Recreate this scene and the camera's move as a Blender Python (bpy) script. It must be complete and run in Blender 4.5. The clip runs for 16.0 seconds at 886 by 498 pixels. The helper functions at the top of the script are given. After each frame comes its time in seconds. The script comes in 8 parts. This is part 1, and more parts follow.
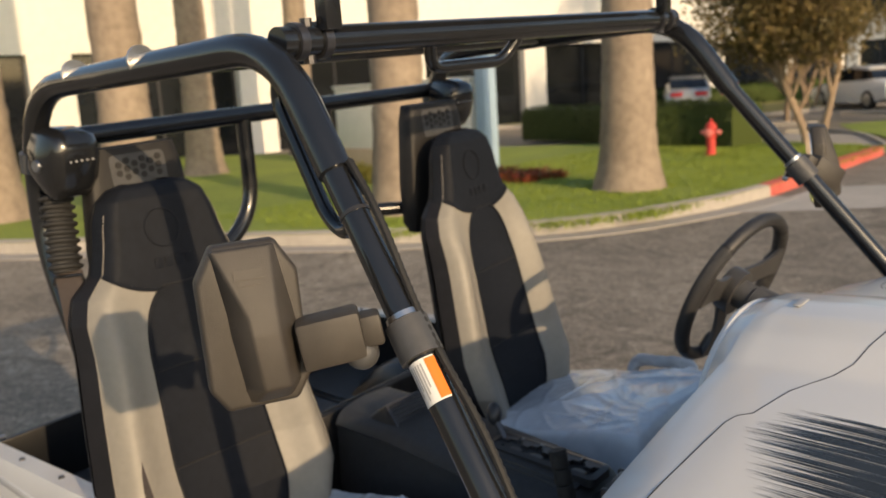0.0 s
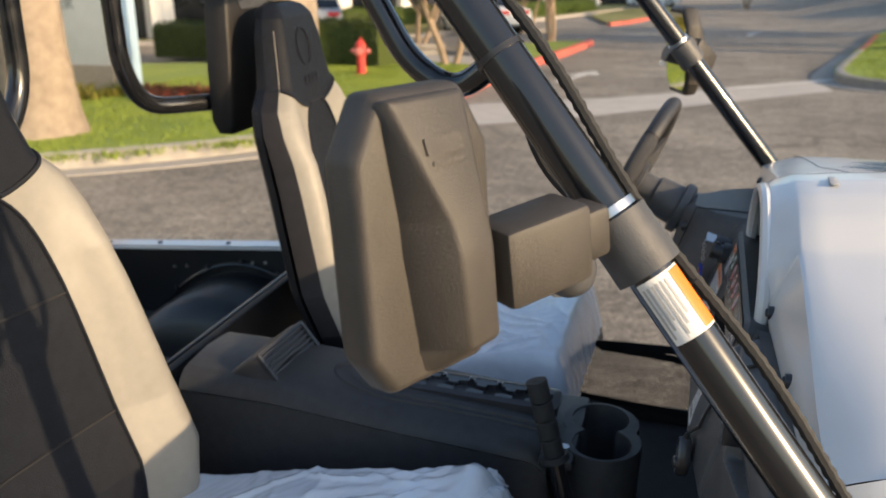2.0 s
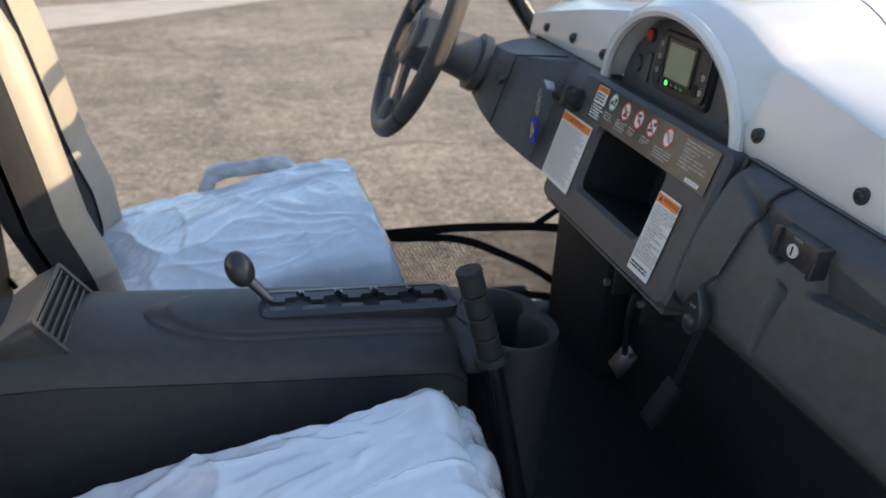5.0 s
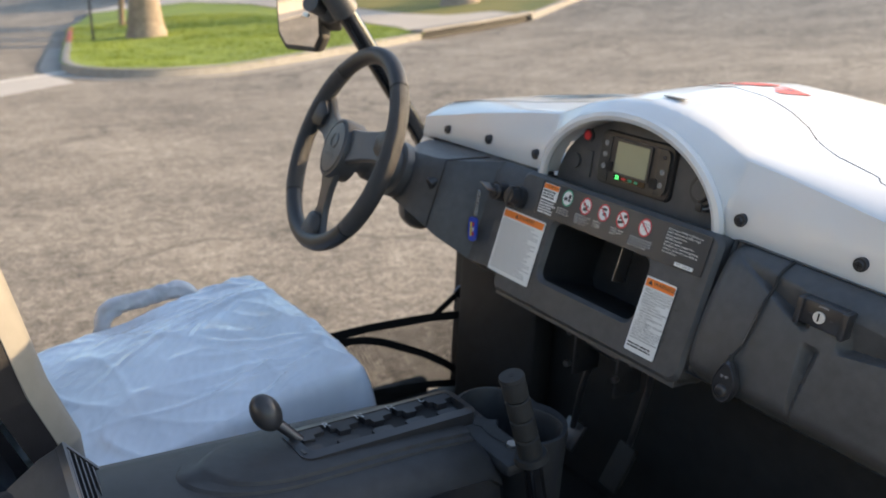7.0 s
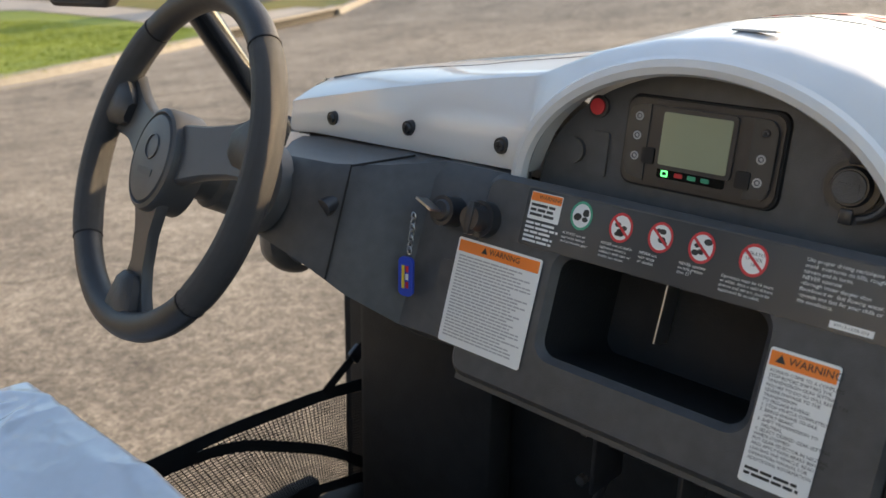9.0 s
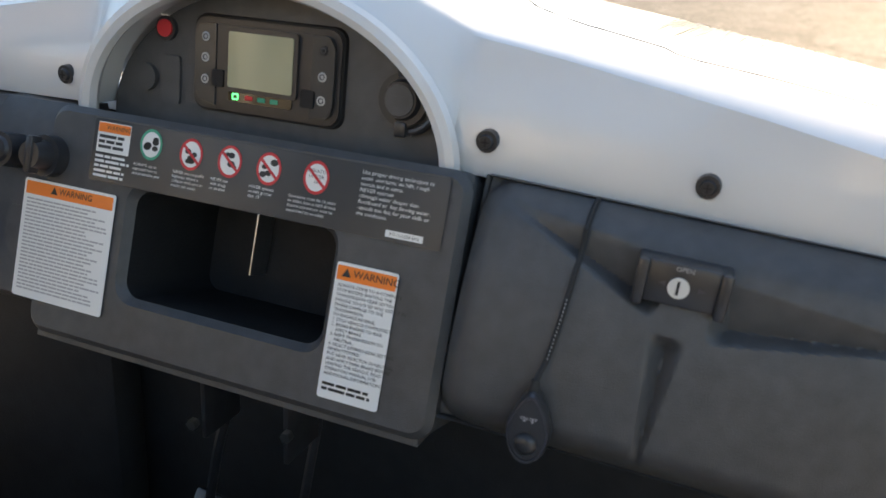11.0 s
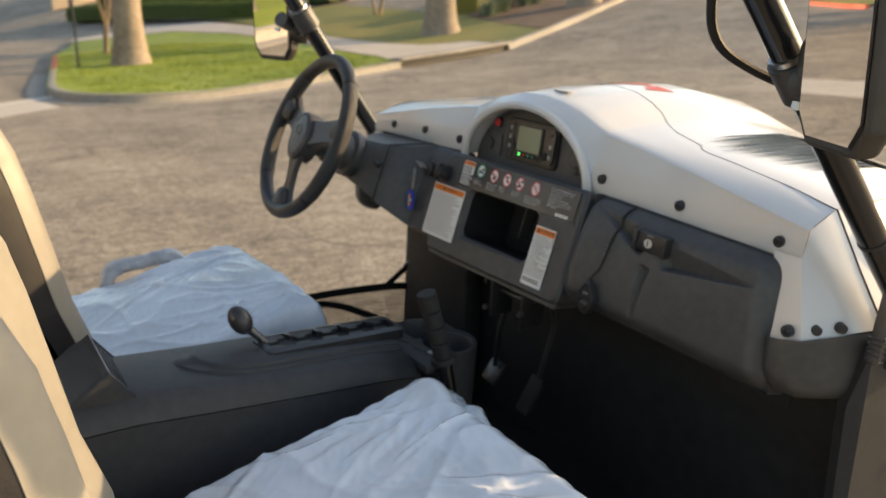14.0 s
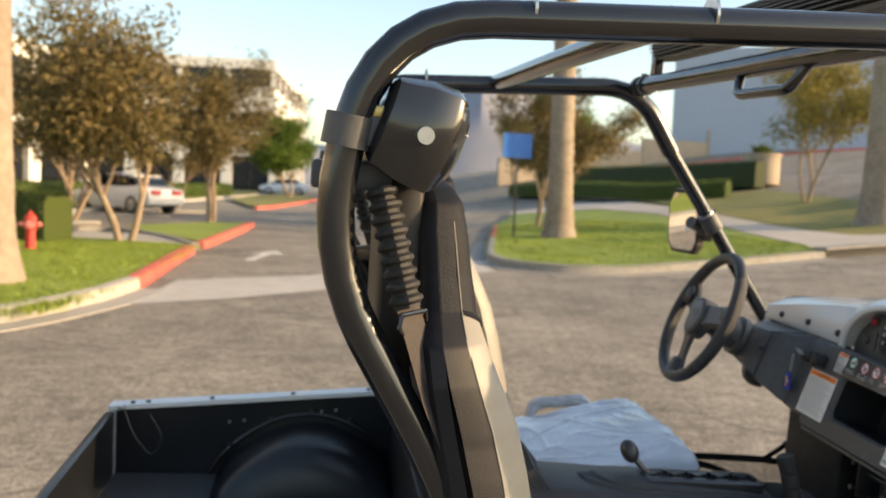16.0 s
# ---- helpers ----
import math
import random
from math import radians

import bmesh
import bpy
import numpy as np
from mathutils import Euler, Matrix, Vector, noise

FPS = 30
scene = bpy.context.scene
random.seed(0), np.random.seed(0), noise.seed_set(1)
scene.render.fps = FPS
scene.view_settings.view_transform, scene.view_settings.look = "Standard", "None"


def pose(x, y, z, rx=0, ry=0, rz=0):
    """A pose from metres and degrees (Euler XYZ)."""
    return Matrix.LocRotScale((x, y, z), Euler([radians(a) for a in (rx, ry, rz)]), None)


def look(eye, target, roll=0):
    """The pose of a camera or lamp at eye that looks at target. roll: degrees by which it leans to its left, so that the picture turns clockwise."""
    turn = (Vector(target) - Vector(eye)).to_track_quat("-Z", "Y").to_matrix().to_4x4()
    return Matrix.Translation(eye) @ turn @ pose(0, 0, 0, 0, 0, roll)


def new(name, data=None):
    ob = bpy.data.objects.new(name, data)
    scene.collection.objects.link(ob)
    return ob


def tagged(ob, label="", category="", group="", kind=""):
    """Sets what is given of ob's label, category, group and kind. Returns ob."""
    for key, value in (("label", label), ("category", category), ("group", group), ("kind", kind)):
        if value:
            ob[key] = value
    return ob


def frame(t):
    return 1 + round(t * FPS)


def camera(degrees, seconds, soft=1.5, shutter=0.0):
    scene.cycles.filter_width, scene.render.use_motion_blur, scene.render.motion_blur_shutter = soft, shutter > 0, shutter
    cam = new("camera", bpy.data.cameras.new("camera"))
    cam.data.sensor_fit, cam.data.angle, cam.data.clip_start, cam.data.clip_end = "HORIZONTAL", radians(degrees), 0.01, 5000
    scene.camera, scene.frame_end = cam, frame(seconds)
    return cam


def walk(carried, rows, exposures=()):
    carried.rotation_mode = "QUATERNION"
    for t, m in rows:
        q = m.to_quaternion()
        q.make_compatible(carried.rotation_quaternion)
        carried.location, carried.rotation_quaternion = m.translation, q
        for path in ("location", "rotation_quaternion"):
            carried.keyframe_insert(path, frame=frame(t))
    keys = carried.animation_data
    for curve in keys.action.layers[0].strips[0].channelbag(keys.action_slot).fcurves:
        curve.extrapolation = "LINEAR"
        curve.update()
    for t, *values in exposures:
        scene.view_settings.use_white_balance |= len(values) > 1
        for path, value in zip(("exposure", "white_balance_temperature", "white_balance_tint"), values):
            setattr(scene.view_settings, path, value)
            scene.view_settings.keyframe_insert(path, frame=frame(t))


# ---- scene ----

cam = camera(55.12, 16.0)
PATH = [
    (0, (0.569, -1.347, 1.588), (-0.773, 0.090, 1.219), -3.4),
    (0.5, (0.367, -1.430, 1.576), (-0.894, 0.058, 1.133), -3.9),
    (0.6, (0.337, -1.433, 1.570), (-0.902, 0.070, 1.115), -3.8),
    (1, (0.221, -1.433, 1.542), (-0.882, 0.154, 1.027), -4.0),
    (1.2, (0.142, -1.424, 1.526), (-0.873, 0.214, 0.995), -2.9),
    (1.5, (0.048, -1.363, 1.510), (-0.841, 0.345, 0.969), -2.1),
    (1.8, (-0.032, -1.326, 1.491), (-0.750, 0.454, 0.930), -1.3),
    (2, (-0.080, -1.307, 1.482), (-0.670, 0.516, 0.911), -0.8),
    (2.5, (-0.224, -1.322, 1.485), (-0.484, 0.573, 0.902), 0.2),
    (3, (-0.473, -1.416, 1.504), (-0.233, 0.477, 0.905), 3.0),
    (3.5, (-0.527, -1.262, 1.400), (-0.176, 0.619, 0.820), 3.6),
    (4, (-0.476, -1.113, 1.316), (-0.233, 0.734, 0.588), 0.3),
    (6.5, (-0.876, -0.978, 1.375), (0.072, 0.634, 0.666), 1.6),
    (7, (-0.933, -0.895, 1.383), (0.120, 0.700, 0.792), -0.1),
    (7.5, (-0.995, -0.710, 1.374), (0.194, 0.810, 0.847), 0.3),
    (8, (-0.753, -0.337, 1.316), (0.457, 1.147, 0.737), -1.8),
    (10.5, (-0.636, -0.378, 1.252), (1.032, 0.532, 0.628), 0.3),
    (11, (-0.599, -0.426, 1.235), (1.116, 0.326, 0.533), 0.4),
    (11.5, (-0.577, -0.478, 1.211), (1.155, 0.193, 0.470), 0.2),
    (12, (-0.578, -0.510, 1.201), (1.154, 0.125, 0.429), 0.3),
    (12.5, (-0.717, -0.651, 1.274), (0.947, 0.144, 0.501), -0.4),
    (13, (-0.843, -0.952, 1.358), (0.647, 0.174, 0.644), -1.7),
    (13.5, (-0.890, -1.170, 1.373), (0.375, 0.245, 0.741), -1.6),
    (14, (-1.071, -1.261, 1.358), (0.026, 0.327, 0.833), 0.2),
    (14.5, (-1.249, -1.367, 1.348), (-0.359, 0.373, 0.923), 1.2),
    (15, (-1.312, -1.495, 1.352), (-0.630, 0.359, 1.035), 1.8),
    (15.5, (-1.308, -1.671, 1.393), (-0.841, 0.262, 1.176), 2.0),
    (16, (-1.238, -1.712, 1.423), (-0.986, 0.267, 1.281), 2.3),
]
walk(cam, [(t, look(e, g, r)) for t, e, g, r in PATH], exposures=[(0, 0.40, 7000, 10), (1, 0.68, 7000, 10), (2, 1.03, 6800, 10), (3, 1.06, 6900, 10), (4, 1.45, 6600, 10), (7, 1.6, 6900, 10), (8, 1.5, 7300, 10), (10.5, 1.65, 7000, 10), (12, 2.05, 7400, 10), (13, 1.32, 7900, 10), (14, 1.3, 8200, 10), (15, 1.3, 7700, 10), (16, 1.25, 7600, 10)])

cam.data.dof.use_dof = True
cam.data.dof.focus_distance, cam.data.dof.aperture_fstop = 0.85, 7.5

# ---- sky and sun ----
SUN_AZ, SUN_EL = 105.0, 17.0
world = bpy.data.worlds.new("sky")
scene.world = world
world.use_nodes = True
wn = world.node_tree.nodes
sky = wn.new("ShaderNodeTexSky")
sky.sky_type = "NISHITA"
sky.sun_disc = False
sky.sun_elevation = radians(SUN_EL)
sky.sun_rotation = radians(SUN_AZ)
sky.air_density, sky.dust_density, sky.ozone_density = 1.0, 1.5, 1.5
world.node_tree.links.new(sky.outputs[0], wn["Background"].inputs[0])
wn["Background"].inputs[1].default_value = 0.15
sun_data = bpy.data.lights.new("sun", "SUN")
sun_data.energy, sun_data.angle, sun_data.color = 3.0, radians(0.6), (1.0, 0.74, 0.46)
sun = new("sun", sun_data)
sd = Vector((math.sin(radians(SUN_AZ)) * math.cos(radians(SUN_EL)), math.cos(radians(SUN_AZ)) * math.cos(radians(SUN_EL)), math.sin(radians(SUN_EL))))
sun.matrix_world = look(sd * 30, (0, 0, 0))


# ---- materials ----
def mat(name, color, rough=0.5, metal=0.0, var=0.0, scale=40.0, bump=0.0, bscale=200.0, coat=0.0, second=None, big=3.0, spec=0.5):
    """A surface with colour variation at two scales and fine relief."""
    m = bpy.data.materials.new(name)
    m.use_nodes = True
    nt = m.node_tree
    b = nt.nodes["Principled BSDF"]
    b.inputs["Base Color"].default_value = (*color, 1)
    b.inputs["Roughness"].default_value = rough
    b.inputs["Metallic"].default_value = metal
    b.inputs["Coat Weight"].default_value = coat
    b.inputs["Specular IOR Level"].default_value = spec
    co = nt.nodes.new("ShaderNodeTexCoord")
    if var > 0 or second:
        n1 = nt.nodes.new("ShaderNodeTexNoise")
        n1.inputs["Scale"].default_value = scale
        n1.inputs["Detail"].default_value = 6
        n2 = nt.nodes.new("ShaderNodeTexNoise")
        n2.inputs["Scale"].default_value = big
        n2.inputs["Detail"].default_value = 4
        nt.links.new(co.outputs["Object"], n1.inputs["Vector"])
        nt.links.new(co.outputs["Object"], n2.inputs["Vector"])
        add = nt.nodes.new("ShaderNodeMath")
        add.operation = "ADD"
        nt.links.new(n1.outputs["Fac"], add.inputs[0])
        nt.links.new(n2.outputs["Fac"], add.inputs[1])
        ramp = nt.nodes.new("ShaderNodeValToRGB")
        hi = second or tuple(min(1, c * (1 + var)) for c in color)
        lo = color if second else tuple(c * (1 - var) for c in color)
        ramp.color_ramp.elements[0].position, ramp.color_ramp.elements[1].position = 0.32, 0.68
        ramp.color_ramp.elements[0].color, ramp.color_ramp.elements[1].color = (*lo, 1), (*hi, 1)
        half = nt.nodes.new("ShaderNodeMath")
        half.operation = "MULTIPLY"
        half.inputs[1].default_value = 0.5
        nt.links.new(add.outputs[0], half.inputs[0])
        nt.links.new(half.outputs[0], ramp.inputs[0])
        nt.links.new(ramp.outputs[0], b.inputs["Base Color"])
        mr = nt.nodes.new("ShaderNodeMapRange")
        mr.inputs["To Min"].default_value, mr.inputs["To Max"].default_value = max(0.02, rough * 0.85), min(1, rough * 1.15)
        nt.links.new(n2.outputs["Fac"], mr.inputs["Value"])
        nt.links.new(mr.outputs[0], b.inputs["Roughness"])
    if bump > 0:
        nb = nt.nodes.new("ShaderNodeTexNoise")
        nb.inputs["Scale"].default_value = bscale
        nb.inputs["Detail"].default_value = 3
        bp = nt.nodes.new("ShaderNodeBump")
        bp.inputs["Strength"].default_value = bump
        bp.inputs["Distance"].default_value = 0.002
        nt.links.new(co.outputs["Object"], nb.inputs["Vector"])
        nt.links.new(nb.outputs["Fac"], bp.inputs["Height"])
        nt.links.new(bp.outputs[0], b.inputs["Normal"])
    return m


M_WHITE = mat("white gloss plastic", (0.645, 0.645, 0.642), 0.24, var=0.03, scale=8, coat=0.4)
M_BLACK = mat("black textured plastic", (0.064, 0.065, 0.068), 0.45, var=0.25, scale=60, bump=0.25, bscale=900)
M_TUBE = mat("black powder coat", (0.012, 0.013, 0.015), 0.20, var=0.2, scale=30, coat=0.5)
M_RUBBER = mat("black rubber", (0.015, 0.015, 0.015), 0.7, var=0.3, scale=50, bump=0.3, bscale=500)
M_DECALG = mat("grey decal film", (0.16, 0.18, 0.20), 0.3, var=0.2, scale=30)
M_REDO = mat("red-orange print", (0.72, 0.07, 0.025), 0.4)
M_GREY_V = mat("grey vinyl", (0.235, 0.222, 0.195), 0.5, var=0.08, scale=60, bump=0.15, bscale=700)
M_FLOOR = mat("black moulded floor", (0.021, 0.0215, 0.023), 0.6, var=0.3, scale=30, bump=0.3, bscale=300, spec=0.22)
M_BLACK_V = mat("black vinyl", (0.010, 0.012, 0.017), 0.55, var=0.25, scale=60, bump=0.5, bscale=420, spec=0.14)
M_CONS = mat("dark console plastic", (0.036, 0.037, 0.040), 0.42, var=0.25, scale=60, bump=0.2, bscale=900, spec=0.28)
M_ASPHALT = mat("asphalt", (0.10, 0.086, 0.068), 0.85, second=(0.34, 0.30, 0.245), scale=16.0, big=0.8, bump=1.0, bscale=60)
def weather_asphalt(m):
    """Pale and dark stones, oily blotches and wandering sealed cracks over the base tone."""
    nt = m.node_tree
    nd = nt.nodes.new
    for n in nt.nodes:
        if n.type == "TEX_NOISE":
            n.inputs["Detail"].default_value, n.inputs["Roughness"].default_value = 12, 0.74
        if n.type == "VALTORGB":
            n.color_ramp.elements[0].position, n.color_ramp.elements[1].position = 0.38, 0.62
    b = nt.nodes["Principled BSDF"]
    base = b.inputs["Base Color"].links[0].from_socket
    co = nd("ShaderNodeTexCoord").outputs["Object"]

    def math_(op, a, c):
        n = nd("ShaderNodeMath")
        n.operation = op
        for k, v in enumerate((a, c)):
            if isinstance(v, float):
                n.inputs[k].default_value = v
            else:
                nt.links.new(v, n.inputs[k])
        return n.outputs[0]

    def tex(kind, scale, vec=co, **kw):
        n = nd(kind)
        n.inputs["Scale"].default_value = scale
        for k, v in kw.items():
            n.inputs[k].default_value = v
        nt.links.new(vec, n.inputs["Vector"])
        return n

    def ramp(v, lo, hi, a, c):
        n = nd("ShaderNodeMapRange")
        nt.links.new(v, n.inputs["Value"])
        for k, q in (("From Min", lo), ("From Max", hi), ("To Min", a), ("To Max", c)):
            n.inputs[k].default_value = q
        return n.outputs[0]

    stones = tex("ShaderNodeTexVoronoi", 75.0)
    chips = ramp(stones.outputs["Color"], 0.0, 1.0, 0.55, 1.5)
    patches = ramp(tex("ShaderNodeTexNoise", 6.0, Detail=8.0, Roughness=0.7).outputs["Fac"], 0.35, 0.65, 0.78, 1.22)
    # cracks: cell borders on a warped grid, broken up by a slow noise
    warp = tex("ShaderNodeTexNoise", 1.6, Detail=6.0)
    mix = nd("ShaderNodeVectorMath")
    mix.operation = "MULTIPLY_ADD"
    nt.links.new(warp.outputs["Color"], mix.inputs[0])
    mix.inputs[1].default_value = (1.1, 1.1, 0.0)
    nt.links.new(co, mix.inputs[2])
    cell = nd("ShaderNodeTexVoronoi")
    cell.feature = "DISTANCE_TO_EDGE"
    cell.inputs["Scale"].default_value = 0.42
    nt.links.new(mix.outputs[0], cell.inputs["Vector"])
    line = ramp(cell.outputs["Distance"], 0.004, 0.022, 1.0, 0.0)
    gate_ = ramp(tex("ShaderNodeTexNoise", 0.35, Detail=3.0).outputs["Fac"], 0.42, 0.56, 0.0, 1.0)
    crack = math_("SUBTRACT", 1.0, math_("MULTIPLY", math_("MULTIPLY", line, gate_), 0.40))
    # tyre-dark lanes
    lane = ramp(tex("ShaderNodeTexNoise", 0.22, Detail=4.0).outputs["Fac"], 0.35, 0.65, 0.86, 1.12)
    gain = math_("MULTIPLY", math_("MULTIPLY", chips, patches), math_("MULTIPLY", crack, lane))
    mul = nd("ShaderNodeVectorMath")
    mul.operation = "SCALE"
    nt.links.new(base, mul.inputs[0])
    nt.links.new(gain, mul.inputs["Scale"])
    nt.links.new(mul.outputs[0], b.inputs["Base Color"])


weather_asphalt(M_ASPHALT)
M_GRASS = mat("grass", (0.13, 0.20, 0.022), 0.8, second=(0.30, 0.36, 0.05), scale=20, big=0.6, bump=0.8, bscale=60)
M_CONC = mat("concrete", (0.38, 0.35, 0.31), 0.85, var=0.15, scale=12, big=0.7, bump=0.3, bscale=80)
M_LABEL = mat("label white", (0.75, 0.75, 0.73), 0.35)
M_ORANGE = mat("label orange", (0.85, 0.20, 0.02), 0.35)
M_STEEL = mat("steel", (0.55, 0.55, 0.55), 0.3, 1.0, var=0.1, scale=60)
M_RED = mat("red paint", (0.55, 0.05, 0.04), 0.6, var=0.2, scale=6)
M_BRASS = mat("yellow zinc", (0.55, 0.40, 0.15), 0.35, 1.0)
M_STEEL_D = mat("dark steel", (0.10, 0.10, 0.11), 0.35, 0.8, var=0.2, scale=60)
M_SIDE_V = mat("plain black vinyl", (0.014, 0.014, 0.017), 0.5, var=0.2, scale=50, bump=0.2, bscale=500, spec=0.2)
M_BLACK_B = mat("brown black plastic", (0.022, 0.021, 0.021), 0.5, var=0.2, scale=40, bump=0.2, bscale=700, spec=0.35)
M_BLACK_S = mat("smooth black plastic", (0.03, 0.03, 0.033), 0.3, var=0.2, scale=50)
M_SATIN = mat("satin dark grey plastic", (0.055, 0.055, 0.057), 0.38, var=0.15, scale=50, bump=0.1, bscale=900)
# near-black: paints in the shade of slots and openings, also serves black trim
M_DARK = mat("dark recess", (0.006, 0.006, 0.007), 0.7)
M_THREAD = mat("grey thread", (0.24, 0.225, 0.20), 0.8)
M_BLUE = mat("blue plastic", (0.02, 0.06, 0.45), 0.35)
M_YELLOW = mat("yellow print", (0.75, 0.55, 0.05), 0.4)
M_LCD = mat("liquid crystal", (0.30, 0.32, 0.22), 0.08, var=0.05, scale=20)
M_GLOSS = mat("dark glass", (0.004, 0.005, 0.005), 0.06)
M_GREYP = mat("grey print", (0.40, 0.40, 0.40), 0.5)
M_WPRINT = mat("white print", (0.70, 0.70, 0.70), 0.5)
M_BPRINT = mat("black print", (0.02, 0.02, 0.02), 0.5)
M_GPRINT = mat("green print", (0.03, 0.30, 0.18), 0.4)
M_RPRINT = mat("red print", (0.55, 0.02, 0.03), 0.4)
M_STRIP = mat("dark label film", (0.035, 0.04, 0.045), 0.25)
M_RED_B = mat("red button", (0.60, 0.04, 0.05), 0.4)
M_ALU = mat("satin aluminium", (0.68, 0.68, 0.66), 0.5, 0.35)
M_GREEN_L = mat("green lamp", (0.02, 0.5, 0.1), 0.4)
M_GREEN_L.node_tree.nodes["Principled BSDF"].inputs["Emission Color"].default_value = (0.1, 1.0, 0.25, 1)
M_GREEN_L.node_tree.nodes["Principled BSDF"].inputs["Emission Strength"].default_value = 0.8
M_LEATHER = mat("black leather", (0.025, 0.025, 0.027), 0.45, var=0.2, scale=60, bump=0.3, bscale=600)
M_PERF = mat("perforated leather", (0.035, 0.035, 0.037), 0.45, var=0.2, scale=60, bump=0.9, bscale=1400)
# black mirror plastic with the sun's warm tint put into its colour
M_BROWNP = mat("sun-warmed black plastic", (0.045, 0.040, 0.035), 0.48, var=0.2, scale=40, bump=0.35, bscale=900)
M_MIRROR = mat("mirror glass", (0.9, 0.9, 0.9), 0.01, 1.0)
M_WEB = mat("brown webbing", (0.050, 0.040, 0.037), 0.8, var=0.25, scale=200, bump=0.4, bscale=900)
M_WEBK = mat("black webbing", (0.012, 0.012, 0.013), 0.85, var=0.2, scale=200, bump=0.4, bscale=900)
M_BED = mat("black painted steel", (0.010, 0.011, 0.013), 0.32, var=0.3, scale=20, bump=0.05, bscale=60)
M_FILM = mat("clear plastic film", (0.68, 0.74, 0.82), 0.20, var=0.06, scale=10, bump=0.18, bscale=45, coat=0.6)


def see_through(m, lo, hi, scale):
    """Film that lets a little of what lies under it show, unevenly."""
    nt = m.node_tree
    n = nt.nodes.new("ShaderNodeTexNoise")
    n.inputs["Scale"].default_value = scale
    n.inputs["Detail"].default_value = 5
    r = nt.nodes.new("ShaderNodeMapRange")
    r.inputs["From Min"].default_value, r.inputs["From Max"].default_value = 0.35, 0.62
    r.inputs["To Min"].default_value, r.inputs["To Max"].default_value = lo, hi
    nt.links.new(nt.nodes.new("ShaderNodeTexCoord").outputs["Object"], n.inputs["Vector"])
    nt.links.new(n.outputs["Fac"], r.inputs["Value"])
    nt.links.new(r.outputs[0], nt.nodes["Principled BSDF"].inputs["Alpha"])


see_through(M_FILM, 0.84, 0.98, 7.0)
M_FLAP = mat("loose clear film", (0.70, 0.75, 0.80), 0.15, var=0.08, scale=14, bump=0.4, bscale=60, coat=0.6)
see_through(M_FLAP, 0.35, 0.75, 20.0)
M_FILM_B = mat("film on bar", (0.52, 0.54, 0.57), 0.15, var=0.15, scale=40, bump=0.3, bscale=90, coat=0.5)
see_through(M_FILM_B, 0.72, 0.97, 25.0)
M_FILM.node_tree.nodes["Principled BSDF"].inputs["Alpha"].default_value = 0.86
M_WALL = mat("painted stucco", (0.75, 0.73, 0.68), 0.8, var=0.06, scale=5, big=0.3)


M_GRASS_D = mat("dry grass", (0.10, 0.14, 0.03), 0.85, second=(0.30, 0.24, 0.07), scale=14, big=0.5, bump=0.8, bscale=60)
M_REDKERB = mat("red painted kerb", (0.42, 0.07, 0.055), 0.75, second=(0.62, 0.16, 0.12), scale=18, big=1.2, bump=0.3, bscale=70)
M_KERB_D = mat("weathered concrete", (0.22, 0.205, 0.185), 0.85, second=(0.36, 0.34, 0.30), scale=9, big=0.6, bump=0.3, bscale=80)
M_APRON = mat("driveway concrete", (0.36, 0.34, 0.31), 0.85, second=(0.50, 0.47, 0.43), scale=4, big=0.4, bump=0.2, bscale=60)
M_WALK = mat("pavement concrete", (0.40, 0.36, 0.31), 0.85, second=(0.52, 0.47, 0.41), scale=6, big=0.4, bump=0.2, bscale=60)
M_MULCH = mat("brown mulch", (0.07, 0.045, 0.028), 0.95, second=(0.20, 0.13, 0.085), scale=30, big=2, bump=1.0, bscale=40)
M_PALM = mat("palm bark", (0.18, 0.14, 0.105), 0.9, second=(0.36, 0.29, 0.22), scale=9, big=1.6, bump=1.0, bscale=22)
M_BARK = mat("smooth bark", (0.22, 0.16, 0.11), 0.85, second=(0.36, 0.27, 0.19), scale=14, big=2, bump=0.6, bscale=40)
M_TAN = mat("tan stucco", (0.42, 0.34, 0.25), 0.85, var=0.12, scale=20, big=1.5, bump=0.3, bscale=60)
M_POST = mat("pale blue paint", (0.35, 0.48, 0.62), 0.5, var=0.06, scale=8)
M_SIGNB = mat("sign blue", (0.02, 0.16, 0.55), 0.4, var=0.06, scale=8)
M_RED_W = mat("faded red paint", (0.70, 0.22, 0.20), 0.6, var=0.2, scale=14)
M_ROADW = mat("worn road paint", (0.40, 0.38, 0.35), 0.8, second=(0.72, 0.70, 0.66), scale=10, big=1.5)
M_FRAME = mat("dark window frame", (0.05, 0.05, 0.055), 0.4, 0.5, var=0.1, scale=10)
M_PANE = mat("tinted window glass", (0.012, 0.014, 0.016), 0.05, var=0.1, scale=0.8)
M_BLUEWALL = mat("blue-grey stucco", (0.42, 0.47, 0.55), 0.8, var=0.06, scale=3, big=0.2)
M_CARW = mat("white car paint", (0.75, 0.75, 0.74), 0.25, var=0.03, scale=4, coat=0.6)
M_CARS = mat("silver car paint", (0.40, 0.41, 0.42), 0.3, 0.6, var=0.05, scale=4, coat=0.6)
# blue-grey tone paints the haze of distance onto the hills
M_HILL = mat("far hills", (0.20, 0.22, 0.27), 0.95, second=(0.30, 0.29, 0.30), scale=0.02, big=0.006)


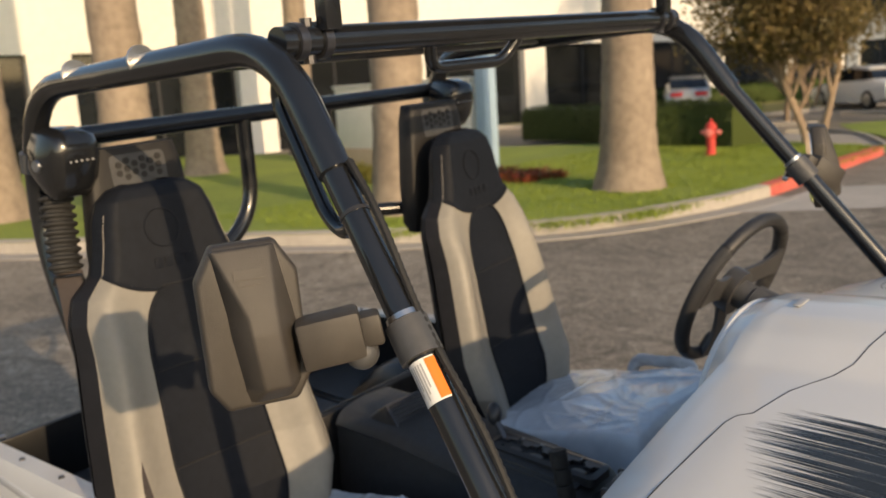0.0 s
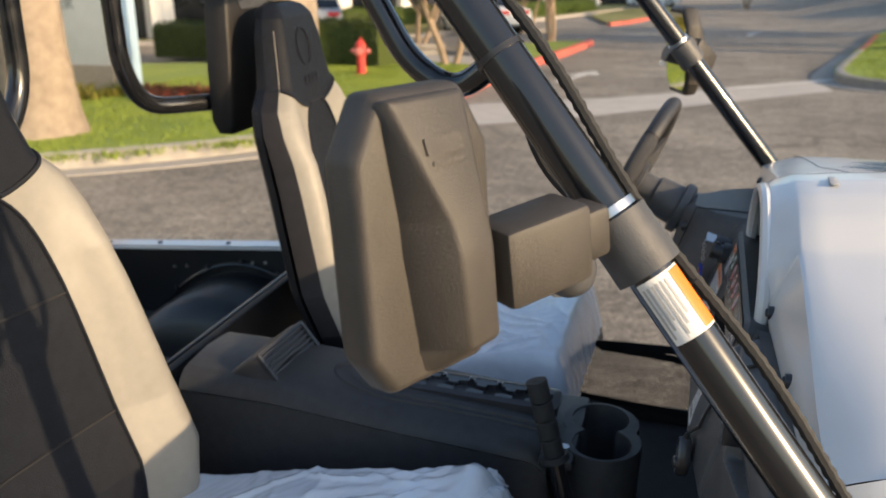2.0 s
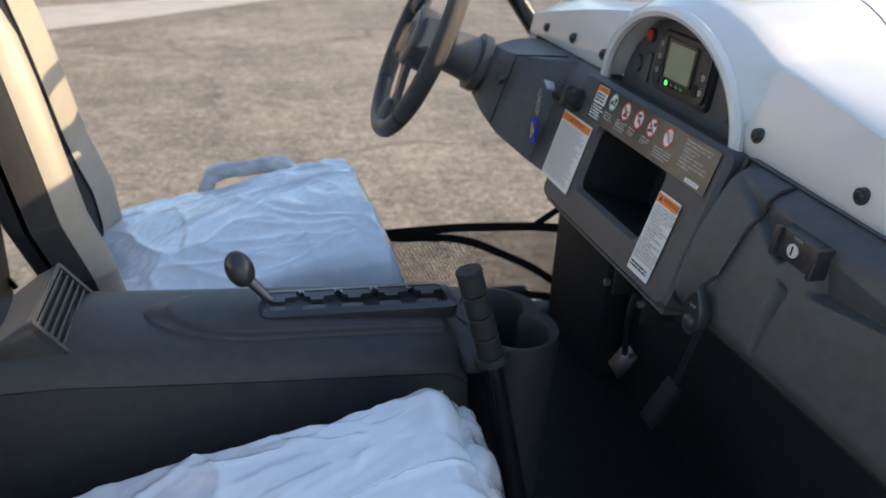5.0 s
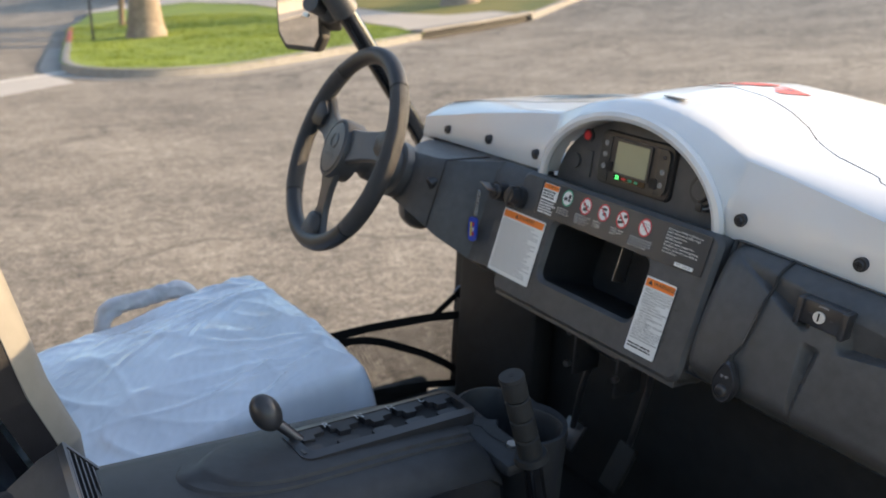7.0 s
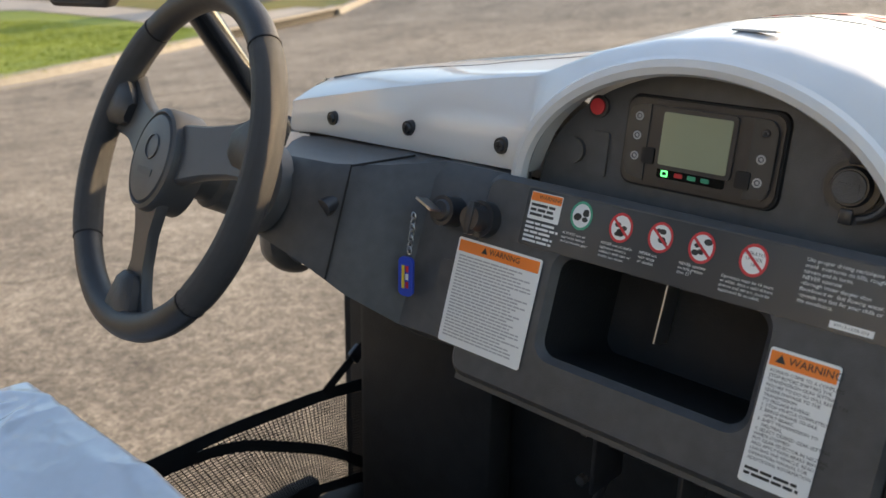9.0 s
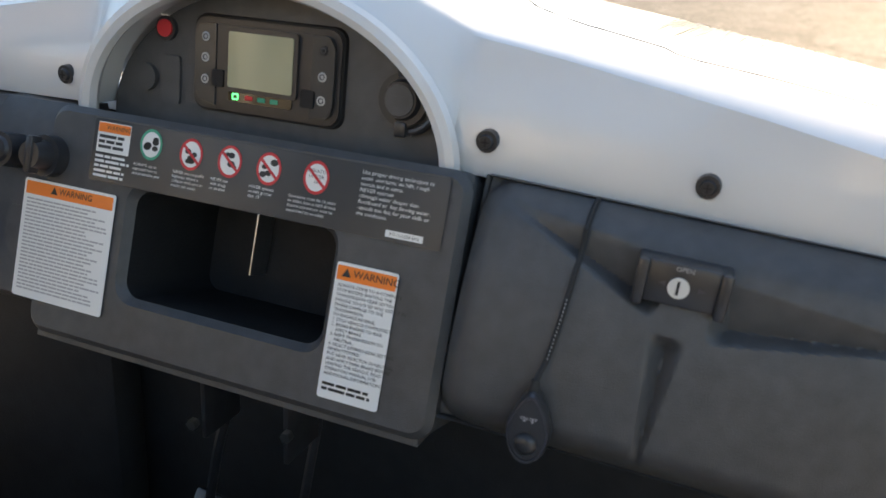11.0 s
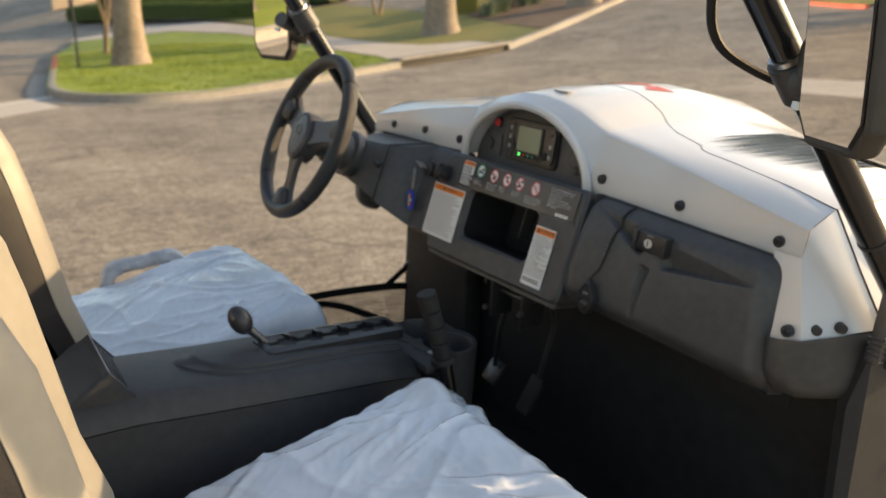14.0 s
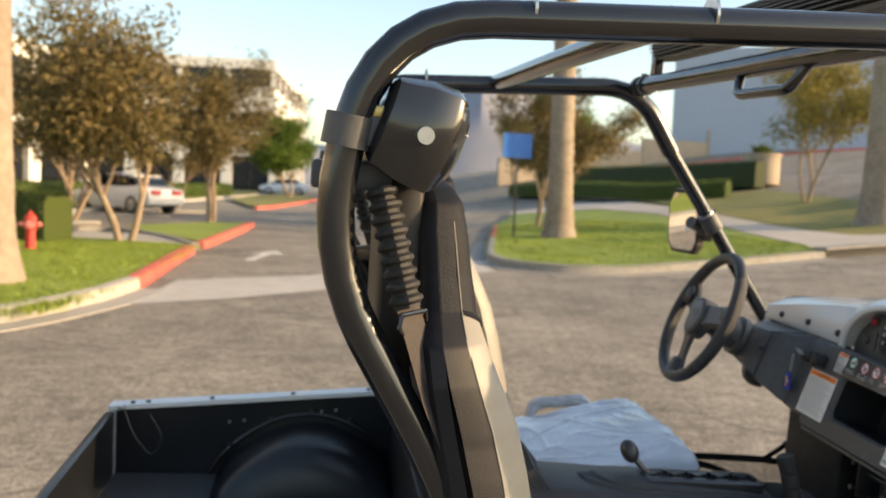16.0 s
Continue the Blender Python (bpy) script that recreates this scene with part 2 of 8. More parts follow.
def leafy(name, lo, hi, rough=0.55):
    """Leaves: each one its own tint, a little light passing through."""
    m = bpy.data.materials.new(name)
    m.use_nodes = True
    nt = m.node_tree
    b = nt.nodes["Principled BSDF"]
    b.inputs["Roughness"].default_value = rough
    b.inputs["Specular IOR Level"].default_value = 0.3
    g = nt.nodes.new("ShaderNodeNewGeometry")
    r = nt.nodes.new("ShaderNodeValToRGB")
    r.color_ramp.elements[0].color, r.color_ramp.elements[1].color = (*lo, 1), (*hi, 1)
    nt.links.new(g.outputs["Random Per Island"], r.inputs[0])
    nt.links.new(r.outputs[0], b.inputs["Base Color"])
    tr = nt.nodes.new("ShaderNodeBsdfTranslucent")
    nt.links.new(r.outputs[0], tr.inputs["Color"])
    mix = nt.nodes.new("ShaderNodeMixShader")
    mix.inputs[0].default_value = 0.35
    nt.links.new(b.outputs[0], mix.inputs[1])
    nt.links.new(tr.outputs[0], mix.inputs[2])
    nt.links.new(mix.outputs[0], nt.nodes["Material Output"].inputs["Surface"])
    return m


M_LEAF_B = leafy("olive-brown leaves", (0.10, 0.085, 0.033), (0.27, 0.20, 0.08))
M_LEAF_Y = leafy("yellow-green leaves", (0.13, 0.13, 0.03), (0.34, 0.27, 0.07))
M_LEAF_G = leafy("green leaves", (0.06, 0.11, 0.02), (0.17, 0.25, 0.04))
M_LEAF_O = leafy("orange-brown leaves", (0.16, 0.10, 0.03), (0.36, 0.22, 0.06))
M_LEAF_S = leafy("grey-green strap leaves", (0.10, 0.14, 0.09), (0.22, 0.28, 0.20))
M_HEDGE = leafy("hedge leaves", (0.05, 0.085, 0.018), (0.14, 0.19, 0.04))
M_HEDGE_D = leafy("dark hedge leaves", (0.03, 0.05, 0.015), (0.09, 0.12, 0.03))
M_HEDGE_Y = leafy("yellow hedge leaves", (0.13, 0.13, 0.03), (0.30, 0.27, 0.06))
M_FLOWER = leafy("red flowers and leaves", (0.08, 0.09, 0.03), (0.45, 0.08, 0.05))


# ---- mesh tools ----
def part(name, bm, material, parent=None, label="", smooth=True):
    me = bpy.data.meshes.new(name)
    bmesh.ops.recalc_face_normals(bm, faces=bm.faces)
    bm.to_mesh(me)
    bm.free()
    for m in (material if isinstance(material, (list, tuple)) else [material]):
        me.materials.append(m)
    if smooth:
        me.polygons.foreach_set("use_smooth", [True] * len(me.polygons))
        me.set_sharp_from_angle(angle=radians(38))
    ob = new(name, me)
    if parent:
        ob.parent = parent
    if label:
        tagged(ob, label)
    return ob


def box(bm, x0, x1, y0, y1, z0, z1, bevel=0.0, m=None, seg=2, idx=0):
    res = bmesh.ops.create_cube(bm, size=1)
    vs = res["verts"]
    for v in vs:
        v.co = Vector(((x0 + x1) / 2 + v.co.x * (x1 - x0), (y0 + y1) / 2 + v.co.y * (y1 - y0), (z0 + z1) / 2 + v.co.z * (z1 - z0)))
    fs = {f for v in vs for f in v.link_faces}
    for f in fs:
        f.material_index = idx
    if bevel > 0:
        es = list({e for v in vs for e in v.link_edges})
        out = bmesh.ops.bevel(bm, geom=es, offset=bevel, segments=seg, affect="EDGES", profile=0.5)
        vs = list({v for f in out["faces"] for v in f.verts} | {v for v in vs if v.is_valid})
    if m is not None:
        for v in vs:
            v.co = m @ v.co
    return vs


def frame_of(d):
    d = d.normalized()
    a = Vector((0, 0, 1)) if abs(d.z) < 0.9 else Vector((1, 0, 0))
    u = d.cross(a).normalized()
    return u, d.cross(u).normalized()


def loft(bm, rings, close=True, caps=True, idx=0):
    rows = [[bm.verts.new(p) for p in r] for r in rings]
    n = len(rows[0])
    for a, b in zip(rows, rows[1:]):
        for i in range(n if close else n - 1):
            j = (i + 1) % n
            f = bm.faces.new((a[i], a[j], b[j], b[i]))
            f.material_index = idx
    if caps and close:
        for r in (rows[0], rows[-1]):
            f = bm.faces.new(r)
            f.material_index = idx
    return rows


def fillet(pts, r, n=6):
    pts = [Vector(p) for p in pts]
    out = [pts[0]]
    for a, b, c in zip(pts, pts[1:], pts[2:]):
        u, v = (a - b), (c - b)
        k = min(r, u.length * 0.49, v.length * 0.49)
        p, q = b + u.normalized() * k, b + v.normalized() * k
        for i in range(n + 1):
            t = i / n
            out.append(p * (1 - t) ** 2 + b * 2 * t * (1 - t) + q * t * t)
    return out + [pts[-1]]


def tube(bm, pts, r, seg=12, fil=0.0, close=False, idx=0, flat=1.0):
    pts = fillet(pts, fil) if fil else [Vector(p) for p in pts]
    rr = r if isinstance(r, (list, tuple)) else [r] * len(pts)
    n = len(pts)
    u = None
    rings = []
    for i, p in enumerate(pts):
        if close:
            d = pts[(i + 1) % n] - pts[i - 1]
        else:
            d = pts[min(i + 1, n - 1)] - pts[max(i - 1, 0)]
        d.normalize()
        if u is None:
            u, _ = frame_of(d)
        u = (u - d * u.dot(d)).normalized()
        w = d.cross(u)
        rings.append([p + (u * math.cos(a) + w * math.sin(a) * flat) * rr[i] for a in (2 * math.pi * k / seg for k in range(seg))])
    if close:
        rings.append(rings[0])
        loft(bm, rings, True, False, idx)
        bmesh.ops.remove_doubles(bm, verts=bm.verts, dist=1e-6)
    else:
        loft(bm, rings, True, True, idx)


def cyl(bm, p0, p1, r0, r1=None, seg=20, idx=0):
    tube(bm, [p0, p1], [r0, r0 if r1 is None else r1], seg, idx=idx)


def prism(bm, outline, m, depth, idx=0):
    """A plate: an outline in the xy plane of m, thick along its z."""
    lo = [bm.verts.new(m @ Vector((x, y, 0))) for x, y in outline]
    hi = [bm.verts.new(m @ Vector((x, y, depth))) for x, y in outline]
    fs = [bm.faces.new(lo[::-1]), bm.faces.new(hi)]
    n = len(lo)
    for i in range(n):
        fs.append(bm.faces.new((lo[i], lo[(i + 1) % n], hi[(i + 1) % n], hi[i])))
    for f in fs:
        f.material_index = idx
    return fs


def rrect(w, h, r, n=5, cx=0.0, cy=0.0):
    out = []
    for sx, sy, a0 in ((1, 1, 0), (-1, 1, 90), (-1, -1, 180), (1, -1, 270)):
        for i in range(n + 1):
            a = radians(a0 + 90 * i / n)
            out.append((cx + sx * (w / 2 - r) + r * math.cos(a), cy + sy * (h / 2 - r) + r * math.sin(a)))
    return out


def basis(o, x, y):
    """A pose with its x and y axes given."""
    x = Vector(x).normalized()
    z = x.cross(Vector(y)).normalized()
    y = z.cross(x)
    return Matrix(((x.x, y.x, z.x, o[0]), (x.y, y.y, z.y, o[1]), (x.z, y.z, z.z, o[2]), (0, 0, 0, 1)))


# ---- ground, road and kerbs ----
NV = Vector((-0.515, 0.857))        # across the street, away from the vehicle
K0 = Vector((-5.0, 7.1))            # a point of the far kerb


def rise(x, y):
    """Height of the land: a flat street that climbs beyond the palm island."""
    d = (Vector((x, y)) - K0).dot(NV)
    k = min(max((x - 5) / 7, 0), 1)
    z = 0.006 * min(max(0.0, d - 8), 60) * (1 - k)
    z += 0.06 * min(max(0.0, x - 4), 60) + 0.10 * min(max(0.0, x - 13), 20)
    return z + 0.045 * k * min(max(0.0, y - 22), 50)


def sheet(name, outline, h, material, label, category, step=2.0, kind="structure"):
    """A patch h above the land, cut to an outline and draped over the rise."""
    bm = bmesh.new()
    bm.faces.new([bm.verts.new((x, y, 0)) for x, y in outline])
    xs, ys = [p[0] for p in outline], [p[1] for p in outline]
    for a, n, ax in ((min(xs), max(xs), 0), (min(ys), max(ys), 1)):
        k = a + step
        while k < n:
            co, no = ((k, 0, 0), (1, 0, 0)) if ax == 0 else ((0, k, 0), (0, 1, 0))
            bmesh.ops.bisect_plane(bm, geom=bm.verts[:] + bm.edges[:] + bm.faces[:], plane_co=co, plane_no=no)
            k += step
    for v in bm.verts:
        v.co.z = rise(v.co.x, v.co.y) + h
    for f in bm.faces:
        if f.normal.z < 0:
            f.normal_flip()
    ob = part(name, bm, material, smooth=False)
    return tagged(ob, label, category, kind=kind)


def smooth_line(pts, n=6):
    """A Catmull-Rom line through plan points."""
    out = []
    for i in range(len(pts) - 1):
        p = [Vector(pts[max(i - 1, 0)]), Vector(pts[i]), Vector(pts[i + 1]), Vector(pts[min(i + 2, len(pts) - 1)])]
        for k in range(n):
            t = k / n
            q = 0.5 * ((2 * p[1]) + (p[2] - p[0]) * t + (2 * p[0] - 5 * p[1] + 4 * p[2] - p[3]) * t * t + (3 * p[1] - p[0] - 3 * p[2] + p[3]) * t ** 3)
            out.append((q.x, q.y))
    return out + [tuple(pts[-1])]


def kerb(name, line, material, label, w=0.17, h=0.15, gutter=0.35):
    """A kerb and gutter strip along a line, with a rounded front edge."""
    bm = bmesh.new()
    prof = [(-gutter, -0.05), (-gutter, 0.012), (0.0, 0.006), (0.012, h - 0.035), (0.022, h - 0.01), (0.045, h), (w, h), (w, -0.05)]
    pts = [Vector((*p, 0)) for p in line]
    rings = []
    for i, p in enumerate(pts):
        d = (pts[min(i + 1, len(pts) - 1)] - pts[max(i - 1, 0)]).normalized()
        n = Vector((-d.y, d.x, 0))
        rings.append([Vector((*(p + n * a).to_2d(), rise(p.x, p.y) + b)) for a, b in prof])
    loft(bm, rings, True, True)
    return tagged(part(name, bm, material), label, "kerb", kind="structure")


bm = bmesh.new()
grid = []
steps = [-1500, -600, -250, -120, -70] + [-44 + 3 * i for i in range(44)] + [100, 130, 180, 280, 450, 800, 1500]
for x in steps:
    grid.append([bm.verts.new((x, y, rise(x, y))) for y in steps])
for i in range(len(steps) - 1):
    for j in range(len(steps) - 1):
        bm.faces.new((grid[i][j], grid[i + 1][j], grid[i + 1][j + 1], grid[i][j + 1]))
tagged(part("ground", bm, M_ASPHALT, smooth=True), "worn sunlit asphalt of a wide street", "ground", kind="structure")

# corner lawn with the palms: along the street, then round into the driveway
LEFT_EDGE = smooth_line([(-40, -12), (-24, -4.5), (-14, 0.4), (-10, 2.2), (-7.9, 3.6), (-5.9, 4.8), (-4.5, 6.2), (-3.85, 8.0), (-3.68, 9.4)])
RED_EDGE = smooth_line([(-3.68, 9.4), (-3.75, 11), (-3.85, 13.2), (-3.9, 15.0)])
RED_EDGE_B = smooth_line([(-3.88, 16.0), (-3.8, 19), (-3.72, 22), (-3.7, 24.6)])
sheet("lawn", LEFT_EDGE + RED_EDGE + [(-5.6, 16.2), (-7.2, 16.4), (-10, 15.6), (-16, 13.4), (-28, 8), (-44, 0)], 0.135, M_GRASS, "mown green lawn strip with long shadows", "lawn")
kerb("kerb", LEFT_EDGE, M_CONC, "pale concrete kerb round the lawn corner")
kerb("kerb", RED_EDGE, M_REDKERB, "kerb painted faded red beside the lawn", gutter=0.02)
kerb("kerb", RED_EDGE_B, M_REDKERB, "kerb painted faded red beside a parking island", gutter=0.02)
kerb("kerb", smooth_line([(-3.9, 15.6), (-4.6, 17.2), (-5.4, 18.6), (-6.6, 19.8), (-7.4, 19.6)]), M_KERB_D, "grey concrete kerb round a parking island", gutter=0.02)
sheet("lawn", RED_EDGE_B + [(-4.6, 24.2), (-6.6, 21.0), (-5.6, 18.9), (-4.7, 17.6)], 0.135, M_GRASS, "small green lawn island in a car park", "lawn")
sheet("pavement", [(-3.9, 15.05), (-3.95, 15.9), (-4.7, 17.2), (-5.5, 18.5), (-7.2, 18.6), (-7.4, 16.5), (-5.6, 16.25)], 0.10, M_CONC, "pale concrete path between lawn and car park", "pavement")
sheet("apron", smooth_line([(-3.5, 8.0), (-2.4, 8.7), (-0.9, 10.2), (0.6, 11.9), (1.6, 13.0)]) + [(1.5, 14.6), (0.2, 13.3), (-1.6, 11.5), (-3.4, 10.4)], 0.008, M_APRON, "pale concrete gutter band across the driveway mouth", "pavement")

# palm island and the land behind it
RIGHT_TIP = smooth_line([(4.3, 28.0), (3.7, 25.0), (2.95, 21.2)])
RIGHT_EDGE = smooth_line([(2.95, 21.2), (2.2, 17.4), (1.82, 15.2), (1.95, 13.8), (2.9, 13.0), (5.2, 13.35), (8.9, 14.8)])
STREET_EDGE = smooth_line([(13.2, 16.4), (17, 18.2), (24, 22), (36, 28.6), (60, 42)])
sheet("lawn", RIGHT_TIP + RIGHT_EDGE + [(9.4, 16.8), (10.6, 23), (10.6, 29), (9.6, 33), (6.4, 34.5)], 0.135, M_GRASS, "sunlit green lawn round a palm trunk", "lawn")
kerb("kerb", RIGHT_TIP, M_REDKERB, "red painted tip of a kerb island", gutter=0.02)
kerb("kerb", RIGHT_EDGE, M_KERB_D, "grey concrete kerb round the palm island")
kerb("kerb", STREET_EDGE, M_KERB_D, "grey concrete kerb along the street")
sheet("pavement", [(8.9, 14.95), (11.0, 15.75), (13.2, 16.6), (13.4, 18.4), (12.3, 19.2), (12.3, 24), (12.4, 29.5), (11.8, 35), (9.8, 37), (6.4, 35.8), (6.4, 34.6), (9.7, 33.1), (10.7, 29), (10.7, 23), (9.5, 16.8)], 0.14, M_WALK, "pale concrete pavement crossing the lawns", "pavement")
sheet("lawn", [(12.4, 19.2), (13.5, 18.5), (13.3, 16.6), (17, 18.45), (17.4, 24), (17.5, 34), (12.5, 36), (12.5, 29.5)], 0.135, M_GRASS_D, "partly shaded lawn with dry patches", "lawn")
sheet("planting_bed", [(15.5, 17.8)] + STREET_EDGE[7:] + [(60, 47), (30, 33), (17.3, 24)], 0.15, M_MULCH, "brown mulch bed beside the street", "planting bed")

# storm drain in the kerb; near-black faces stand in for its shaded opening
bm = bmesh.new()
dl = [Vector(p) for p in smooth_line([(8.9, 14.8), (11.0, 15.5), (13.2, 16.4)], 8)]
for a, b in zip(dl, dl[1:]):
    d = (b - a).normalized()
    n = Vector((-d.y, d.x))
    ra, rb = rise(*a), rise(*b)
    q = [(a, ra - 0.08), (b, rb - 0.08), (b, rb + 0.165), (a, ra + 0.165)]
    bm.faces.new([bm.verts.new((*(p + n * 0.10), z)) for p, z in q])
    top = [bm.verts.new((*p, z)) for p, z in ((a - n * 0.02, ra + 0.165), (b - n * 0.02, rb + 0.165), (b + n * 0.2, rb + 0.165), (a + n * 0.2, ra + 0.165))]
    bm.faces.new(top)
drain = part("storm_drain", bm, M_DARK, smooth=False)
tagged(drain, "dark storm drain slot under the kerb", "storm drain", kind="structure")
bm = bmesh.new()
loft(bm, [[Vector((*(p + Vector((-0.35, 0.94)) * a), rise(*p) + z)) for a, z in ((-0.03, 0.168), (-0.03, 0.215), (0.30, 0.215), (0.30, 0.168))] for p in dl], True, True)
part("lintel", bm, M_KERB_D, drain)


# ---- plants ----
def palm(base, height, r, lean=(0.0, 0.0), seed=1):
    """A palm: ringed trunk flaring at the foot, with a high head of fronds."""
    rnd = random.Random(seed)
    x, y = base
    z0 = rise(x, y) + 0.10
    root = tagged(new("palm_tree"), "tall palm with a grey-brown trunk flaring at the foot", "palm tree")
    root.location = (x, y, z0)
    bm = bmesh.new()
    pts, rad = [], []
    n = 90
    for i in range(n + 1):
        t = i / n
        h = t * height
        flare = 0.75 * math.exp(-h / 0.32) + 0.22 * math.exp(-h / 1.2)
        pts.append(Vector((lean[0] * t * height, lean[1] * t * height, h - 0.25)))
        rad.append(r * (0.92 - 0.22 * t + flare) * (1 + rnd.uniform(-0.018, 0.018) + (0.016 if i % 2 else 0)))
    tube(bm, pts, rad, 22)
    for v in bm.verts:
        v.co += Vector((rnd.uniform(-1, 1), rnd.uniform(-1, 1), rnd.uniform(-1, 1))) * r * 0.02
    part("trunk", bm, M_PALM, root)
    bm = bmesh.new()
    top = Vector((lean[0] * height, lean[1] * height, height - 0.3))
    for k in range(34):
        a, up = rnd.uniform(0, 2 * math.pi), rnd.uniform(-0.5, 1.1)
        d = Vector((math.cos(a), math.sin(a), 0))
        s = Vector((-d.y, d.x, 0))
        spine = [top + d * (1.9 * u) + Vector((0, 0, up * 1.4 * u - 1.5 * u * u)) for u in (0, 0.25, 0.5, 0.75, 1.0)]
        for p, q in zip(spine, spine[1:]):
            for sg in (-1, 1):
                for m in range(3):
                    b0 = p.lerp(q, m / 3)
                    tip = b0 + s * sg * rnd.uniform(0.3, 0.5) + (q - p) * 0.6 + Vector((0, 0, -0.18))
                    bm.faces.new([bm.verts.new(b0), bm.verts.new(b0.lerp(q, 0.3)), bm.verts.new(tip)])
    part("crown", bm, M_LEAF_G, root, smooth=False)
    return root


def leafmass(bm, centre, rad, count, size, rnd, squash=1.0):
    """Leaves scattered in an uneven clump."""
    for _ in range(count):
        d = Vector((rnd.gauss(0, 1), rnd.gauss(0, 1), rnd.gauss(0, 1) * squash))
        d = d.normalized() * rad * (rnd.random() ** 0.45)
        c = centre + Vector((d.x, d.y, d.z * squash))
        u = Vector((rnd.gauss(0, 1), rnd.gauss(0, 1), rnd.gauss(0, 1))).normalized()
        w = u.cross(Vector((rnd.gauss(0, 1), rnd.gauss(0, 1), rnd.gauss(0, 1)))).normalized()
        s = size * rnd.uniform(0.6, 1.3)
        bm.faces.new([bm.verts.new(c + u * s), bm.verts.new(c + w * s * 0.45), bm.verts.new(c - u * s), bm.verts.new(c - w * s * 0.45)])


def tree(base, height, spread, trunks, leaf_mat, bark, label, seed, leaves=60, size=0.07, clear=0.35, first=0.07, gap=1.0):
    """A small street tree: leaning stems that fork into limbs, with leaf clumps along them."""
    rnd = random.Random(seed)
    x, y = base
    root = tagged(new("tree"), label, "tree")
    root.location = (x, y, rise(x, y) + 0.08)
    stems, crown = bmesh.new(), bmesh.new()

    def limb(p, d, length, r, depth):
        pts, rad, q = [p.copy()], [r], p.copy()
        n = 5
        for i in range(n):
            d = (d + Vector((rnd.uniform(-1, 1), rnd.uniform(-1, 1), rnd.uniform(-0.3, 0.6))) * 0.16).normalized()
            q = q + d * length / n
            pts.append(q.copy())
            rad.append(r * (1 - 0.55 * (i + 1) / n))
            if depth > 0 and q.z > height * clear * 0.9 and rnd.random() < 0.75 * gap:
                leafmass(crown, q + Vector((rnd.uniform(-1, 1), rnd.uniform(-1, 1), rnd.uniform(-0.5, 0.5))) * 0.2, spread * rnd.uniform(0.12, 0.22), leaves, size, rnd, 0.85)
        tube(stems, pts, rad, 7 if depth else 10)
        if depth < 3:
            for _ in range(3 if depth else 4):
                k = rnd.randint(2, n)
                a = rnd.uniform(0, 2 * math.pi)
                tilt = rnd.uniform(0.35, 0.8)
                nd = (d * (1 - tilt * 0.5) + Vector((math.cos(a), math.sin(a), 0.25)) * tilt).normalized()
                limb(pts[k], nd, length * rnd.uniform(0.5, 0.68), rad[k] * 0.7, depth + 1)
        else:
            leafmass(crown, q, spread * rnd.uniform(0.14, 0.24), leaves, size, rnd, 0.85)

    for k in range(trunks):
        a = 2 * math.pi * k / trunks + rnd.uniform(-0.4, 0.4)
        out = 0.05 if trunks == 1 else 0.24
        d = Vector((math.cos(a) * out, math.sin(a) * out, 1)).normalized()
        limb(Vector((math.cos(a) * 0.06 * (trunks > 1), math.sin(a) * 0.06 * (trunks > 1), -0.2)), d, height * 0.52, first, 0)
    part("trunk", stems, bark, root)
    part("crown", crown, leaf_mat, root, smooth=False)
    return root


def hedge(line, h, w, leaf_mat, label, seed, per=900, size=0.035):
    """A clipped hedge: a dark twiggy core under a skin of small leaves."""
    rnd = random.Random(seed)
    bm = bmesh.new()
    pts = [Vector(p) for p in smooth_line(line, 4)]
    rings = []
    for i, p in enumerate(pts):
        d = (pts[min(i + 1, len(pts) - 1)] - pts[max(i - 1, 0)]).normalized()
        n = Vector((-d.y, d.x))
        z = rise(*p) + 0.08
        rings.append([Vector((*(p + n * a * w * 0.44), z + b * h)) for a, b in ((-1, 0), (-1, 0.8), (-0.8, 0.94), (0.8, 0.94), (1, 0.8), (1, 0))])
    loft(bm, rings, True, True)
    core = part("hedge", bm, leaf_mat)
    tagged(core, label, "hedge")
    bm = bmesh.new()
    for a, b in zip(pts, pts[1:]):
        d = (b - a)
        n = Vector((-d.y, d.x)).normalized()
        for _ in range(int(per * d.length)):
            t, s = rnd.random(), rnd.random()
            if s < 0.5:
                off, zz = rnd.uniform(-0.5, 0.5), rnd.uniform(0.90, 1.04)
            else:
                off, zz = (0.5 if rnd.random() < 0.5 else -0.5) * rnd.uniform(0.86, 1.06), rnd.uniform(0.02, 0.97)
            p = a + d * t + n * off * w
            c = Vector((p.x, p.y, rise(*p) + 0.08 + zz * h + rnd.gauss(0, 0.02)))
            u = Vector((rnd.gauss(0, 1), rnd.gauss(0, 1), rnd.gauss(0, 1))).normalized()
            v = u.cross(Vector((rnd.gauss(0, 1), rnd.gauss(0, 1), 1))).normalized()
            k = size * rnd.uniform(0.6, 1.4)
            bm.faces.new([bm.verts.new(c + u * k), bm.verts.new(c + v * k * 0.5), bm.verts.new(c - u * k), bm.verts.new(c - v * k * 0.5)])
    part("leaves", bm, leaf_mat, core, smooth=False)
    return core


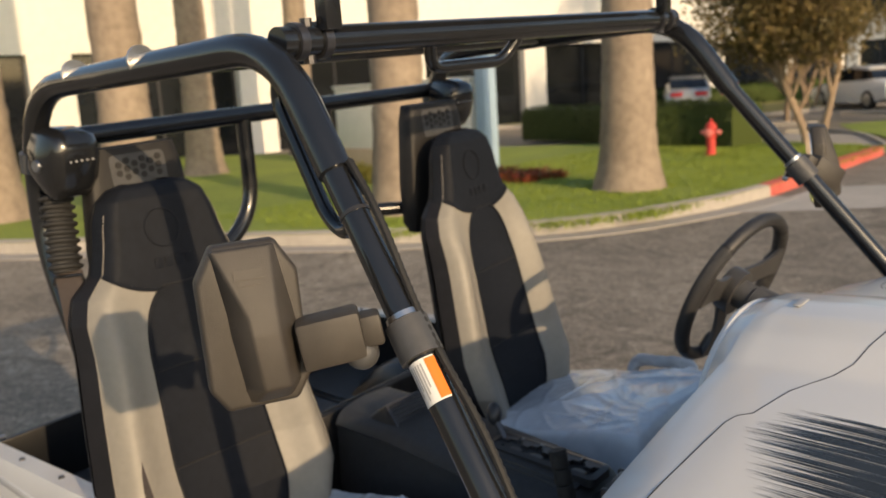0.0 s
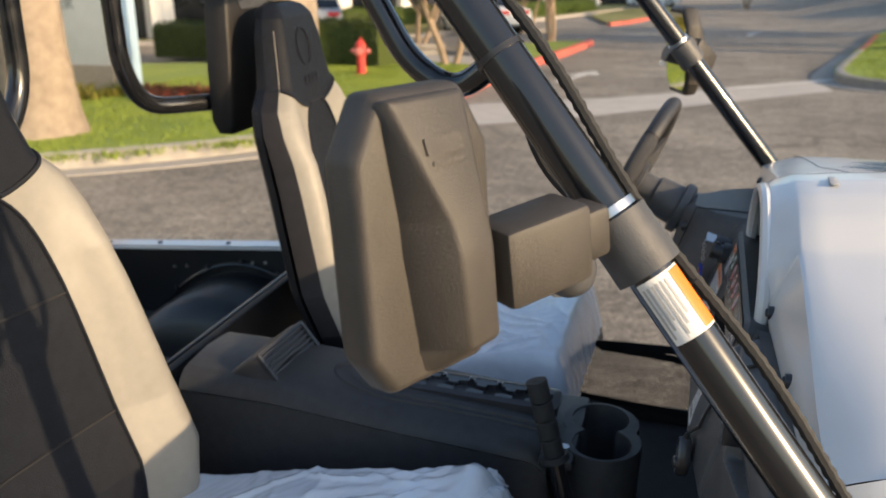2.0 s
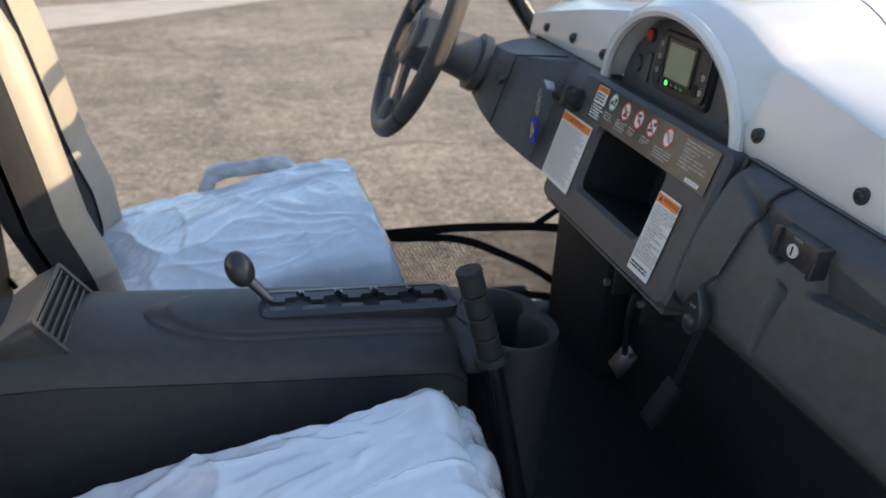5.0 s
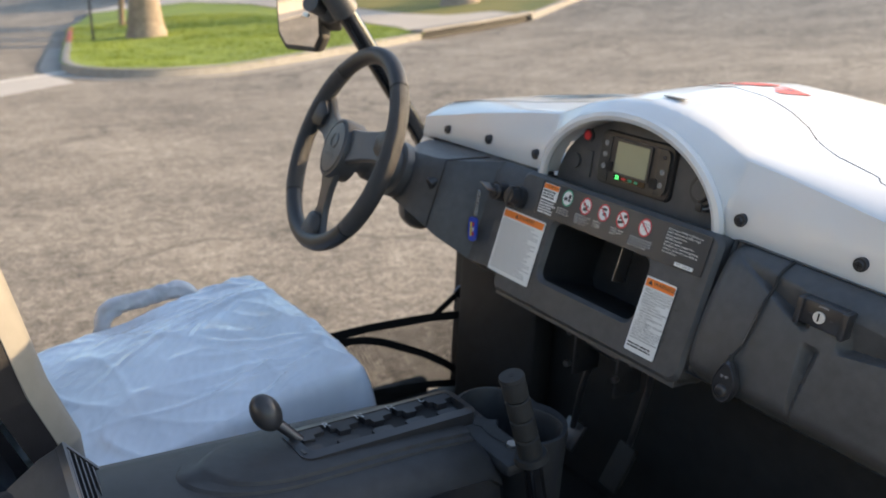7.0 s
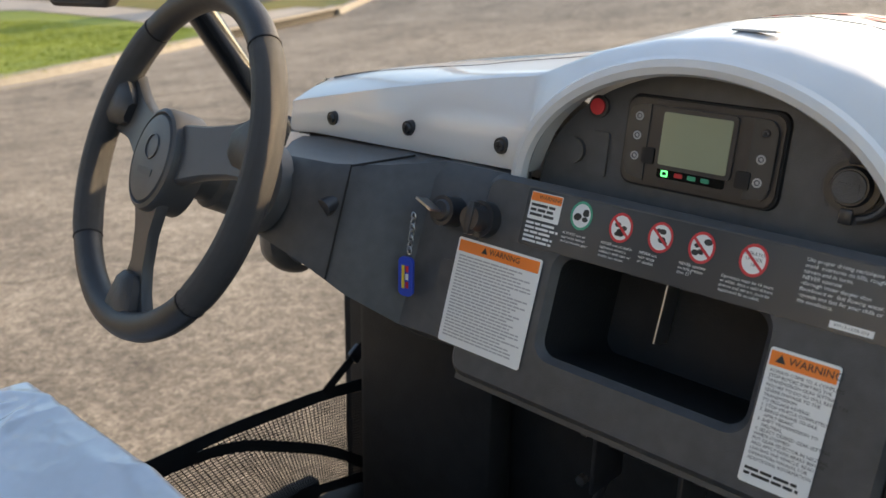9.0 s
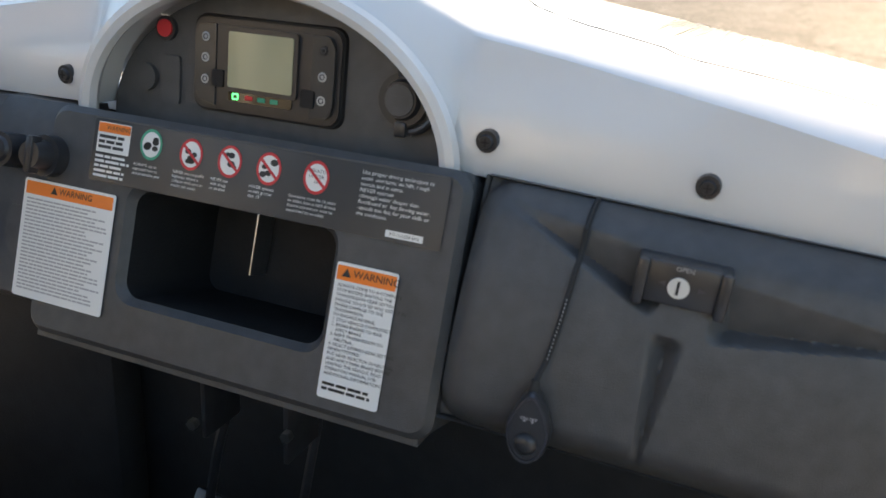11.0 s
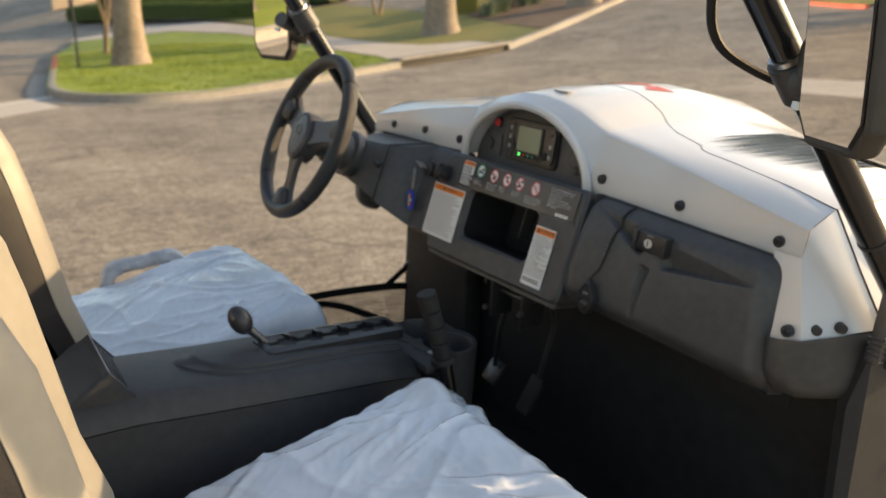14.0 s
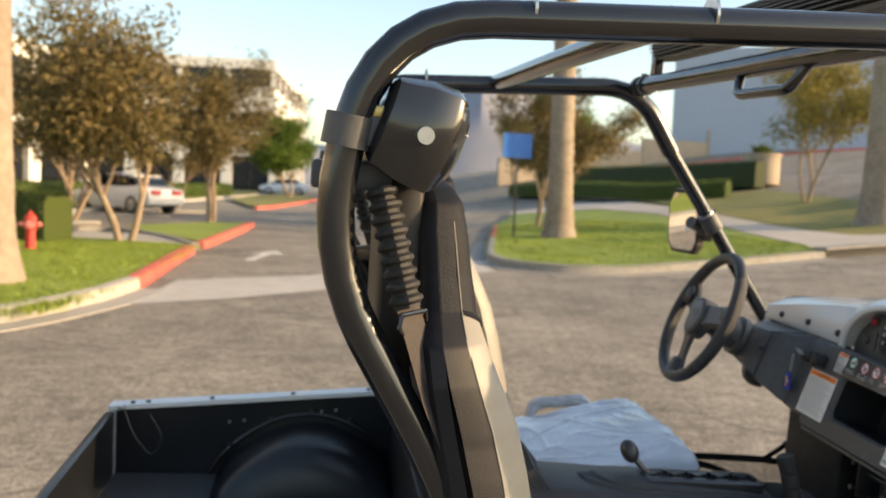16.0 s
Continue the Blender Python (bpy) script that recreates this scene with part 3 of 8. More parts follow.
def clumps(name, spots, h, leaf_mat, label, seed, blades=60, wide=0.012):
    """Strap-leaved ground plants in tufts."""
    rnd = random.Random(seed)
    bm = bmesh.new()
    for x, y, k in spots:
        z = rise(x, y) + 0.1
        for _ in range(blades):
            a, r = rnd.uniform(0, 2 * math.pi), rnd.uniform(0, 0.22) * k
            b = Vector((x + r * math.cos(a), y + r * math.sin(a), z))
            a2 = a + rnd.uniform(-0.9, 0.9)
            d = Vector((math.cos(a2), math.sin(a2), 0))
            s = Vector((-d.y, d.x, 0)) * wide * k
            hh = h * k * rnd.uniform(0.55, 1.1)
            m, t = b + d * hh * 0.25 + Vector((0, 0, hh * 0.75)), b + d * hh * 0.7 + Vector((0, 0, hh * rnd.uniform(0.7, 1.0)))
            v = [bm.verts.new(p) for p in (b - s, b + s, m + s, m - s, t)]
            bm.faces.new((v[0], v[1], v[2], v[3]))
            bm.faces.new((v[3], v[2], v[4]))
    ob = part(name, bm, leaf_mat, smooth=False)
    return tagged(ob, label, "plants", kind="stuff")


# ---- the vehicle: its frame leans with the crowned road ----
LEAN = pose(0.003, 0.015, 1.085, 2.8, 1.2, 0.75) @ pose(0, 0, -1.09)
utv = new("utility_vehicle")
utv.matrix_world = LEAN
tagged(utv, "white and black open two-seat utility vehicle with roll cage", "utility vehicle")


def group(name, parent, label=""):
    ob = new(name)
    ob.parent = parent
    return tagged(ob, label) if label else ob


# -- roll cage --
TR = 0.0245
PR = 0.0198
CORNER_F, CORNER_R = (-0.43, 0.595, 1.690), (-1.212, 0.605, 1.645)
for s in (-1, 1):
    hoop = group("roll_cage_hoop", utv, "glossy black steel tube hoop")
    bm = bmesh.new()
    tube(bm, [(-0.962, 0.66 * s, 0.66), (-1.080, 0.63 * s, 1.02), (-1.278, 0.61 * s, 1.35), (CORNER_R[0], 0.605 * s, CORNER_R[2]), (CORNER_F[0], 0.595 * s, CORNER_F[2]), (-0.308, 0.617 * s, 1.5186)], TR, 18, fil=0.14)
    part("tube", bm, M_TUBE, hoop)
    bm = bmesh.new()
    tube(bm, [(-0.320, 0.6145 * s, 1.5335), (0.105, 0.7150 * s, 1.0097), (0.168, 0.732 * s, 0.905)], PR, 18, fil=0.03)
    part("front_pillar", bm, M_TUBE, hoop)
    bm = bmesh.new()
    cyl(bm, (0.085, 0.7149 * s, 1.0407), (0.100, 0.7184 * s, 1.0221), PR + 0.004, seg=18)
    cyl(bm, (0.118, 0.7225 * s, 0.995), (0.132, 0.7252 * s, 0.970), PR + 0.004, seg=18)
    part("pillar_joint", bm, M_TUBE, hoop)
    bm = bmesh.new()
    pj = Vector((0.110, 0.742 * s, 1.010))
    cyl(bm, pj - Vector((0.0, 0.006 * s, 0)), pj + Vector((-0.004, 0.004 * s, 0)), 0.007, seg=6)
    part("bolt", bm, M_STEEL_D, hoop)
    for x in (-1.02, -0.78):
        bm = bmesh.new()
        cyl(bm, (x - 0.002, 0.602 * s, 1.662 + (x + 1.15) * 0.055), (x + 0.002, 0.602 * s, 1.662 + (x + 1.15) * 0.055), TR + 0.0012, seg=18)
        part("weld_seam", bm, M_STEEL, hoop)
    # foot clamp of the rear pillar with two bolts
    bm = bmesh.new()
    cyl(bm, (-0.975, 0.656 * s, 0.70), (-1.027, 0.643 * s, 0.86), TR + 0.006, seg=18)
    part("sleeve", bm, M_TUBE, hoop)
    for z in (0.76, 0.80):
        bm = bmesh.new()
        x = -0.962 - (z - 0.66) * 0.32
        cyl(bm, (x + 0.02, (0.655 + 0.012) * s, z), (x + 0.028, (0.655 + 0.030) * s, z), 0.010, seg=6)
        part("bolt", bm, M_BRASS, hoop)
for nm, x, z, r, y in (("windscreen_header", -0.44, 1.690, 0.022, 0.585), ("roof_crossbar", -0.83, 1.673, 0.021, 0.59), ("rear_crossbar", -1.235, 1.54, 0.021, 0.60)):
    bm = bmesh.new()
    cyl(bm, (x, -y, z), (x, y, z), r, seg=16)
    part(nm, bm, M_TUBE, utv)
for s in (-1, 1):
    bm = bmesh.new()
    cyl(bm, (-0.44, 0.500 * s, 1.690), (-0.44, 0.515 * s, 1.690), 0.027, seg=16)
    cyl(bm, (-0.44, 0.545 * s, 1.690), (-0.44, 0.560 * s, 1.690), 0.027, seg=16)
    cyl(bm, (-0.44, 0.530 * s, 1.658), (-0.44, 0.530 * s, 1.722), 0.009, seg=8)
    part("header_joint", bm, M_STEEL_D, utv)
    bm = bmesh.new()
    tube(bm, [(-1.235, 0.03 + 0.13 * s, 1.53), (-1.235, 0.03 + 0.135 * s, 1.32), (-1.228, 0.02 + 0.20 * s, 1.235), (-1.19 + 0.030 * (s + 1), 0.39 * s, 1.225)], 0.019, 12, fil=0.07)
    part("headrest_bar", bm, M_TUBE, utv)
    # grab handle on the passenger's front pillar
    if s > 0:
        continue
    bm = bmesh.new()
    tube(bm, [(-0.415, 0.592 * s, 1.672), (-0.452, 0.590 * s, 1.62), (-0.352, 0.602 * s, 1.455), (-0.308, 0.610 * s, 1.432), (-0.258, 0.624 * s, 1.472)], 0.011, 10, fil=0.03)
    part("grab_handle", bm, M_TUBE, utv)
bm = bmesh.new()
tube(bm, [(-0.44, -0.27, 1.678), (-0.46, -0.25, 1.633), (-0.46, -0.05, 1.633), (-0.44, -0.02, 1.678)], 0.011, 10, fil=0.03)
part("header_handle", bm, M_TUBE, utv)

# -- light bar on the header, finned at the back --
bar = group("light_bar", utv, "black finned light bar on brackets")
bm = bmesh.new()
prof = [(0.03, -0.034), (0.03, 0.034), (0.0, 0.037), (-0.028, 0.026), (-0.038, 0.0), (-0.028, -0.026), (0.0, -0.037)]
loft(bm, [[Vector((-0.40 + a, y, 1.790 + b)) for a, b in prof] for y in (-0.50, -0.495, 0.495, 0.50)])
part("housing", bm, M_BLACK, bar)
for k in range(9):
    bm = bmesh.new()
    z = 1.790 - 0.032 + 0.008 * k
    d = 0.044 * math.sqrt(max(0.05, 1 - ((z - 1.790) / 0.040) ** 2))
    box(bm, -0.40 - d - 0.006, -0.40, -0.492, 0.492, z - 0.0013, z + 0.0013)
    part("fin", bm, M_BLACK, bar)
for s in (-1, 1):
    bm = bmesh.new()
    box(bm, -0.43, -0.405, 0.505 * s - 0.015, 0.505 * s + 0.015, 1.703, 1.785, 0.003)
    part("bracket", bm, M_TUBE, bar)

# -- seats --
SEATP = [  # height, front x, half width, thickness
    (0.7, -0.9, 0.1974, 0.073), (0.76, -0.89, 0.2294, 0.086), (0.84, -0.9, 0.2582, 0.099), (0.94, -0.932, 0.2600, 0.106), (1.0356, -0.962, 0.2420, 0.109), (1.1221, -0.990, 0.2240, 0.109), (1.1883, -1.008, 0.2160, 0.109), (1.2297, -1.018, 0.1980, 0.106), (1.2628, -1.025, 0.1560, 0.099), (1.3042, -1.034, 0.1400, 0.092), (1.352, -1.043, 0.1290, 0.086), (1.386, -1.052, 0.1130, 0.073), (1.403, -1.066, 0.0880, 0.056), (1.410, -1.083, 0.0500, 0.033)]


def seat_at(z):
    for a, b in zip(SEATP, SEATP[1:]):
        if a[0] <= z <= b[0]:
            k = (z - a[0]) / (b[0] - a[0])
            return [p + (q - p) * k for p, q in zip(a, b)]
    return SEATP[-1] if z > SEATP[-1][0] else SEATP[0]


def front_of(z, v):
    """Front of the backrest at height z and v across (-1 to 1): hollow middle, raised side bolsters."""
    _, x, hw, th = seat_at(z)
    low = max(0.0, min(1.0, (1.25454 - z) / 0.12))
    bol = 0.034 * low * math.exp(-((abs(v) - 0.78) / 0.20) ** 2)
    rnd = th * 0.52 * max(0.0, (abs(v) - 0.72) / 0.28) ** 2.6
    dip = -0.012 * low * math.exp(-(v / 0.5) ** 2)
    return x + bol - rnd + dip


def seat(cy, dx=0.0, drop=0.0):
    root = group("seat", utv, "black and grey vinyl bucket seat")
    NZ, NV_ = 220, 161
    zs = [0.70 + (1.410 - 0.70) * i / (NZ - 1) for i in range(NZ)]

    def kind_of(z, v):
        if z > 1.262:
            return 1
        edge = 0.44
        if 1.10 < z <= 1.226:
            edge = 0.18 + 0.26 * math.sqrt(max(0.0, 1 - ((z - 1.10) / 0.128) ** 2))
        elif z > 1.226:
            edge = 0.26 + 0.66 * min(1.0, (z - 1.226) / 0.036) ** 0.8
        if abs(v) < edge:
            return 1
        return 0 if abs(v) < 0.93 else 2

    bm = bmesh.new()
    rows = []
    for z in zs:
        hw = seat_at(z)[2]
        rows.append([bm.verts.new((front_of(z, -1 + 2 * j / (NV_ - 1)), cy + hw * (-1 + 2 * j / (NV_ - 1)), z)) for j in range(NV_)])
    for i in range(NZ - 1):
        for j in range(NV_ - 1):
            f = bm.faces.new((rows[i][j], rows[i][j + 1], rows[i + 1][j + 1], rows[i + 1][j]))
            f.material_index = kind_of((zs[i] + zs[i + 1]) / 2, -1 + 2 * (j + 0.5) / (NV_ - 1))
    part("backrest", bm, [M_GREY_V, M_BLACK_V, M_SIDE_V], root, "grey bolsters round a black padded middle")
    bm = bmesh.new()
    shell = []
    for z in zs:
        _, x, hw, th = seat_at(z)
        shell.append([Vector((x - th * 0.50 - th * 0.5 * max(0.0, math.cos(a)) ** 0.7, cy + hw * math.sin(a), z)) for a in (-math.pi / 2 + math.pi * k / 14 for k in range(15))])
    loft(bm, shell, False, False)
    part("seat_shell", bm, M_SIDE_V, root)
    # seams across the middle panel and round it
    for z in (0.945, 1.085, 1.228):
        bm = bmesh.new()
        tube(bm, [(front_of(z, v) + 0.0005, cy + seat_at(z)[2] * v, z + 0.012 * v * v) for v in ((-0.50 + k / 12) * (0.88 if z < 1.2 else 0.42) for k in range(13))], 0.0018, 6)
        part("seam", bm, M_DARK, root)
    for s in (-1, 1):
        bm = bmesh.new()
        pts = [(0.74 + 0.36 * k / 10, 0.44) for k in range(11)] + [(1.10 + 0.124 * math.sin(radians(9 * k)), 0.18 + 0.26 * math.cos(radians(9 * k))) for k in range(1, 11)]
        tube(bm, [(front_of(z, v * s) + 0.001, cy + seat_at(z)[2] * v * s, z) for z, v in pts], 0.003, 6)
        part("piping", bm, M_BLACK_V, root)
        bm = bmesh.new()
        pts = [(1.224 + 0.038 * k / 12, 0.26 + 0.66 * (k / 12) ** 0.8) for k in range(13)]
        tube(bm, [(front_of(z, v * s) + 0.0005, cy + seat_at(z)[2] * v * s, z) for z, v in pts], 0.0036, 6)
        part("piping", bm, M_BLACK_V, root)
        bm = bmesh.new()
        pts = [0.76 + 0.605 * k / 24 for k in range(25)]
        tube(bm, [(front_of(z, 0.925 * s) + 0.001, cy + seat_at(z)[2] * 0.925 * s, z) for z in pts], 0.0010, 6)
        part("stitching", bm, M_THREAD, root)
    # embossed ring and bars on the headrest
    bm = bmesh.new()
    tube(bm, [(front_of(1.330 + 0.034 * math.sin(a), 0.2) + 0.0012, cy - 0.012 + 0.036 * math.cos(a), 1.330 + 0.034 * math.sin(a)) for a in (2 * math.pi * k / 28 for k in range(28))], 0.0018, 6, close=True)
    part("emblem", bm, M_BLACK_V, root)
    for k in range(4):
        bm = bmesh.new()
        z = 1.268
        y = cy - 0.036 + 0.022 * k
        box(bm, front_of(z, 0.1) - 0.002, front_of(z, 0.1) + 0.0022, y - 0.008, y + 0.008, z - 0.010, z + 0.010, 0.001)
        part("embossed_bar", bm, M_BLACK_V, root)
    # the backs turn a little towards each other
    turn = Matrix.Identity(4)
    turn[0][1] = -math.copysign(0.10, cy)
    turn[0][3] = abs(cy) * 0.10 + dx
    for ob in root.children:
        ob.data.transform(turn)
        for v in ob.data.vertices:
            v.co.z = float(np.interp(v.co.z, (0.5, 0.945, 1.085, 1.29, 1.41), (0.5, 0.892, 1.092, 1.330, 1.468))) + drop
    # cushion
    bm = bmesh.new()
    box(bm, -0.86, -0.335, cy - 0.235, cy + 0.235, 0.655, 0.775, 0.045, seg=4)
    for v in bm.verts:
        v.co.z -= 0.20 * max(0.0, -0.37 - v.co.x)
    part("cushion", bm, M_BLACK_V, root)
    bm = bmesh.new()
    box(bm, -0.84, -0.38, cy - 0.20, cy + 0.20, 0.42, 0.60, 0.02)
    part("seat_base", bm, M_FLOOR, root)
    # padded box hung on the bar behind the headrest
    back = group("back_box", utv, "black moulded box behind the headrest")
    bm = bmesh.new()
    rings = []
    for z, hw, x0, x1 in ((1.16, 0.100, -1.18, -1.14), (1.19, 0.118, -1.185, -1.125), (1.30, 0.120, -1.185, -1.120), (1.47, 0.104, -1.185, -1.125), (1.515, 0.094, -1.18, -1.132)):
        rings.append([Vector((x0 + (x1 - x0) * (0.5 + a), cy + hw * 2 * b, z)) for a, b in rrect(1, 1, 0.14, 4)])
    loft(bm, [[Vector((p.x, p.y, p.z)) for p in r] for r in rings])
    part("shell", bm, M_BLACK_B, back)
    bm = bmesh.new()
    prism(bm, rrect(0.125, 0.075, 0.012), basis((-1.128, cy, 1.462), (0, 1, 0), (-0.09, 0, 1)), 0.004)
    part("inset", bm, M_BLACK, back)
    for i in range(6):
        for j in range(3):
            bm = bmesh.new()
            o = basis((-1.1255, cy - 0.045 + 0.018 * i, 1.444 + 0.017 * j + (0.008 if i % 2 else 0)), (0, 1, 0), (-0.09, 0, 1))
            prism(bm, [(0.0075 * math.cos(radians(60 * k)), 0.0075 * math.sin(radians(60 * k))) for k in range(6)], o, 0.003)
            part("hexagon", bm, M_BLACK_B, back)
    for ob in back.children:
        ob.data.transform(Matrix.Translation((dx * 0.55, 0, 0)))
    return root


seat(-0.445, -0.02, -0.028)
seat(0.440, 0.08, -0.03)

# -- centre console --
con = group("centre_console", utv, "black moulded centre console with shift gate")
CY = -0.018


def section(x, z, hw, low):
    half = [(hw - 0.034, z), (hw - 0.018, z - 0.004), (hw - 0.006, z - 0.013), (hw + 0.003, z - 0.026), (hw + 0.006, z - 0.034), (hw + 0.001, z - 0.039), (hw + 0.004, z - 0.06), (hw + 0.020, low)]
    pts = [(-a, b) for a, b in reversed(half)] + [(0, z + 0.006)] + half
    return [Vector((x, CY + a, b)) for a, b in pts]


bm = bmesh.new()
loft(bm, [section(-0.98, 0.823, 0.10, 0.45), section(-0.80, 0.823, 0.10, 0.45), section(-0.70, 0.816, 0.102, 0.45), section(-0.55, 0.806, 0.104, 0.45), section(-0.40, 0.796, 0.103, 0.45), section(-0.325, 0.787, 0.099, 0.45), section(-0.30, 0.765, 0.094, 0.45), section(-0.293, 0.72, 0.090, 0.45)])
part("body", bm, M_CONS, con)
def console_top(x, y):
    return float(np.interp(x, (-0.98, -0.80, -0.70, -0.55, -0.40, -0.325), (0.823, 0.823, 0.816, 0.806, 0.796, 0.787))) + 0.006 * max(0.0, 1 - abs(y - CY) / 0.07)


def teardrop(k, h):
    """Outline of the raised land round the gate, long and rounded to the rear."""
    out = [(-0.58 + (0.135 * k) * math.cos(radians(a)), 0.068 * (0.30 + 0.70 * k) * math.sin(radians(a))) for a in range(90, 271, 9)]
    out += [(-0.58 + 0.255 * q, -0.068 * (0.30 + 0.70 * k) * (1 - 0.10 * q)) for q in (0.25, 0.5, 0.75, 1.0)]
    out += [(-0.58 + 0.255 * q, 0.068 * (0.30 + 0.70 * k) * (1 - 0.10 * q)) for q in (1.0, 0.75, 0.5, 0.25)]
    return [Vector((x, CY + y, console_top(x, CY + y) + h)) for x, y in out]


bm = bmesh.new()
loft(bm, [teardrop(k, h) for k, h in ((1.0, -0.002), (0.95, 0.0035), (0.80, 0.0045), (0.76, 0.0085), (0.70, 0.0095))])
part("raised_panel", bm, M_CONS, con)
GATE = basis((-0.432, -0.014, 0.811), (1, 0.02, -0.035), (0, 1, 0))
gate = group("shift_gate", con)
bm = bmesh.new()
outer, inner = rrect(0.270, 0.076, 0.014), rrect(0.245, 0.052, 0.008)
loft(bm, [[GATE @ Vector((a, b, h)) for a, b in o] for o, h in ((outer, -0.012), (outer, 0.006), (inner, 0.009), (inner, -0.012))], True, False)
part("gate_frame", bm, M_BLACK_S, gate)
bm = bmesh.new()
prism(bm, rrect(0.250, 0.057, 0.008), GATE @ pose(0, 0, -0.004), 0.003)
part("slot_plate", bm, M_DARK, gate)
for k in range(5):
    bm = bmesh.new()
    x = -0.105 + 0.052 * k
    prism(bm, [(x - 0.020, 0.026), (x + 0.022, 0.026), (x + 0.022, 0.012), (x + 0.006, 0.010), (x + 0.004, 0.001), (x - 0.012, 0.001), (x - 0.013, 0.011), (x - 0.020, 0.012)], GATE @ pose(0, 0, -0.001), 0.009)
    part("gate_tooth", bm, M_BLACK_S, gate)
    bm = bmesh.new()
    x -= 0.010
    prism(bm, [(x - 0.016, -0.026), (x + 0.014, -0.026), (x + 0.014, -0.015), (x + 0.004, -0.013), (x - 0.008, -0.013), (x - 0.016, -0.016)], GATE @ pose(0, 0, -0.001), 0.009)
    part("gate_tooth", bm, M_BLACK_S, gate)
lever = group("shift_lever", con, "short lever with oval black knob")
bm = bmesh.new()
cyl(bm, (-0.530, -0.012, 0.800), (-0.577, 0.006, 0.848), 0.0055, 0.0075)
part("stick", bm, M_STEEL_D, lever)
bm = bmesh.new()
bmesh.ops.create_uvsphere(bm, u_segments=18, v_segments=12, radius=1)
bmesh.ops.transform(bm, matrix=Matrix.Translation((-0.588, 0.012, 0.862)) @ Euler((radians(-25), radians(-25), 0)).to_matrix().to_4x4() @ Matrix.Diagonal((0.019, 0.017, 0.026, 1)), verts=bm.verts)
part("knob", bm, M_BLACK_S, lever)
# vent box at the rear of the console
vent = group("vent_box", con)
VB = basis((-0.812, -0.016, 0.831), (0.06, 1, 0), (-0.045, 0, 0.056))
bm = bmesh.new()
loft(bm, [[VB @ Vector((a, b, h)) for a, b in rrect(w, hh, 0.008)] for w, hh, h in ((0.165, 0.072, -0.17), (0.168, 0.074, -0.02), (0.160, 0.068, 0.004))])
part("housing", bm, M_CONS, vent)
for k in range(6):
    bm = bmesh.new()
    v = -0.024 + 0.0096 * k
    box(bm, -0.070, 0.070, v - 0.0016, v + 0.0016, 0.004, 0.012, m=VB)
    part("slat", bm, M_BLACK_S, vent)
bm = bmesh.new()
o, i = rrect(0.160, 0.068, 0.006), rrect(0.144, 0.056, 0.003)
loft(bm, [[VB @ Vector((a, b, h)) for a, b in q] for q, h in ((o, 0.003), (o, 0.013), (i, 0.013), (i, 0.003))], True, False)
part("frame", bm, M_BLACK_S, vent)
# bottle holder in front of the console
cup = group("cup_holder", con, "black double cup holder")


def eight(r, z, half=0.040):
    """Outline of two wells that run into each other."""
    u, w = Vector((0.14, -0.99, 0)), Vector((0.99, 0.14, 0))
    a0 = math.acos(min(1.0, half / r))
    pts = []
    for sx, b0 in ((-1, a0), (1, math.pi + a0)):
        for k in range(24):
            a = b0 + (2 * math.pi - 2 * a0) * k / 23
            pts.append(Vector((-0.222, -0.030, z)) + u * (sx * half + r * math.cos(a)) + w * (r * math.sin(a)))
    return pts


bm = bmesh.new()
loft(bm, [eight(r, z, h) for r, z, h in ((0.060, 0.50, 0.028), (0.063, 0.70, 0.028), (0.0655, 0.768, 0.028), (0.0645, 0.776, 0.028), (0.0485, 0.777, 0.040), (0.0465, 0.773, 0.040), (0.0455, 0.70, 0.040), (0.0435, 0.66, 0.040))], True, True)
part("holder", bm, M_CONS, cup)
for sx in (-1, 1):
    bm = bmesh.new()
    c = Vector((-0.222, -0.030, 0)) + Vector((0.14, -0.99, 0)) * (sx * 0.040)
    tube(bm, [c + Vector((0.036 * math.cos(a), 0.036 * math.sin(a), 0.6615)) for a in (2 * math.pi * k / 24 for k in range(24))], 0.0020, 6, close=True)
    part("well_ring", bm, M_CONS, cup)
bm = bmesh.new()
box(bm, -0.310, -0.255, -0.138, 0.082, 0.756, 0.775, 0.006)
part("holder_plate", bm, M_CONS, cup)
bm = bmesh.new()
cyl(bm, (-0.273, -0.100, 0.774), (-0.273, -0.100, 0.780), 0.008, seg=12)
part("plate_screw", bm, M_STEEL, cup)
for k in range(4):
    bm = bmesh.new()
    box(bm, -0.278, -0.270, -0.076 + 0.022 * k, -0.064 + 0.022 * k, 0.7745, 0.7762, 0.0005)
    part("embossed_bar", bm, M_CONS, cup)
# parking brake lever with ribbed grip
brake = group("parking_brake", utv, "upright parking brake lever with ribbed rubber grip")
g0, g1 = Vector((-0.280, -0.150, 0.785)), Vector((-0.316, -0.138, 0.910))
bm = bmesh.new()
cyl(bm, (-0.215, -0.150, 0.50), g0, 0.016, 0.013)
part("lever", bm, M_TUBE, brake)
for k in range(4):
    bm = bmesh.new()
    a, b = g0.lerp(g1, 0.06 + 0.235 * k), g0.lerp(g1, 0.06 + 0.235 * k + 0.225)
    tube(bm, [a, a.lerp(b, 0.06), a.lerp(b, 0.94), b], [0.0150, 0.0168, 0.0168, 0.0150], 20)
    part("grip_ring", bm, M_RUBBER, brake)
bm = bmesh.new()
cyl(bm, g0.lerp(g1, 0.0), g0.lerp(g1, 0.07), 0.024, 0.022, 20)
part("grip_flange", bm, M_RUBBER, brake)
bm = bmesh.new()
cyl(bm, g1.lerp(g0, 0.005), g1.lerp(g0, -0.025), 0.0175, 0.0165, 20)
part("grip_cap", bm, M_RUBBER, brake)
bm = bmesh.new()
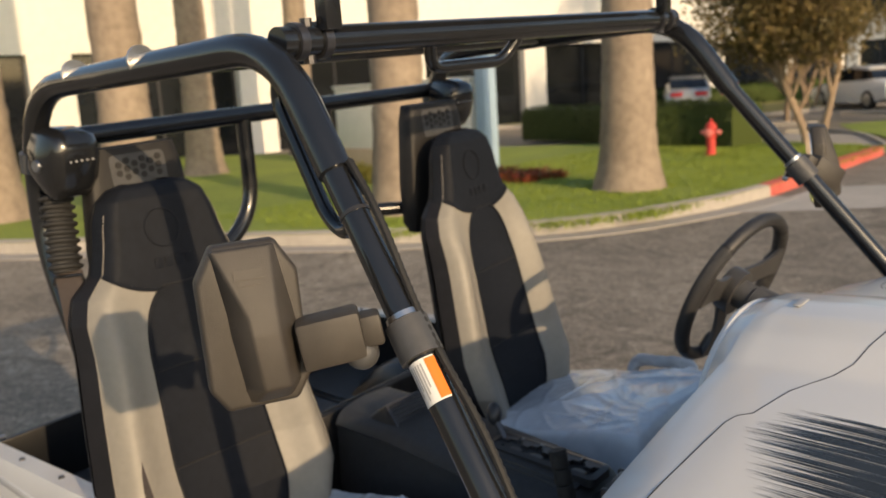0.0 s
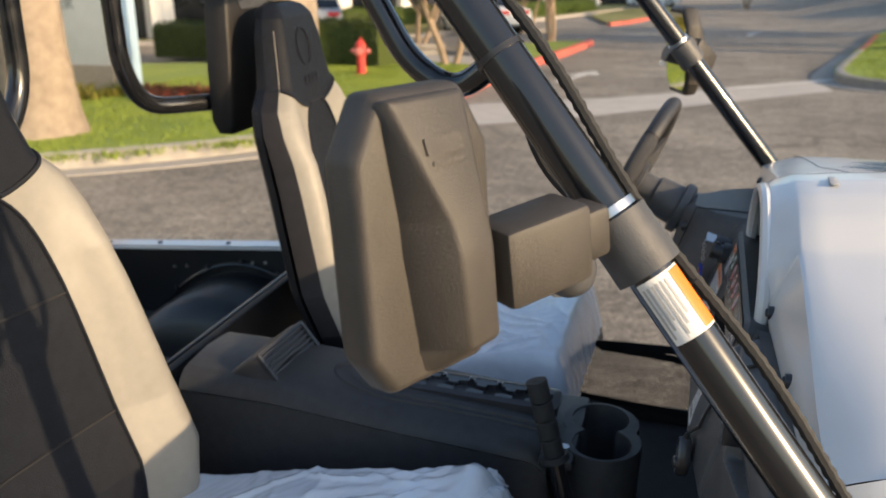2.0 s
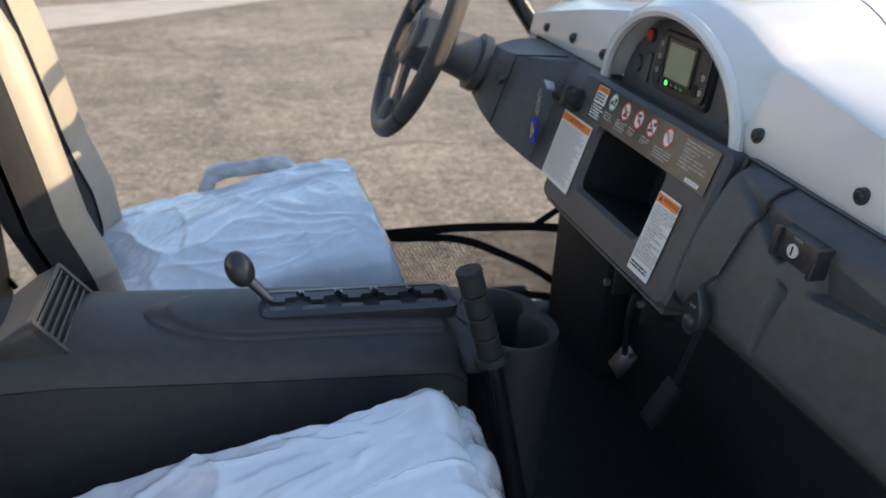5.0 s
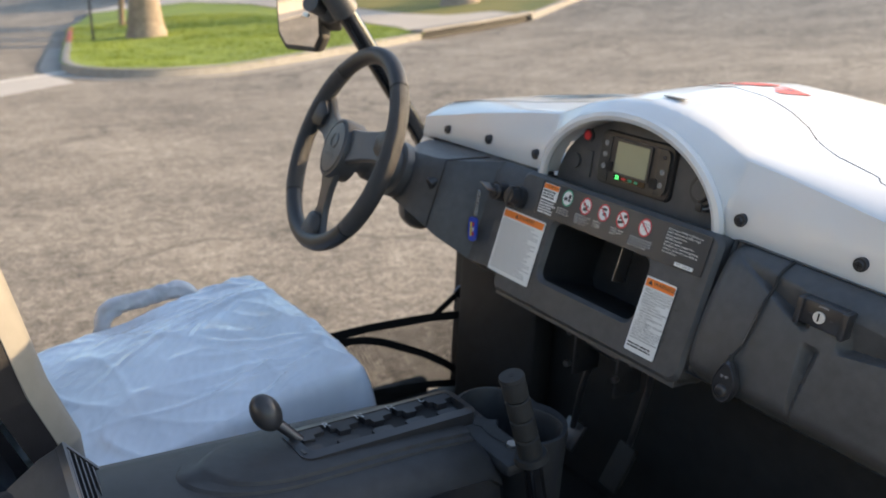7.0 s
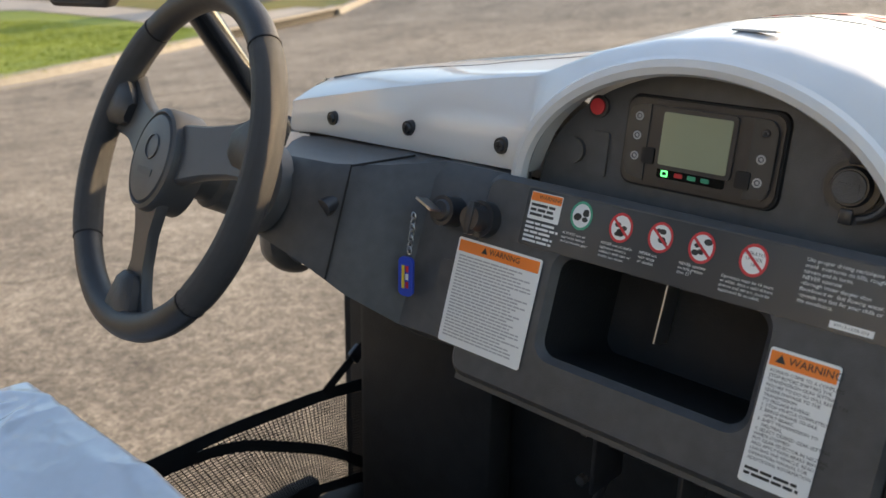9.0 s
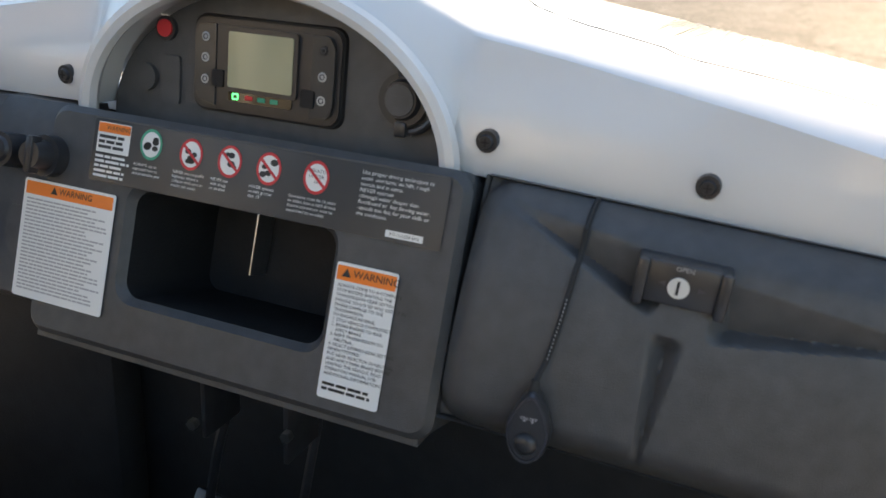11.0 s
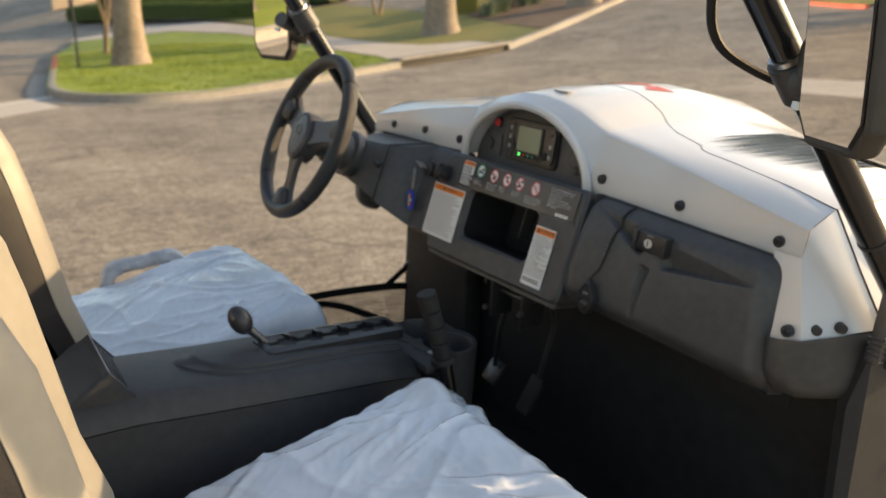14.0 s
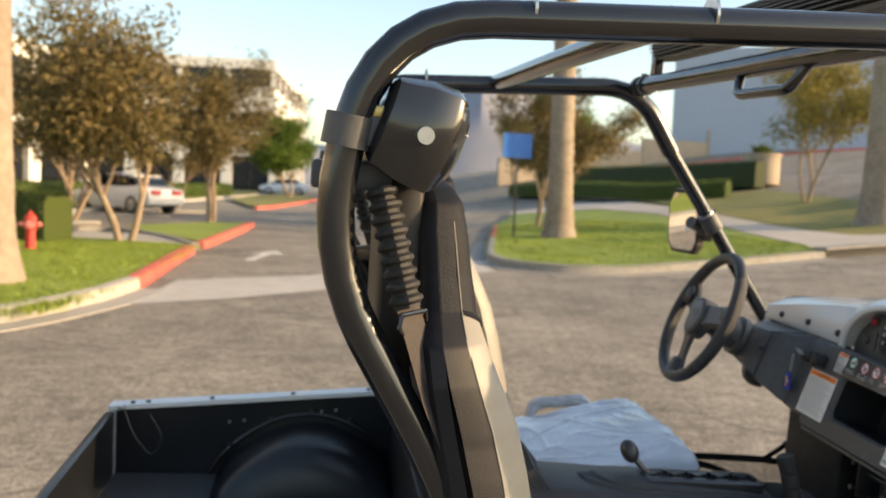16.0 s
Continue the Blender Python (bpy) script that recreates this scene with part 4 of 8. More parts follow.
cyl(bm, g1.lerp(g0, -0.024), g1.lerp(g0, -0.028), 0.004, seg=10)
part("release_button", bm, M_DARK, brake)

# -- dashboard --
FD = basis((-0.030, 0, 1.070), (0, -1, 0), (0.285, 0, 0.9585))   # face of the dash: x to the right, y up, z towards the seats
dash = group("dashboard", utv, "black moulded dashboard with cubby and labels")
bm = bmesh.new()
hole = rrect(0.205, 0.098, 0.016, 6, 0.002, -0.104)
outer = rrect(0.420, 0.215, 0.018, 6, 0.004, -0.098)
loft(bm, [[FD @ Vector((a, b, h)) for a, b in q] for q, h in ((outer, -0.06), (outer, -0.006), (rrect(0.408, 0.203, 0.014, 6, 0.004, -0.098), 0.0), (rrect(0.217, 0.110, 0.020, 6, 0.002, -0.104), 0.0), (hole, -0.008))], True, False)
part("centre_fascia", bm, M_BLACK, dash)
# darker plastic than the fascia puts the bin's recess shade into its colour
bm = bmesh.new()
loft(bm, [[FD @ Vector((a, b, h)) for a, b in hole] for h in (-0.008, -0.13)], True, False)
bm.faces.new([bm.verts.new(FD @ Vector((a, b, -0.13))) for a, b in hole])
part("cubby_bin", bm, M_FLOOR, dash)
bm = bmesh.new()
box(bm, -0.0338, -0.0320, -0.125, -0.056, -0.128, -0.100, m=FD)
part("cubby_rib", bm, M_STEEL, dash)
# driver's half with the column pod
bm = bmesh.new()
rows = [(0.195, -0.028, 1.070, -0.080, 0.892), (0.28, -0.030, 1.070, -0.085, 0.890), (0.315, -0.085, 1.068, -0.135, 0.930), (0.36, -0.125, 1.068, -0.150, 0.955), (0.46, -0.120, 1.062, -0.140, 0.965), (0.52, -0.060, 1.060, -0.085, 0.960), (0.56, -0.010, 1.055, -0.03, 0.965)]
loft(bm, [[Vector((0.03, y, zt)), Vector((xt + 0.02, y, zt + 0.004)), Vector((xt, y, zt - 0.012)), Vector((xb, y, zb + 0.012)), Vector((xb + 0.03, y, zb - 0.01)), Vector((0.05, y, zb - 0.02))] for y, xt, zt, xb, zb in rows])
part("driver_fascia", bm, M_BLACK, dash)
bm = bmesh.new()
tube(bm, [(-0.006, 0.335, 1.0705), (-0.102, 0.335, 1.0735), (-0.108, 0.335, 1.055), (-0.142, 0.335, 0.955)], 0.0012, 6)
part("cover_seam", bm, M_DARK, dash)
bm = bmesh.new()
cyl(bm, (-0.104, 0.352, 1.035), (-0.128, 0.352, 1.028), 0.011, 0.010, 18)
part("round_cap", bm, M_BLACK_S, dash)
bm = bmesh.new()
prism(bm, rrect(0.030, 0.052, 0.004), FD @ pose(-0.228, -0.118, 0.0), 0.0012)
part("blank_plate", bm, M_BLACK, dash)
bm = bmesh.new()
loft(bm, [[Vector((0.06, y, 0.87)), Vector((-0.07, y, 0.875)), Vector((-0.075, y, 0.860)), Vector((0.06, y, 0.85))] for y in (0.205, -0.20)])
part("under_edge", bm, M_BLACK, dash)
# ignition with key and tag
ign = group("ignition_switch", dash)
kc = Vector((-0.052, 0.241, 1.033))
zn = FD.to_3x3() @ Vector((0, 0, 1))
bm = bmesh.new()
cyl(bm, kc - zn * 0.02, kc + zn * 0.010, 0.016)
cyl(bm, kc + zn * 0.010, kc + zn * 0.013, 0.012, 0.010)
part("barrel", bm, M_BLACK_S, ign)
bm = bmesh.new()
box(bm, -0.003, 0.022, -0.0012, 0.0012, 0.012, 0.030, m=Matrix.Translation(kc) @ FD.to_3x3().to_4x4() @ pose(0, 0, 0, 0, 0, 160))
part("key", bm, M_STEEL, ign)
for k in range(7):
    bm = bmesh.new()
    p = kc + Vector((-0.030, 0.020 + 0.001 * k, -0.004 - 0.0065 * k))
    a = Vector((1, 0, 0)) if k % 2 else Vector((0, 1, 0))
    tube(bm, [p + a * 0.003 * math.cos(t) + Vector((0, 0, 0.0045 * math.sin(t))) for t in (2 * math.pi * j / 10 for j in range(10))], 0.0008, 5, close=True)
    part("chain_link", bm, M_STEEL, ign)
bm = bmesh.new()
prism(bm, rrect(0.018, 0.044, 0.006), basis(tuple(kc + Vector((-0.031, 0.028, -0.072))), (0.2, -1, 0), (0, 0.05, 1)), 0.004)
part("key_tag", bm, M_BLUE, ign, "blue plastic key tag")
bm = bmesh.new()
box(bm, -0.004, -0.0005, -0.013, 0.013, 0.0, 0.0006, m=basis(tuple(kc + Vector((-0.0315, 0.028, -0.072))), (0.2, -1, 0), (0, 0.05, 1)) @ pose(0, 0, 0.004))
part("tag_print", bm, M_YELLOW, ign)
for k, mt in enumerate((M_RPRINT, M_WPRINT, M_RPRINT)):
    bm = bmesh.new()
    box(bm, 0.001, 0.0045, -0.012 + 0.009 * k, -0.005 + 0.009 * k, 0.0, 0.0006, m=basis(tuple(kc + Vector((-0.0315, 0.028, -0.072))), (0.2, -1, 0), (0, 0.05, 1)) @ pose(0, 0, 0.004))
    part("tag_print", bm, mt, ign)
# light switch knob
bm = bmesh.new()
kk = Vector((-0.048, 0.196, 1.033))
cyl(bm, kk - zn * 0.01, kk + zn * 0.006, 0.019)
cyl(bm, kk + zn * 0.006, kk + zn * 0.022, 0.014, 0.012)
box(bm, -0.004, 0.004, -0.017, 0.017, 0.012, 0.024, 0.002, m=Matrix.Translation(kk) @ FD.to_3x3().to_4x4())
part("light_switch", bm, M_BLACK_S, dash)

# -- instrument panel under the arch --
GP = basis((0.020, -0.002, 1.070), (0, -1, 0), (0.10, 0, 1.0))
ins = group("instrument_panel", dash, "black instrument panel with small liquid crystal display")
bm = bmesh.new()
prism(bm, [(0.178 * math.cos(radians(a)), 0.128 * math.sin(radians(a)) - 0.006) for a in range(0, 181, 6)], GP @ pose(0, 0, -0.03), 0.03)
part("panel", bm, M_BLACK, ins)


def gp(px, py):
    """Panel coordinates of a place on the panel as drawn flat, 0.53 mm to the unit."""
    return (px - 775) * 0.00053, (275 + 0.2016 * (px - 465) - py) * 0.00055


cl = group("gauge_unit", ins)
bm = bmesh.new()
prism(bm, rrect(0.150, 0.080, 0.012, 5, -0.006, 0.055), GP, 0.006)
prism(bm, rrect(0.140, 0.070, 0.010, 5, -0.006, 0.055), GP @ pose(0, 0, 0.006), 0.003)
part("housing", bm, M_BLACK_S, cl)
bm = bmesh.new()
prism(bm, rrect(0.074, 0.056, 0.004, 4, -0.007, 0.061), GP @ pose(0, 0, 0.009), 0.003)
part("bezel", bm, M_BLACK_S, cl)
bm = bmesh.new()
prism(bm, rrect(0.066, 0.048, 0.002, 3, -0.007, 0.061), GP @ pose(0, 0, 0.012), 0.001)
part("display", bm, M_LCD, cl, "pale green liquid crystal display")
bm = bmesh.new()
prism(bm, rrect(0.066, 0.009, 0.002, 3, -0.008, 0.029), GP @ pose(0, 0, 0.009), 0.001)
part("gear_window", bm, M_GLOSS, cl)
bm = bmesh.new()
o, i = rrect(0.007, 0.006, 0.001, 2, -0.033, 0.029), rrect(0.004, 0.003, 0.0005, 2, -0.033, 0.029)
loft(bm, [[GP @ Vector((a, b, 0.0106)) for a, b in q] for q in (o, i)], True, False)
part("gear_lamp", bm, M_GREEN_L, cl)
for sx in (-1, 1):
    bm = bmesh.new()
    prism(bm, [(-0.006 + sx * q, b) for q, b in ((0.049, 0.019), (0.066, 0.023), (0.071, 0.032), (0.071, 0.080), (0.066, 0.088), (0.049, 0.090))][::sx], GP @ pose(0, 0, 0.0088), 0.0016)
    part("symbol_panel", bm, M_STRIP, cl)
bm = bmesh.new()
loft(bm, [[GP @ Vector((a, b, h)) for a, b in rrect(w, q, 0.012, 5, -0.006, 0.055)] for w, q, h in ((0.156, 0.086, 0.0), (0.154, 0.084, 0.0035), (0.150, 0.080, 0.0035))], True, False)
part("gauge_gasket", bm, M_DARK, cl)
for k, mt in enumerate((M_RPRINT, M_GPRINT, M_GPRINT)):
    bm = bmesh.new()
    prism(bm, rrect(0.008, 0.004, 0.0008, 2, -0.019 + 0.013 * k, 0.029), GP @ pose(0, 0, 0.010), 0.0004)
    part("gear_letter", bm, mt, cl)
for a, b in ((-0.052, 0.043), (0.041, 0.036)):
    bm = bmesh.new()
    prism(bm, rrect(0.013, 0.015, 0.002, 3, a, b), GP @ pose(0, 0, 0.009), 0.003)
    part("push_button", bm, M_DARK, cl)
for a, b in ((-0.066, 0.078), (-0.066, 0.060), (-0.066, 0.041), (0.054, 0.078), (0.054, 0.056), (0.054, 0.036)):
    bm = bmesh.new()
    cyl(bm, GP @ Vector((a, b, 0.0104)), GP @ Vector((a, b, 0.0109)), 0.0042, seg=16)
    part("symbol_lens", bm, M_DARK if (a, b) == (0.054, 0.078) else M_GREYP, cl)
    bm = bmesh.new()
    tube(bm, [GP @ Vector((a + 0.0022 * math.cos(t), b + 0.0022 * math.sin(t), 0.0109)) for t in (2 * math.pi * j / 10 for j in range(10))], 0.0006, 5, close=True)
    part("warning_symbol", bm, M_STEEL_D, cl)
bm = bmesh.new()
a, b = gp(556, 147)
cyl(bm, GP @ Vector((a, b, 0)), GP @ Vector((a, b, 0.004)), 0.011)
part("hazard_bezel", bm, M_BLACK_S, ins)
bm = bmesh.new()
cyl(bm, GP @ Vector((a, b, 0.004)), GP @ Vector((a, b, 0.006)), 0.008)
part("hazard_button", bm, M_RED_B, ins, "red hazard button")
a, b = gp(512, 222)
bm = bmesh.new()
cyl(bm, GP @ Vector((a, b, 0)), GP @ Vector((a, b, 0.005)), 0.013)
part("blank_cap", bm, M_BLACK, ins)
bm = bmesh.new()
prism(bm, rrect(0.021, 0.044, 0.003, 3, *gp(566, 232)), GP, 0.003)
part("switch_blank", bm, M_BLACK, ins)
so = group("power_socket", ins)
a, b = gp(1018, 302)
bm = bmesh.new()
cyl(bm, GP @ Vector((a, b, 0)), GP @ Vector((a, b, 0.008)), 0.022)
cyl(bm, GP @ Vector((a, b, 0.008)), GP @ Vector((a, b, 0.014)), 0.017, 0.015)
part("cap", bm, M_BLACK_S, so)
bm = bmesh.new()
tube(bm, [GP @ Vector((a + 0.004 + 0.026 * math.cos(t), b + 0.026 * math.sin(t), 0.006)) for t in (radians(-80 + 170 * j / 12) for j in range(13))], 0.0035, 8)
box(bm, a - 0.006, a + 0.006, b + 0.018, b + 0.036, 0.002, 0.010, 0.002, m=GP)
part("tether", bm, M_BLACK_S, so)
bm = bmesh.new()
box(bm, a - 0.0055, a + 0.0055, b - 0.031, b - 0.018, 0.006, 0.010, 0.002, m=GP)
part("pull_tab", bm, M_BLACK_S, so)
bm = bmesh.new()
cyl(bm, GP @ Vector((a, b, 0.0140)), GP @ Vector((a, b, 0.0152)), 0.0135, 0.0130, 22)
box(bm, a - 0.008, a + 0.008, b - 0.003, b + 0.003, 0.0150, 0.0156, m=GP)
part("cap_relief", bm, M_BLACK, so)

# -- glove box --
glove = group("glove_box", dash, "black moulded glove box door with lock")
GTL, GTR, GBR, GBL = Vector((-0.012, -0.222, 1.074)), Vector((0.020, -0.578, 1.050)), Vector((-0.010, -0.600, 0.850)), Vector((-0.072, -0.214, 0.893))
GN = Vector((-0.97, -0.05, 0.22)).normalized()


def gb(u, v, lift=0.0):
    p = GTL.lerp(GTR, u).lerp(GBL.lerp(GBR, u), v)
    e = min(u, 1 - u) * 0.37
    f = min(v, 1 - v) * 0.19
    round_ = 1 - max(0.0, 1 - e / 0.030) ** 2.2 - max(0.0, 1 - f / 0.030) ** 2.2
    bulge = 0.024 * max(-0.25, round_) + 0.012 * math.sin(math.pi * v)
    # creases that fan out from the lock
    for cu, cv, ang, ln, side_ in ((0.49, 0.37, -7, 0.44, 1), (0.39, 0.33, 202, 0.36, -1), (0.42, 0.42, 95, 0.29, 0)):
        du, dv = (u - cu) * 0.37, (v - cv) * 0.19
        al = du * math.cos(radians(ang)) + dv * math.sin(radians(ang))
        ac = -du * math.sin(radians(ang)) + dv * math.cos(radians(ang))
        k = al / (ln * 0.37)
        if 0 < k < 1:
            w = (0.034 if side_ else 0.017) * (1 - k) + 0.003
            steep = 4.5 if side_ * ac > 0 else 1.0 if side_ else 1.6
            edge = max(0.0, 1 - abs(ac) / w * steep)
            bulge -= (0.019 if side_ else 0.015) * (1 - k) ** 0.7 * min(1.0, k / 0.08) * edge
    return p + GN * (bulge + lift)


bm = bmesh.new()
NU, NW = 170, 110
vs = [[bm.verts.new(gb(i / NU, j / NW)) for i in range(NU + 1)] for j in range(NW + 1)]
for j in range(NW):
    for i in range(NU):
        bm.faces.new((vs[j][i], vs[j][i + 1], vs[j + 1][i + 1], vs[j + 1][i]))
part("door", bm, M_BLACK, glove)
# added near-black plates block outside light leaking through gaps in the dash
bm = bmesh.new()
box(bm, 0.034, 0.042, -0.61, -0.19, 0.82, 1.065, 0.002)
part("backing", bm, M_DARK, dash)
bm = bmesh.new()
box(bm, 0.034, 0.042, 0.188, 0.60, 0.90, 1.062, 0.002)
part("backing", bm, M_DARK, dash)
bm = bmesh.new()
loft(bm, [[c + GN * h + (c - GTL.lerp(GBR, 0.5)) * k for c in (GTL, GTR, GBR, GBL)] for h, k in ((-0.05, 0.02), (0.002, 0.012), (-0.002, 0.0))], True, False)
part("surround", bm, M_BLACK, glove)
lo = gb(0.43, 0.215, 0.0)
LK = basis(tuple(lo), (GTR - GTL), (0.05, 0, 1))
latch = group("latch", glove)
bm = bmesh.new()
box(bm, -0.026, 0.026, -0.016, 0.016, -0.01, 0.012, 0.003, m=LK)
part("latch_body", bm, M_BLACK_S, latch)
for s in (-1, 1):
    bm = bmesh.new()
    box(bm, 0.028 * s - 0.004, 0.028 * s + 0.004, -0.018, 0.016, -0.008, 0.016, 0.002, m=LK)
    part("latch_ear", bm, M_BLACK_S, latch)
bm = bmesh.new()
cyl(bm, LK @ Vector((-0.002, -0.001, 0.010)), LK @ Vector((-0.002, -0.001, 0.0138)), 0.0075)
part("lock_cylinder", bm, M_ALU, latch)
bm = bmesh.new()
box(bm, -0.0035, -0.0015, -0.006, 0.004, 0.0139, 0.0142, m=LK)
part("key_slot", bm, M_DARK, latch)
# wired remote that hangs on the door
rem = group("wired_remote", utv, "small black wired switch on a cable")
rp = gb(0.20, 0.86, 0.004)
RM = basis(tuple(rp), (GTR - GTL) + Vector((0, 0, 0.02)), (0.05, 0.03, 1))
def pear(k):
    return [(k * 0.0165 * math.cos(radians(a)) * (1 if math.sin(radians(a)) < 0 else 1 - 0.42 * math.sin(radians(a))), k * 0.029 * math.sin(radians(a))) for a in range(0, 360, 12)]


bm = bmesh.new()
loft(bm, [[RM @ Vector((a, b, z)) for a, b in pear(k)] for k, z in ((0.94, 0.0), (1.0, 0.003), (1.0, 0.011), (0.93, 0.0145), (0.85, 0.0145))])
part("switch_body", bm, M_BLACK_S, rem)
bm = bmesh.new()
loft(bm, [[RM @ Vector((a, b, z)) for a, b in pear(k)] for k, z in ((0.97, 0.0125), (0.93, 0.0155), (0.86, 0.0155), (0.84, 0.0146))], True, False)
part("switch_bezel", bm, M_STEEL_D, rem)
bm = bmesh.new()
loft(bm, [[RM @ Vector((r * math.cos(a), -0.011 + r * math.sin(a), z)) for a in (2 * math.pi * k / 18 for k in range(18))] for r, z in ((0.0085, 0.0145), (0.0080, 0.0172), (0.0060, 0.0190), (0.0030, 0.0198))])
part("switch_button", bm, M_BLACK_S, rem)
for x in (-0.003, 0.003):
    bm = bmesh.new()
    cyl(bm, RM @ Vector((x, 0.007, 0.0145)), RM @ Vector((x, 0.007, 0.0150)), 0.0009, seg=8)
    part("lamp_dot", bm, M_GREYP, rem)
bm = bmesh.new()
cyl(bm, RM @ Vector((0, 0.027, 0.007)), RM @ Vector((0, 0.036, 0.006)), 0.0042, 0.0030, 12)
part("cable_boot", bm, M_RUBBER, rem)
bm = bmesh.new()
tube(bm, [RM @ Vector((0, 0.034, 0.006))] + [gb(0.206 + 0.0026 * k + 0.006 * math.sin(k * 0.30), 0.66 - 0.66 * k / 12, 0.0035) for k in range(1, 13)], 0.0022, 7)
part("cable", bm, M_RUBBER, rem)
for k in range(16):
    bm = bmesh.new()
    q = gb(0.206 + 0.0026 * (1.0 + 0.28 * k) + 0.006 * math.sin((1.0 + 0.28 * k) * 0.30), 0.66 - 0.66 * (1.0 + 0.28 * k) / 12, 0.0056)
    cyl(bm, q, q + Vector((0.0, 0.0, 0.0014)), 0.00035, seg=5)
    part("cable_print", bm, M_GREYP, rem)

# -- white cowl and hood in one moulding --
def bow(y):
    """The rear edge curves forward towards the sides."""
    return 0.022 * min(1.0, max(0.0, (abs(y) - 0.20) / 0.34))


def ridge(y):
    a = abs(y)
    return float(np.interp(a, [0, 0.06, 0.12, 0.186, 0.257, 0.40, 0.578, 0.60], [1.222, 1.217, 1.203, 1.176, 1.166, 1.142, 1.107, 1.102]))


def lower(y):
    if abs(y + 0.002) < 0.180:
        return 1.066 + 0.130 * math.sqrt(max(0.0, 1 - ((y + 0.002) / 0.180) ** 2))
    return float(np.interp(y, [-0.60, -0.56, -0.2, 0.2, 0.56, 0.60], [1.044, 1.047, 1.067, 1.074, 1.060, 1.055]))


HX = [0.062, 0.092, 0.16, 0.26, 0.40, 0.58, 0.78, 0.95, 1.06, 1.10]
HZ = [0.001, 0.004, 0.008, 0.009, 0.006, -0.024, -0.092, -0.18, -0.28, -0.40]
HK = [1.0, 1.0, 1.0, 1.0, 1.0, 0.99, 0.95, 0.88, 0.80, 0.74]
ys = [-0.60, -0.585, -0.56] + [-0.53 + 0.03 * i for i in range(11)] + [-0.205 + 0.41 * i / 40 for i in range(41)] + [0.23 + 0.03 * i for i in range(11)] + [0.56, 0.585, 0.60]


def swell(x, y):
    """The hood's flanks lie flatter than its rear edge."""
    return 0.020 * min(1.0, max(0.0, (abs(y) - 0.22) / 0.30)) * min(1.0, max(0.0, (x - 0.026) / 0.06)) * max(0.0, 1 - x / 1.1)


hood = group("hood", utv, "white glossy moulded hood with instrument arch")
bm = bmesh.new()
cols = []
for y in ys:
    lo_, r = lower(y), ridge(y)
    inside = abs(y + 0.002) < 0.180
    x0 = -0.004
    out = min(1.0, max(0.0, (abs(y) - 0.22) / 0.30))
    col = [Vector((0.018 if inside else 0.03, y, lo_)), Vector((x0 - (0.004 if inside else 0.0), y, lo_ + 0.002)), Vector((x0 - (0.012 if inside else 0.004), y, lo_ + 0.25 * (r - lo_))), Vector((0.006 - (0.006 if inside else 0.010 * out), y, lo_ + 0.62 * (r - lo_))), Vector((0.020 - 0.022 * out, y, r - 0.003)), Vector((0.026 - 0.022 * out, y, r))]
    col = [p + Vector((bow(y) + 0.006, 0, 0)) for p in col]
    for hx, hz, hk in zip(HX, HZ, HK):
        crown = 0.006 * max(0.0, 1 - (y / 0.34) ** 2) * min(1, hx / 0.3) * (1 if hx < 0.8 else 0.4)
        col.append(Vector((hx, y * hk, r + hz + crown + swell(hx, y))))
    cols.append([bm.verts.new(p) for p in col])
for a, b in zip(cols, cols[1:]):
    for i in range(len(a) - 1):
        bm.faces.new((a[i], a[i + 1], b[i + 1], b[i]))
part("hood_skin", bm, M_WHITE, hood)
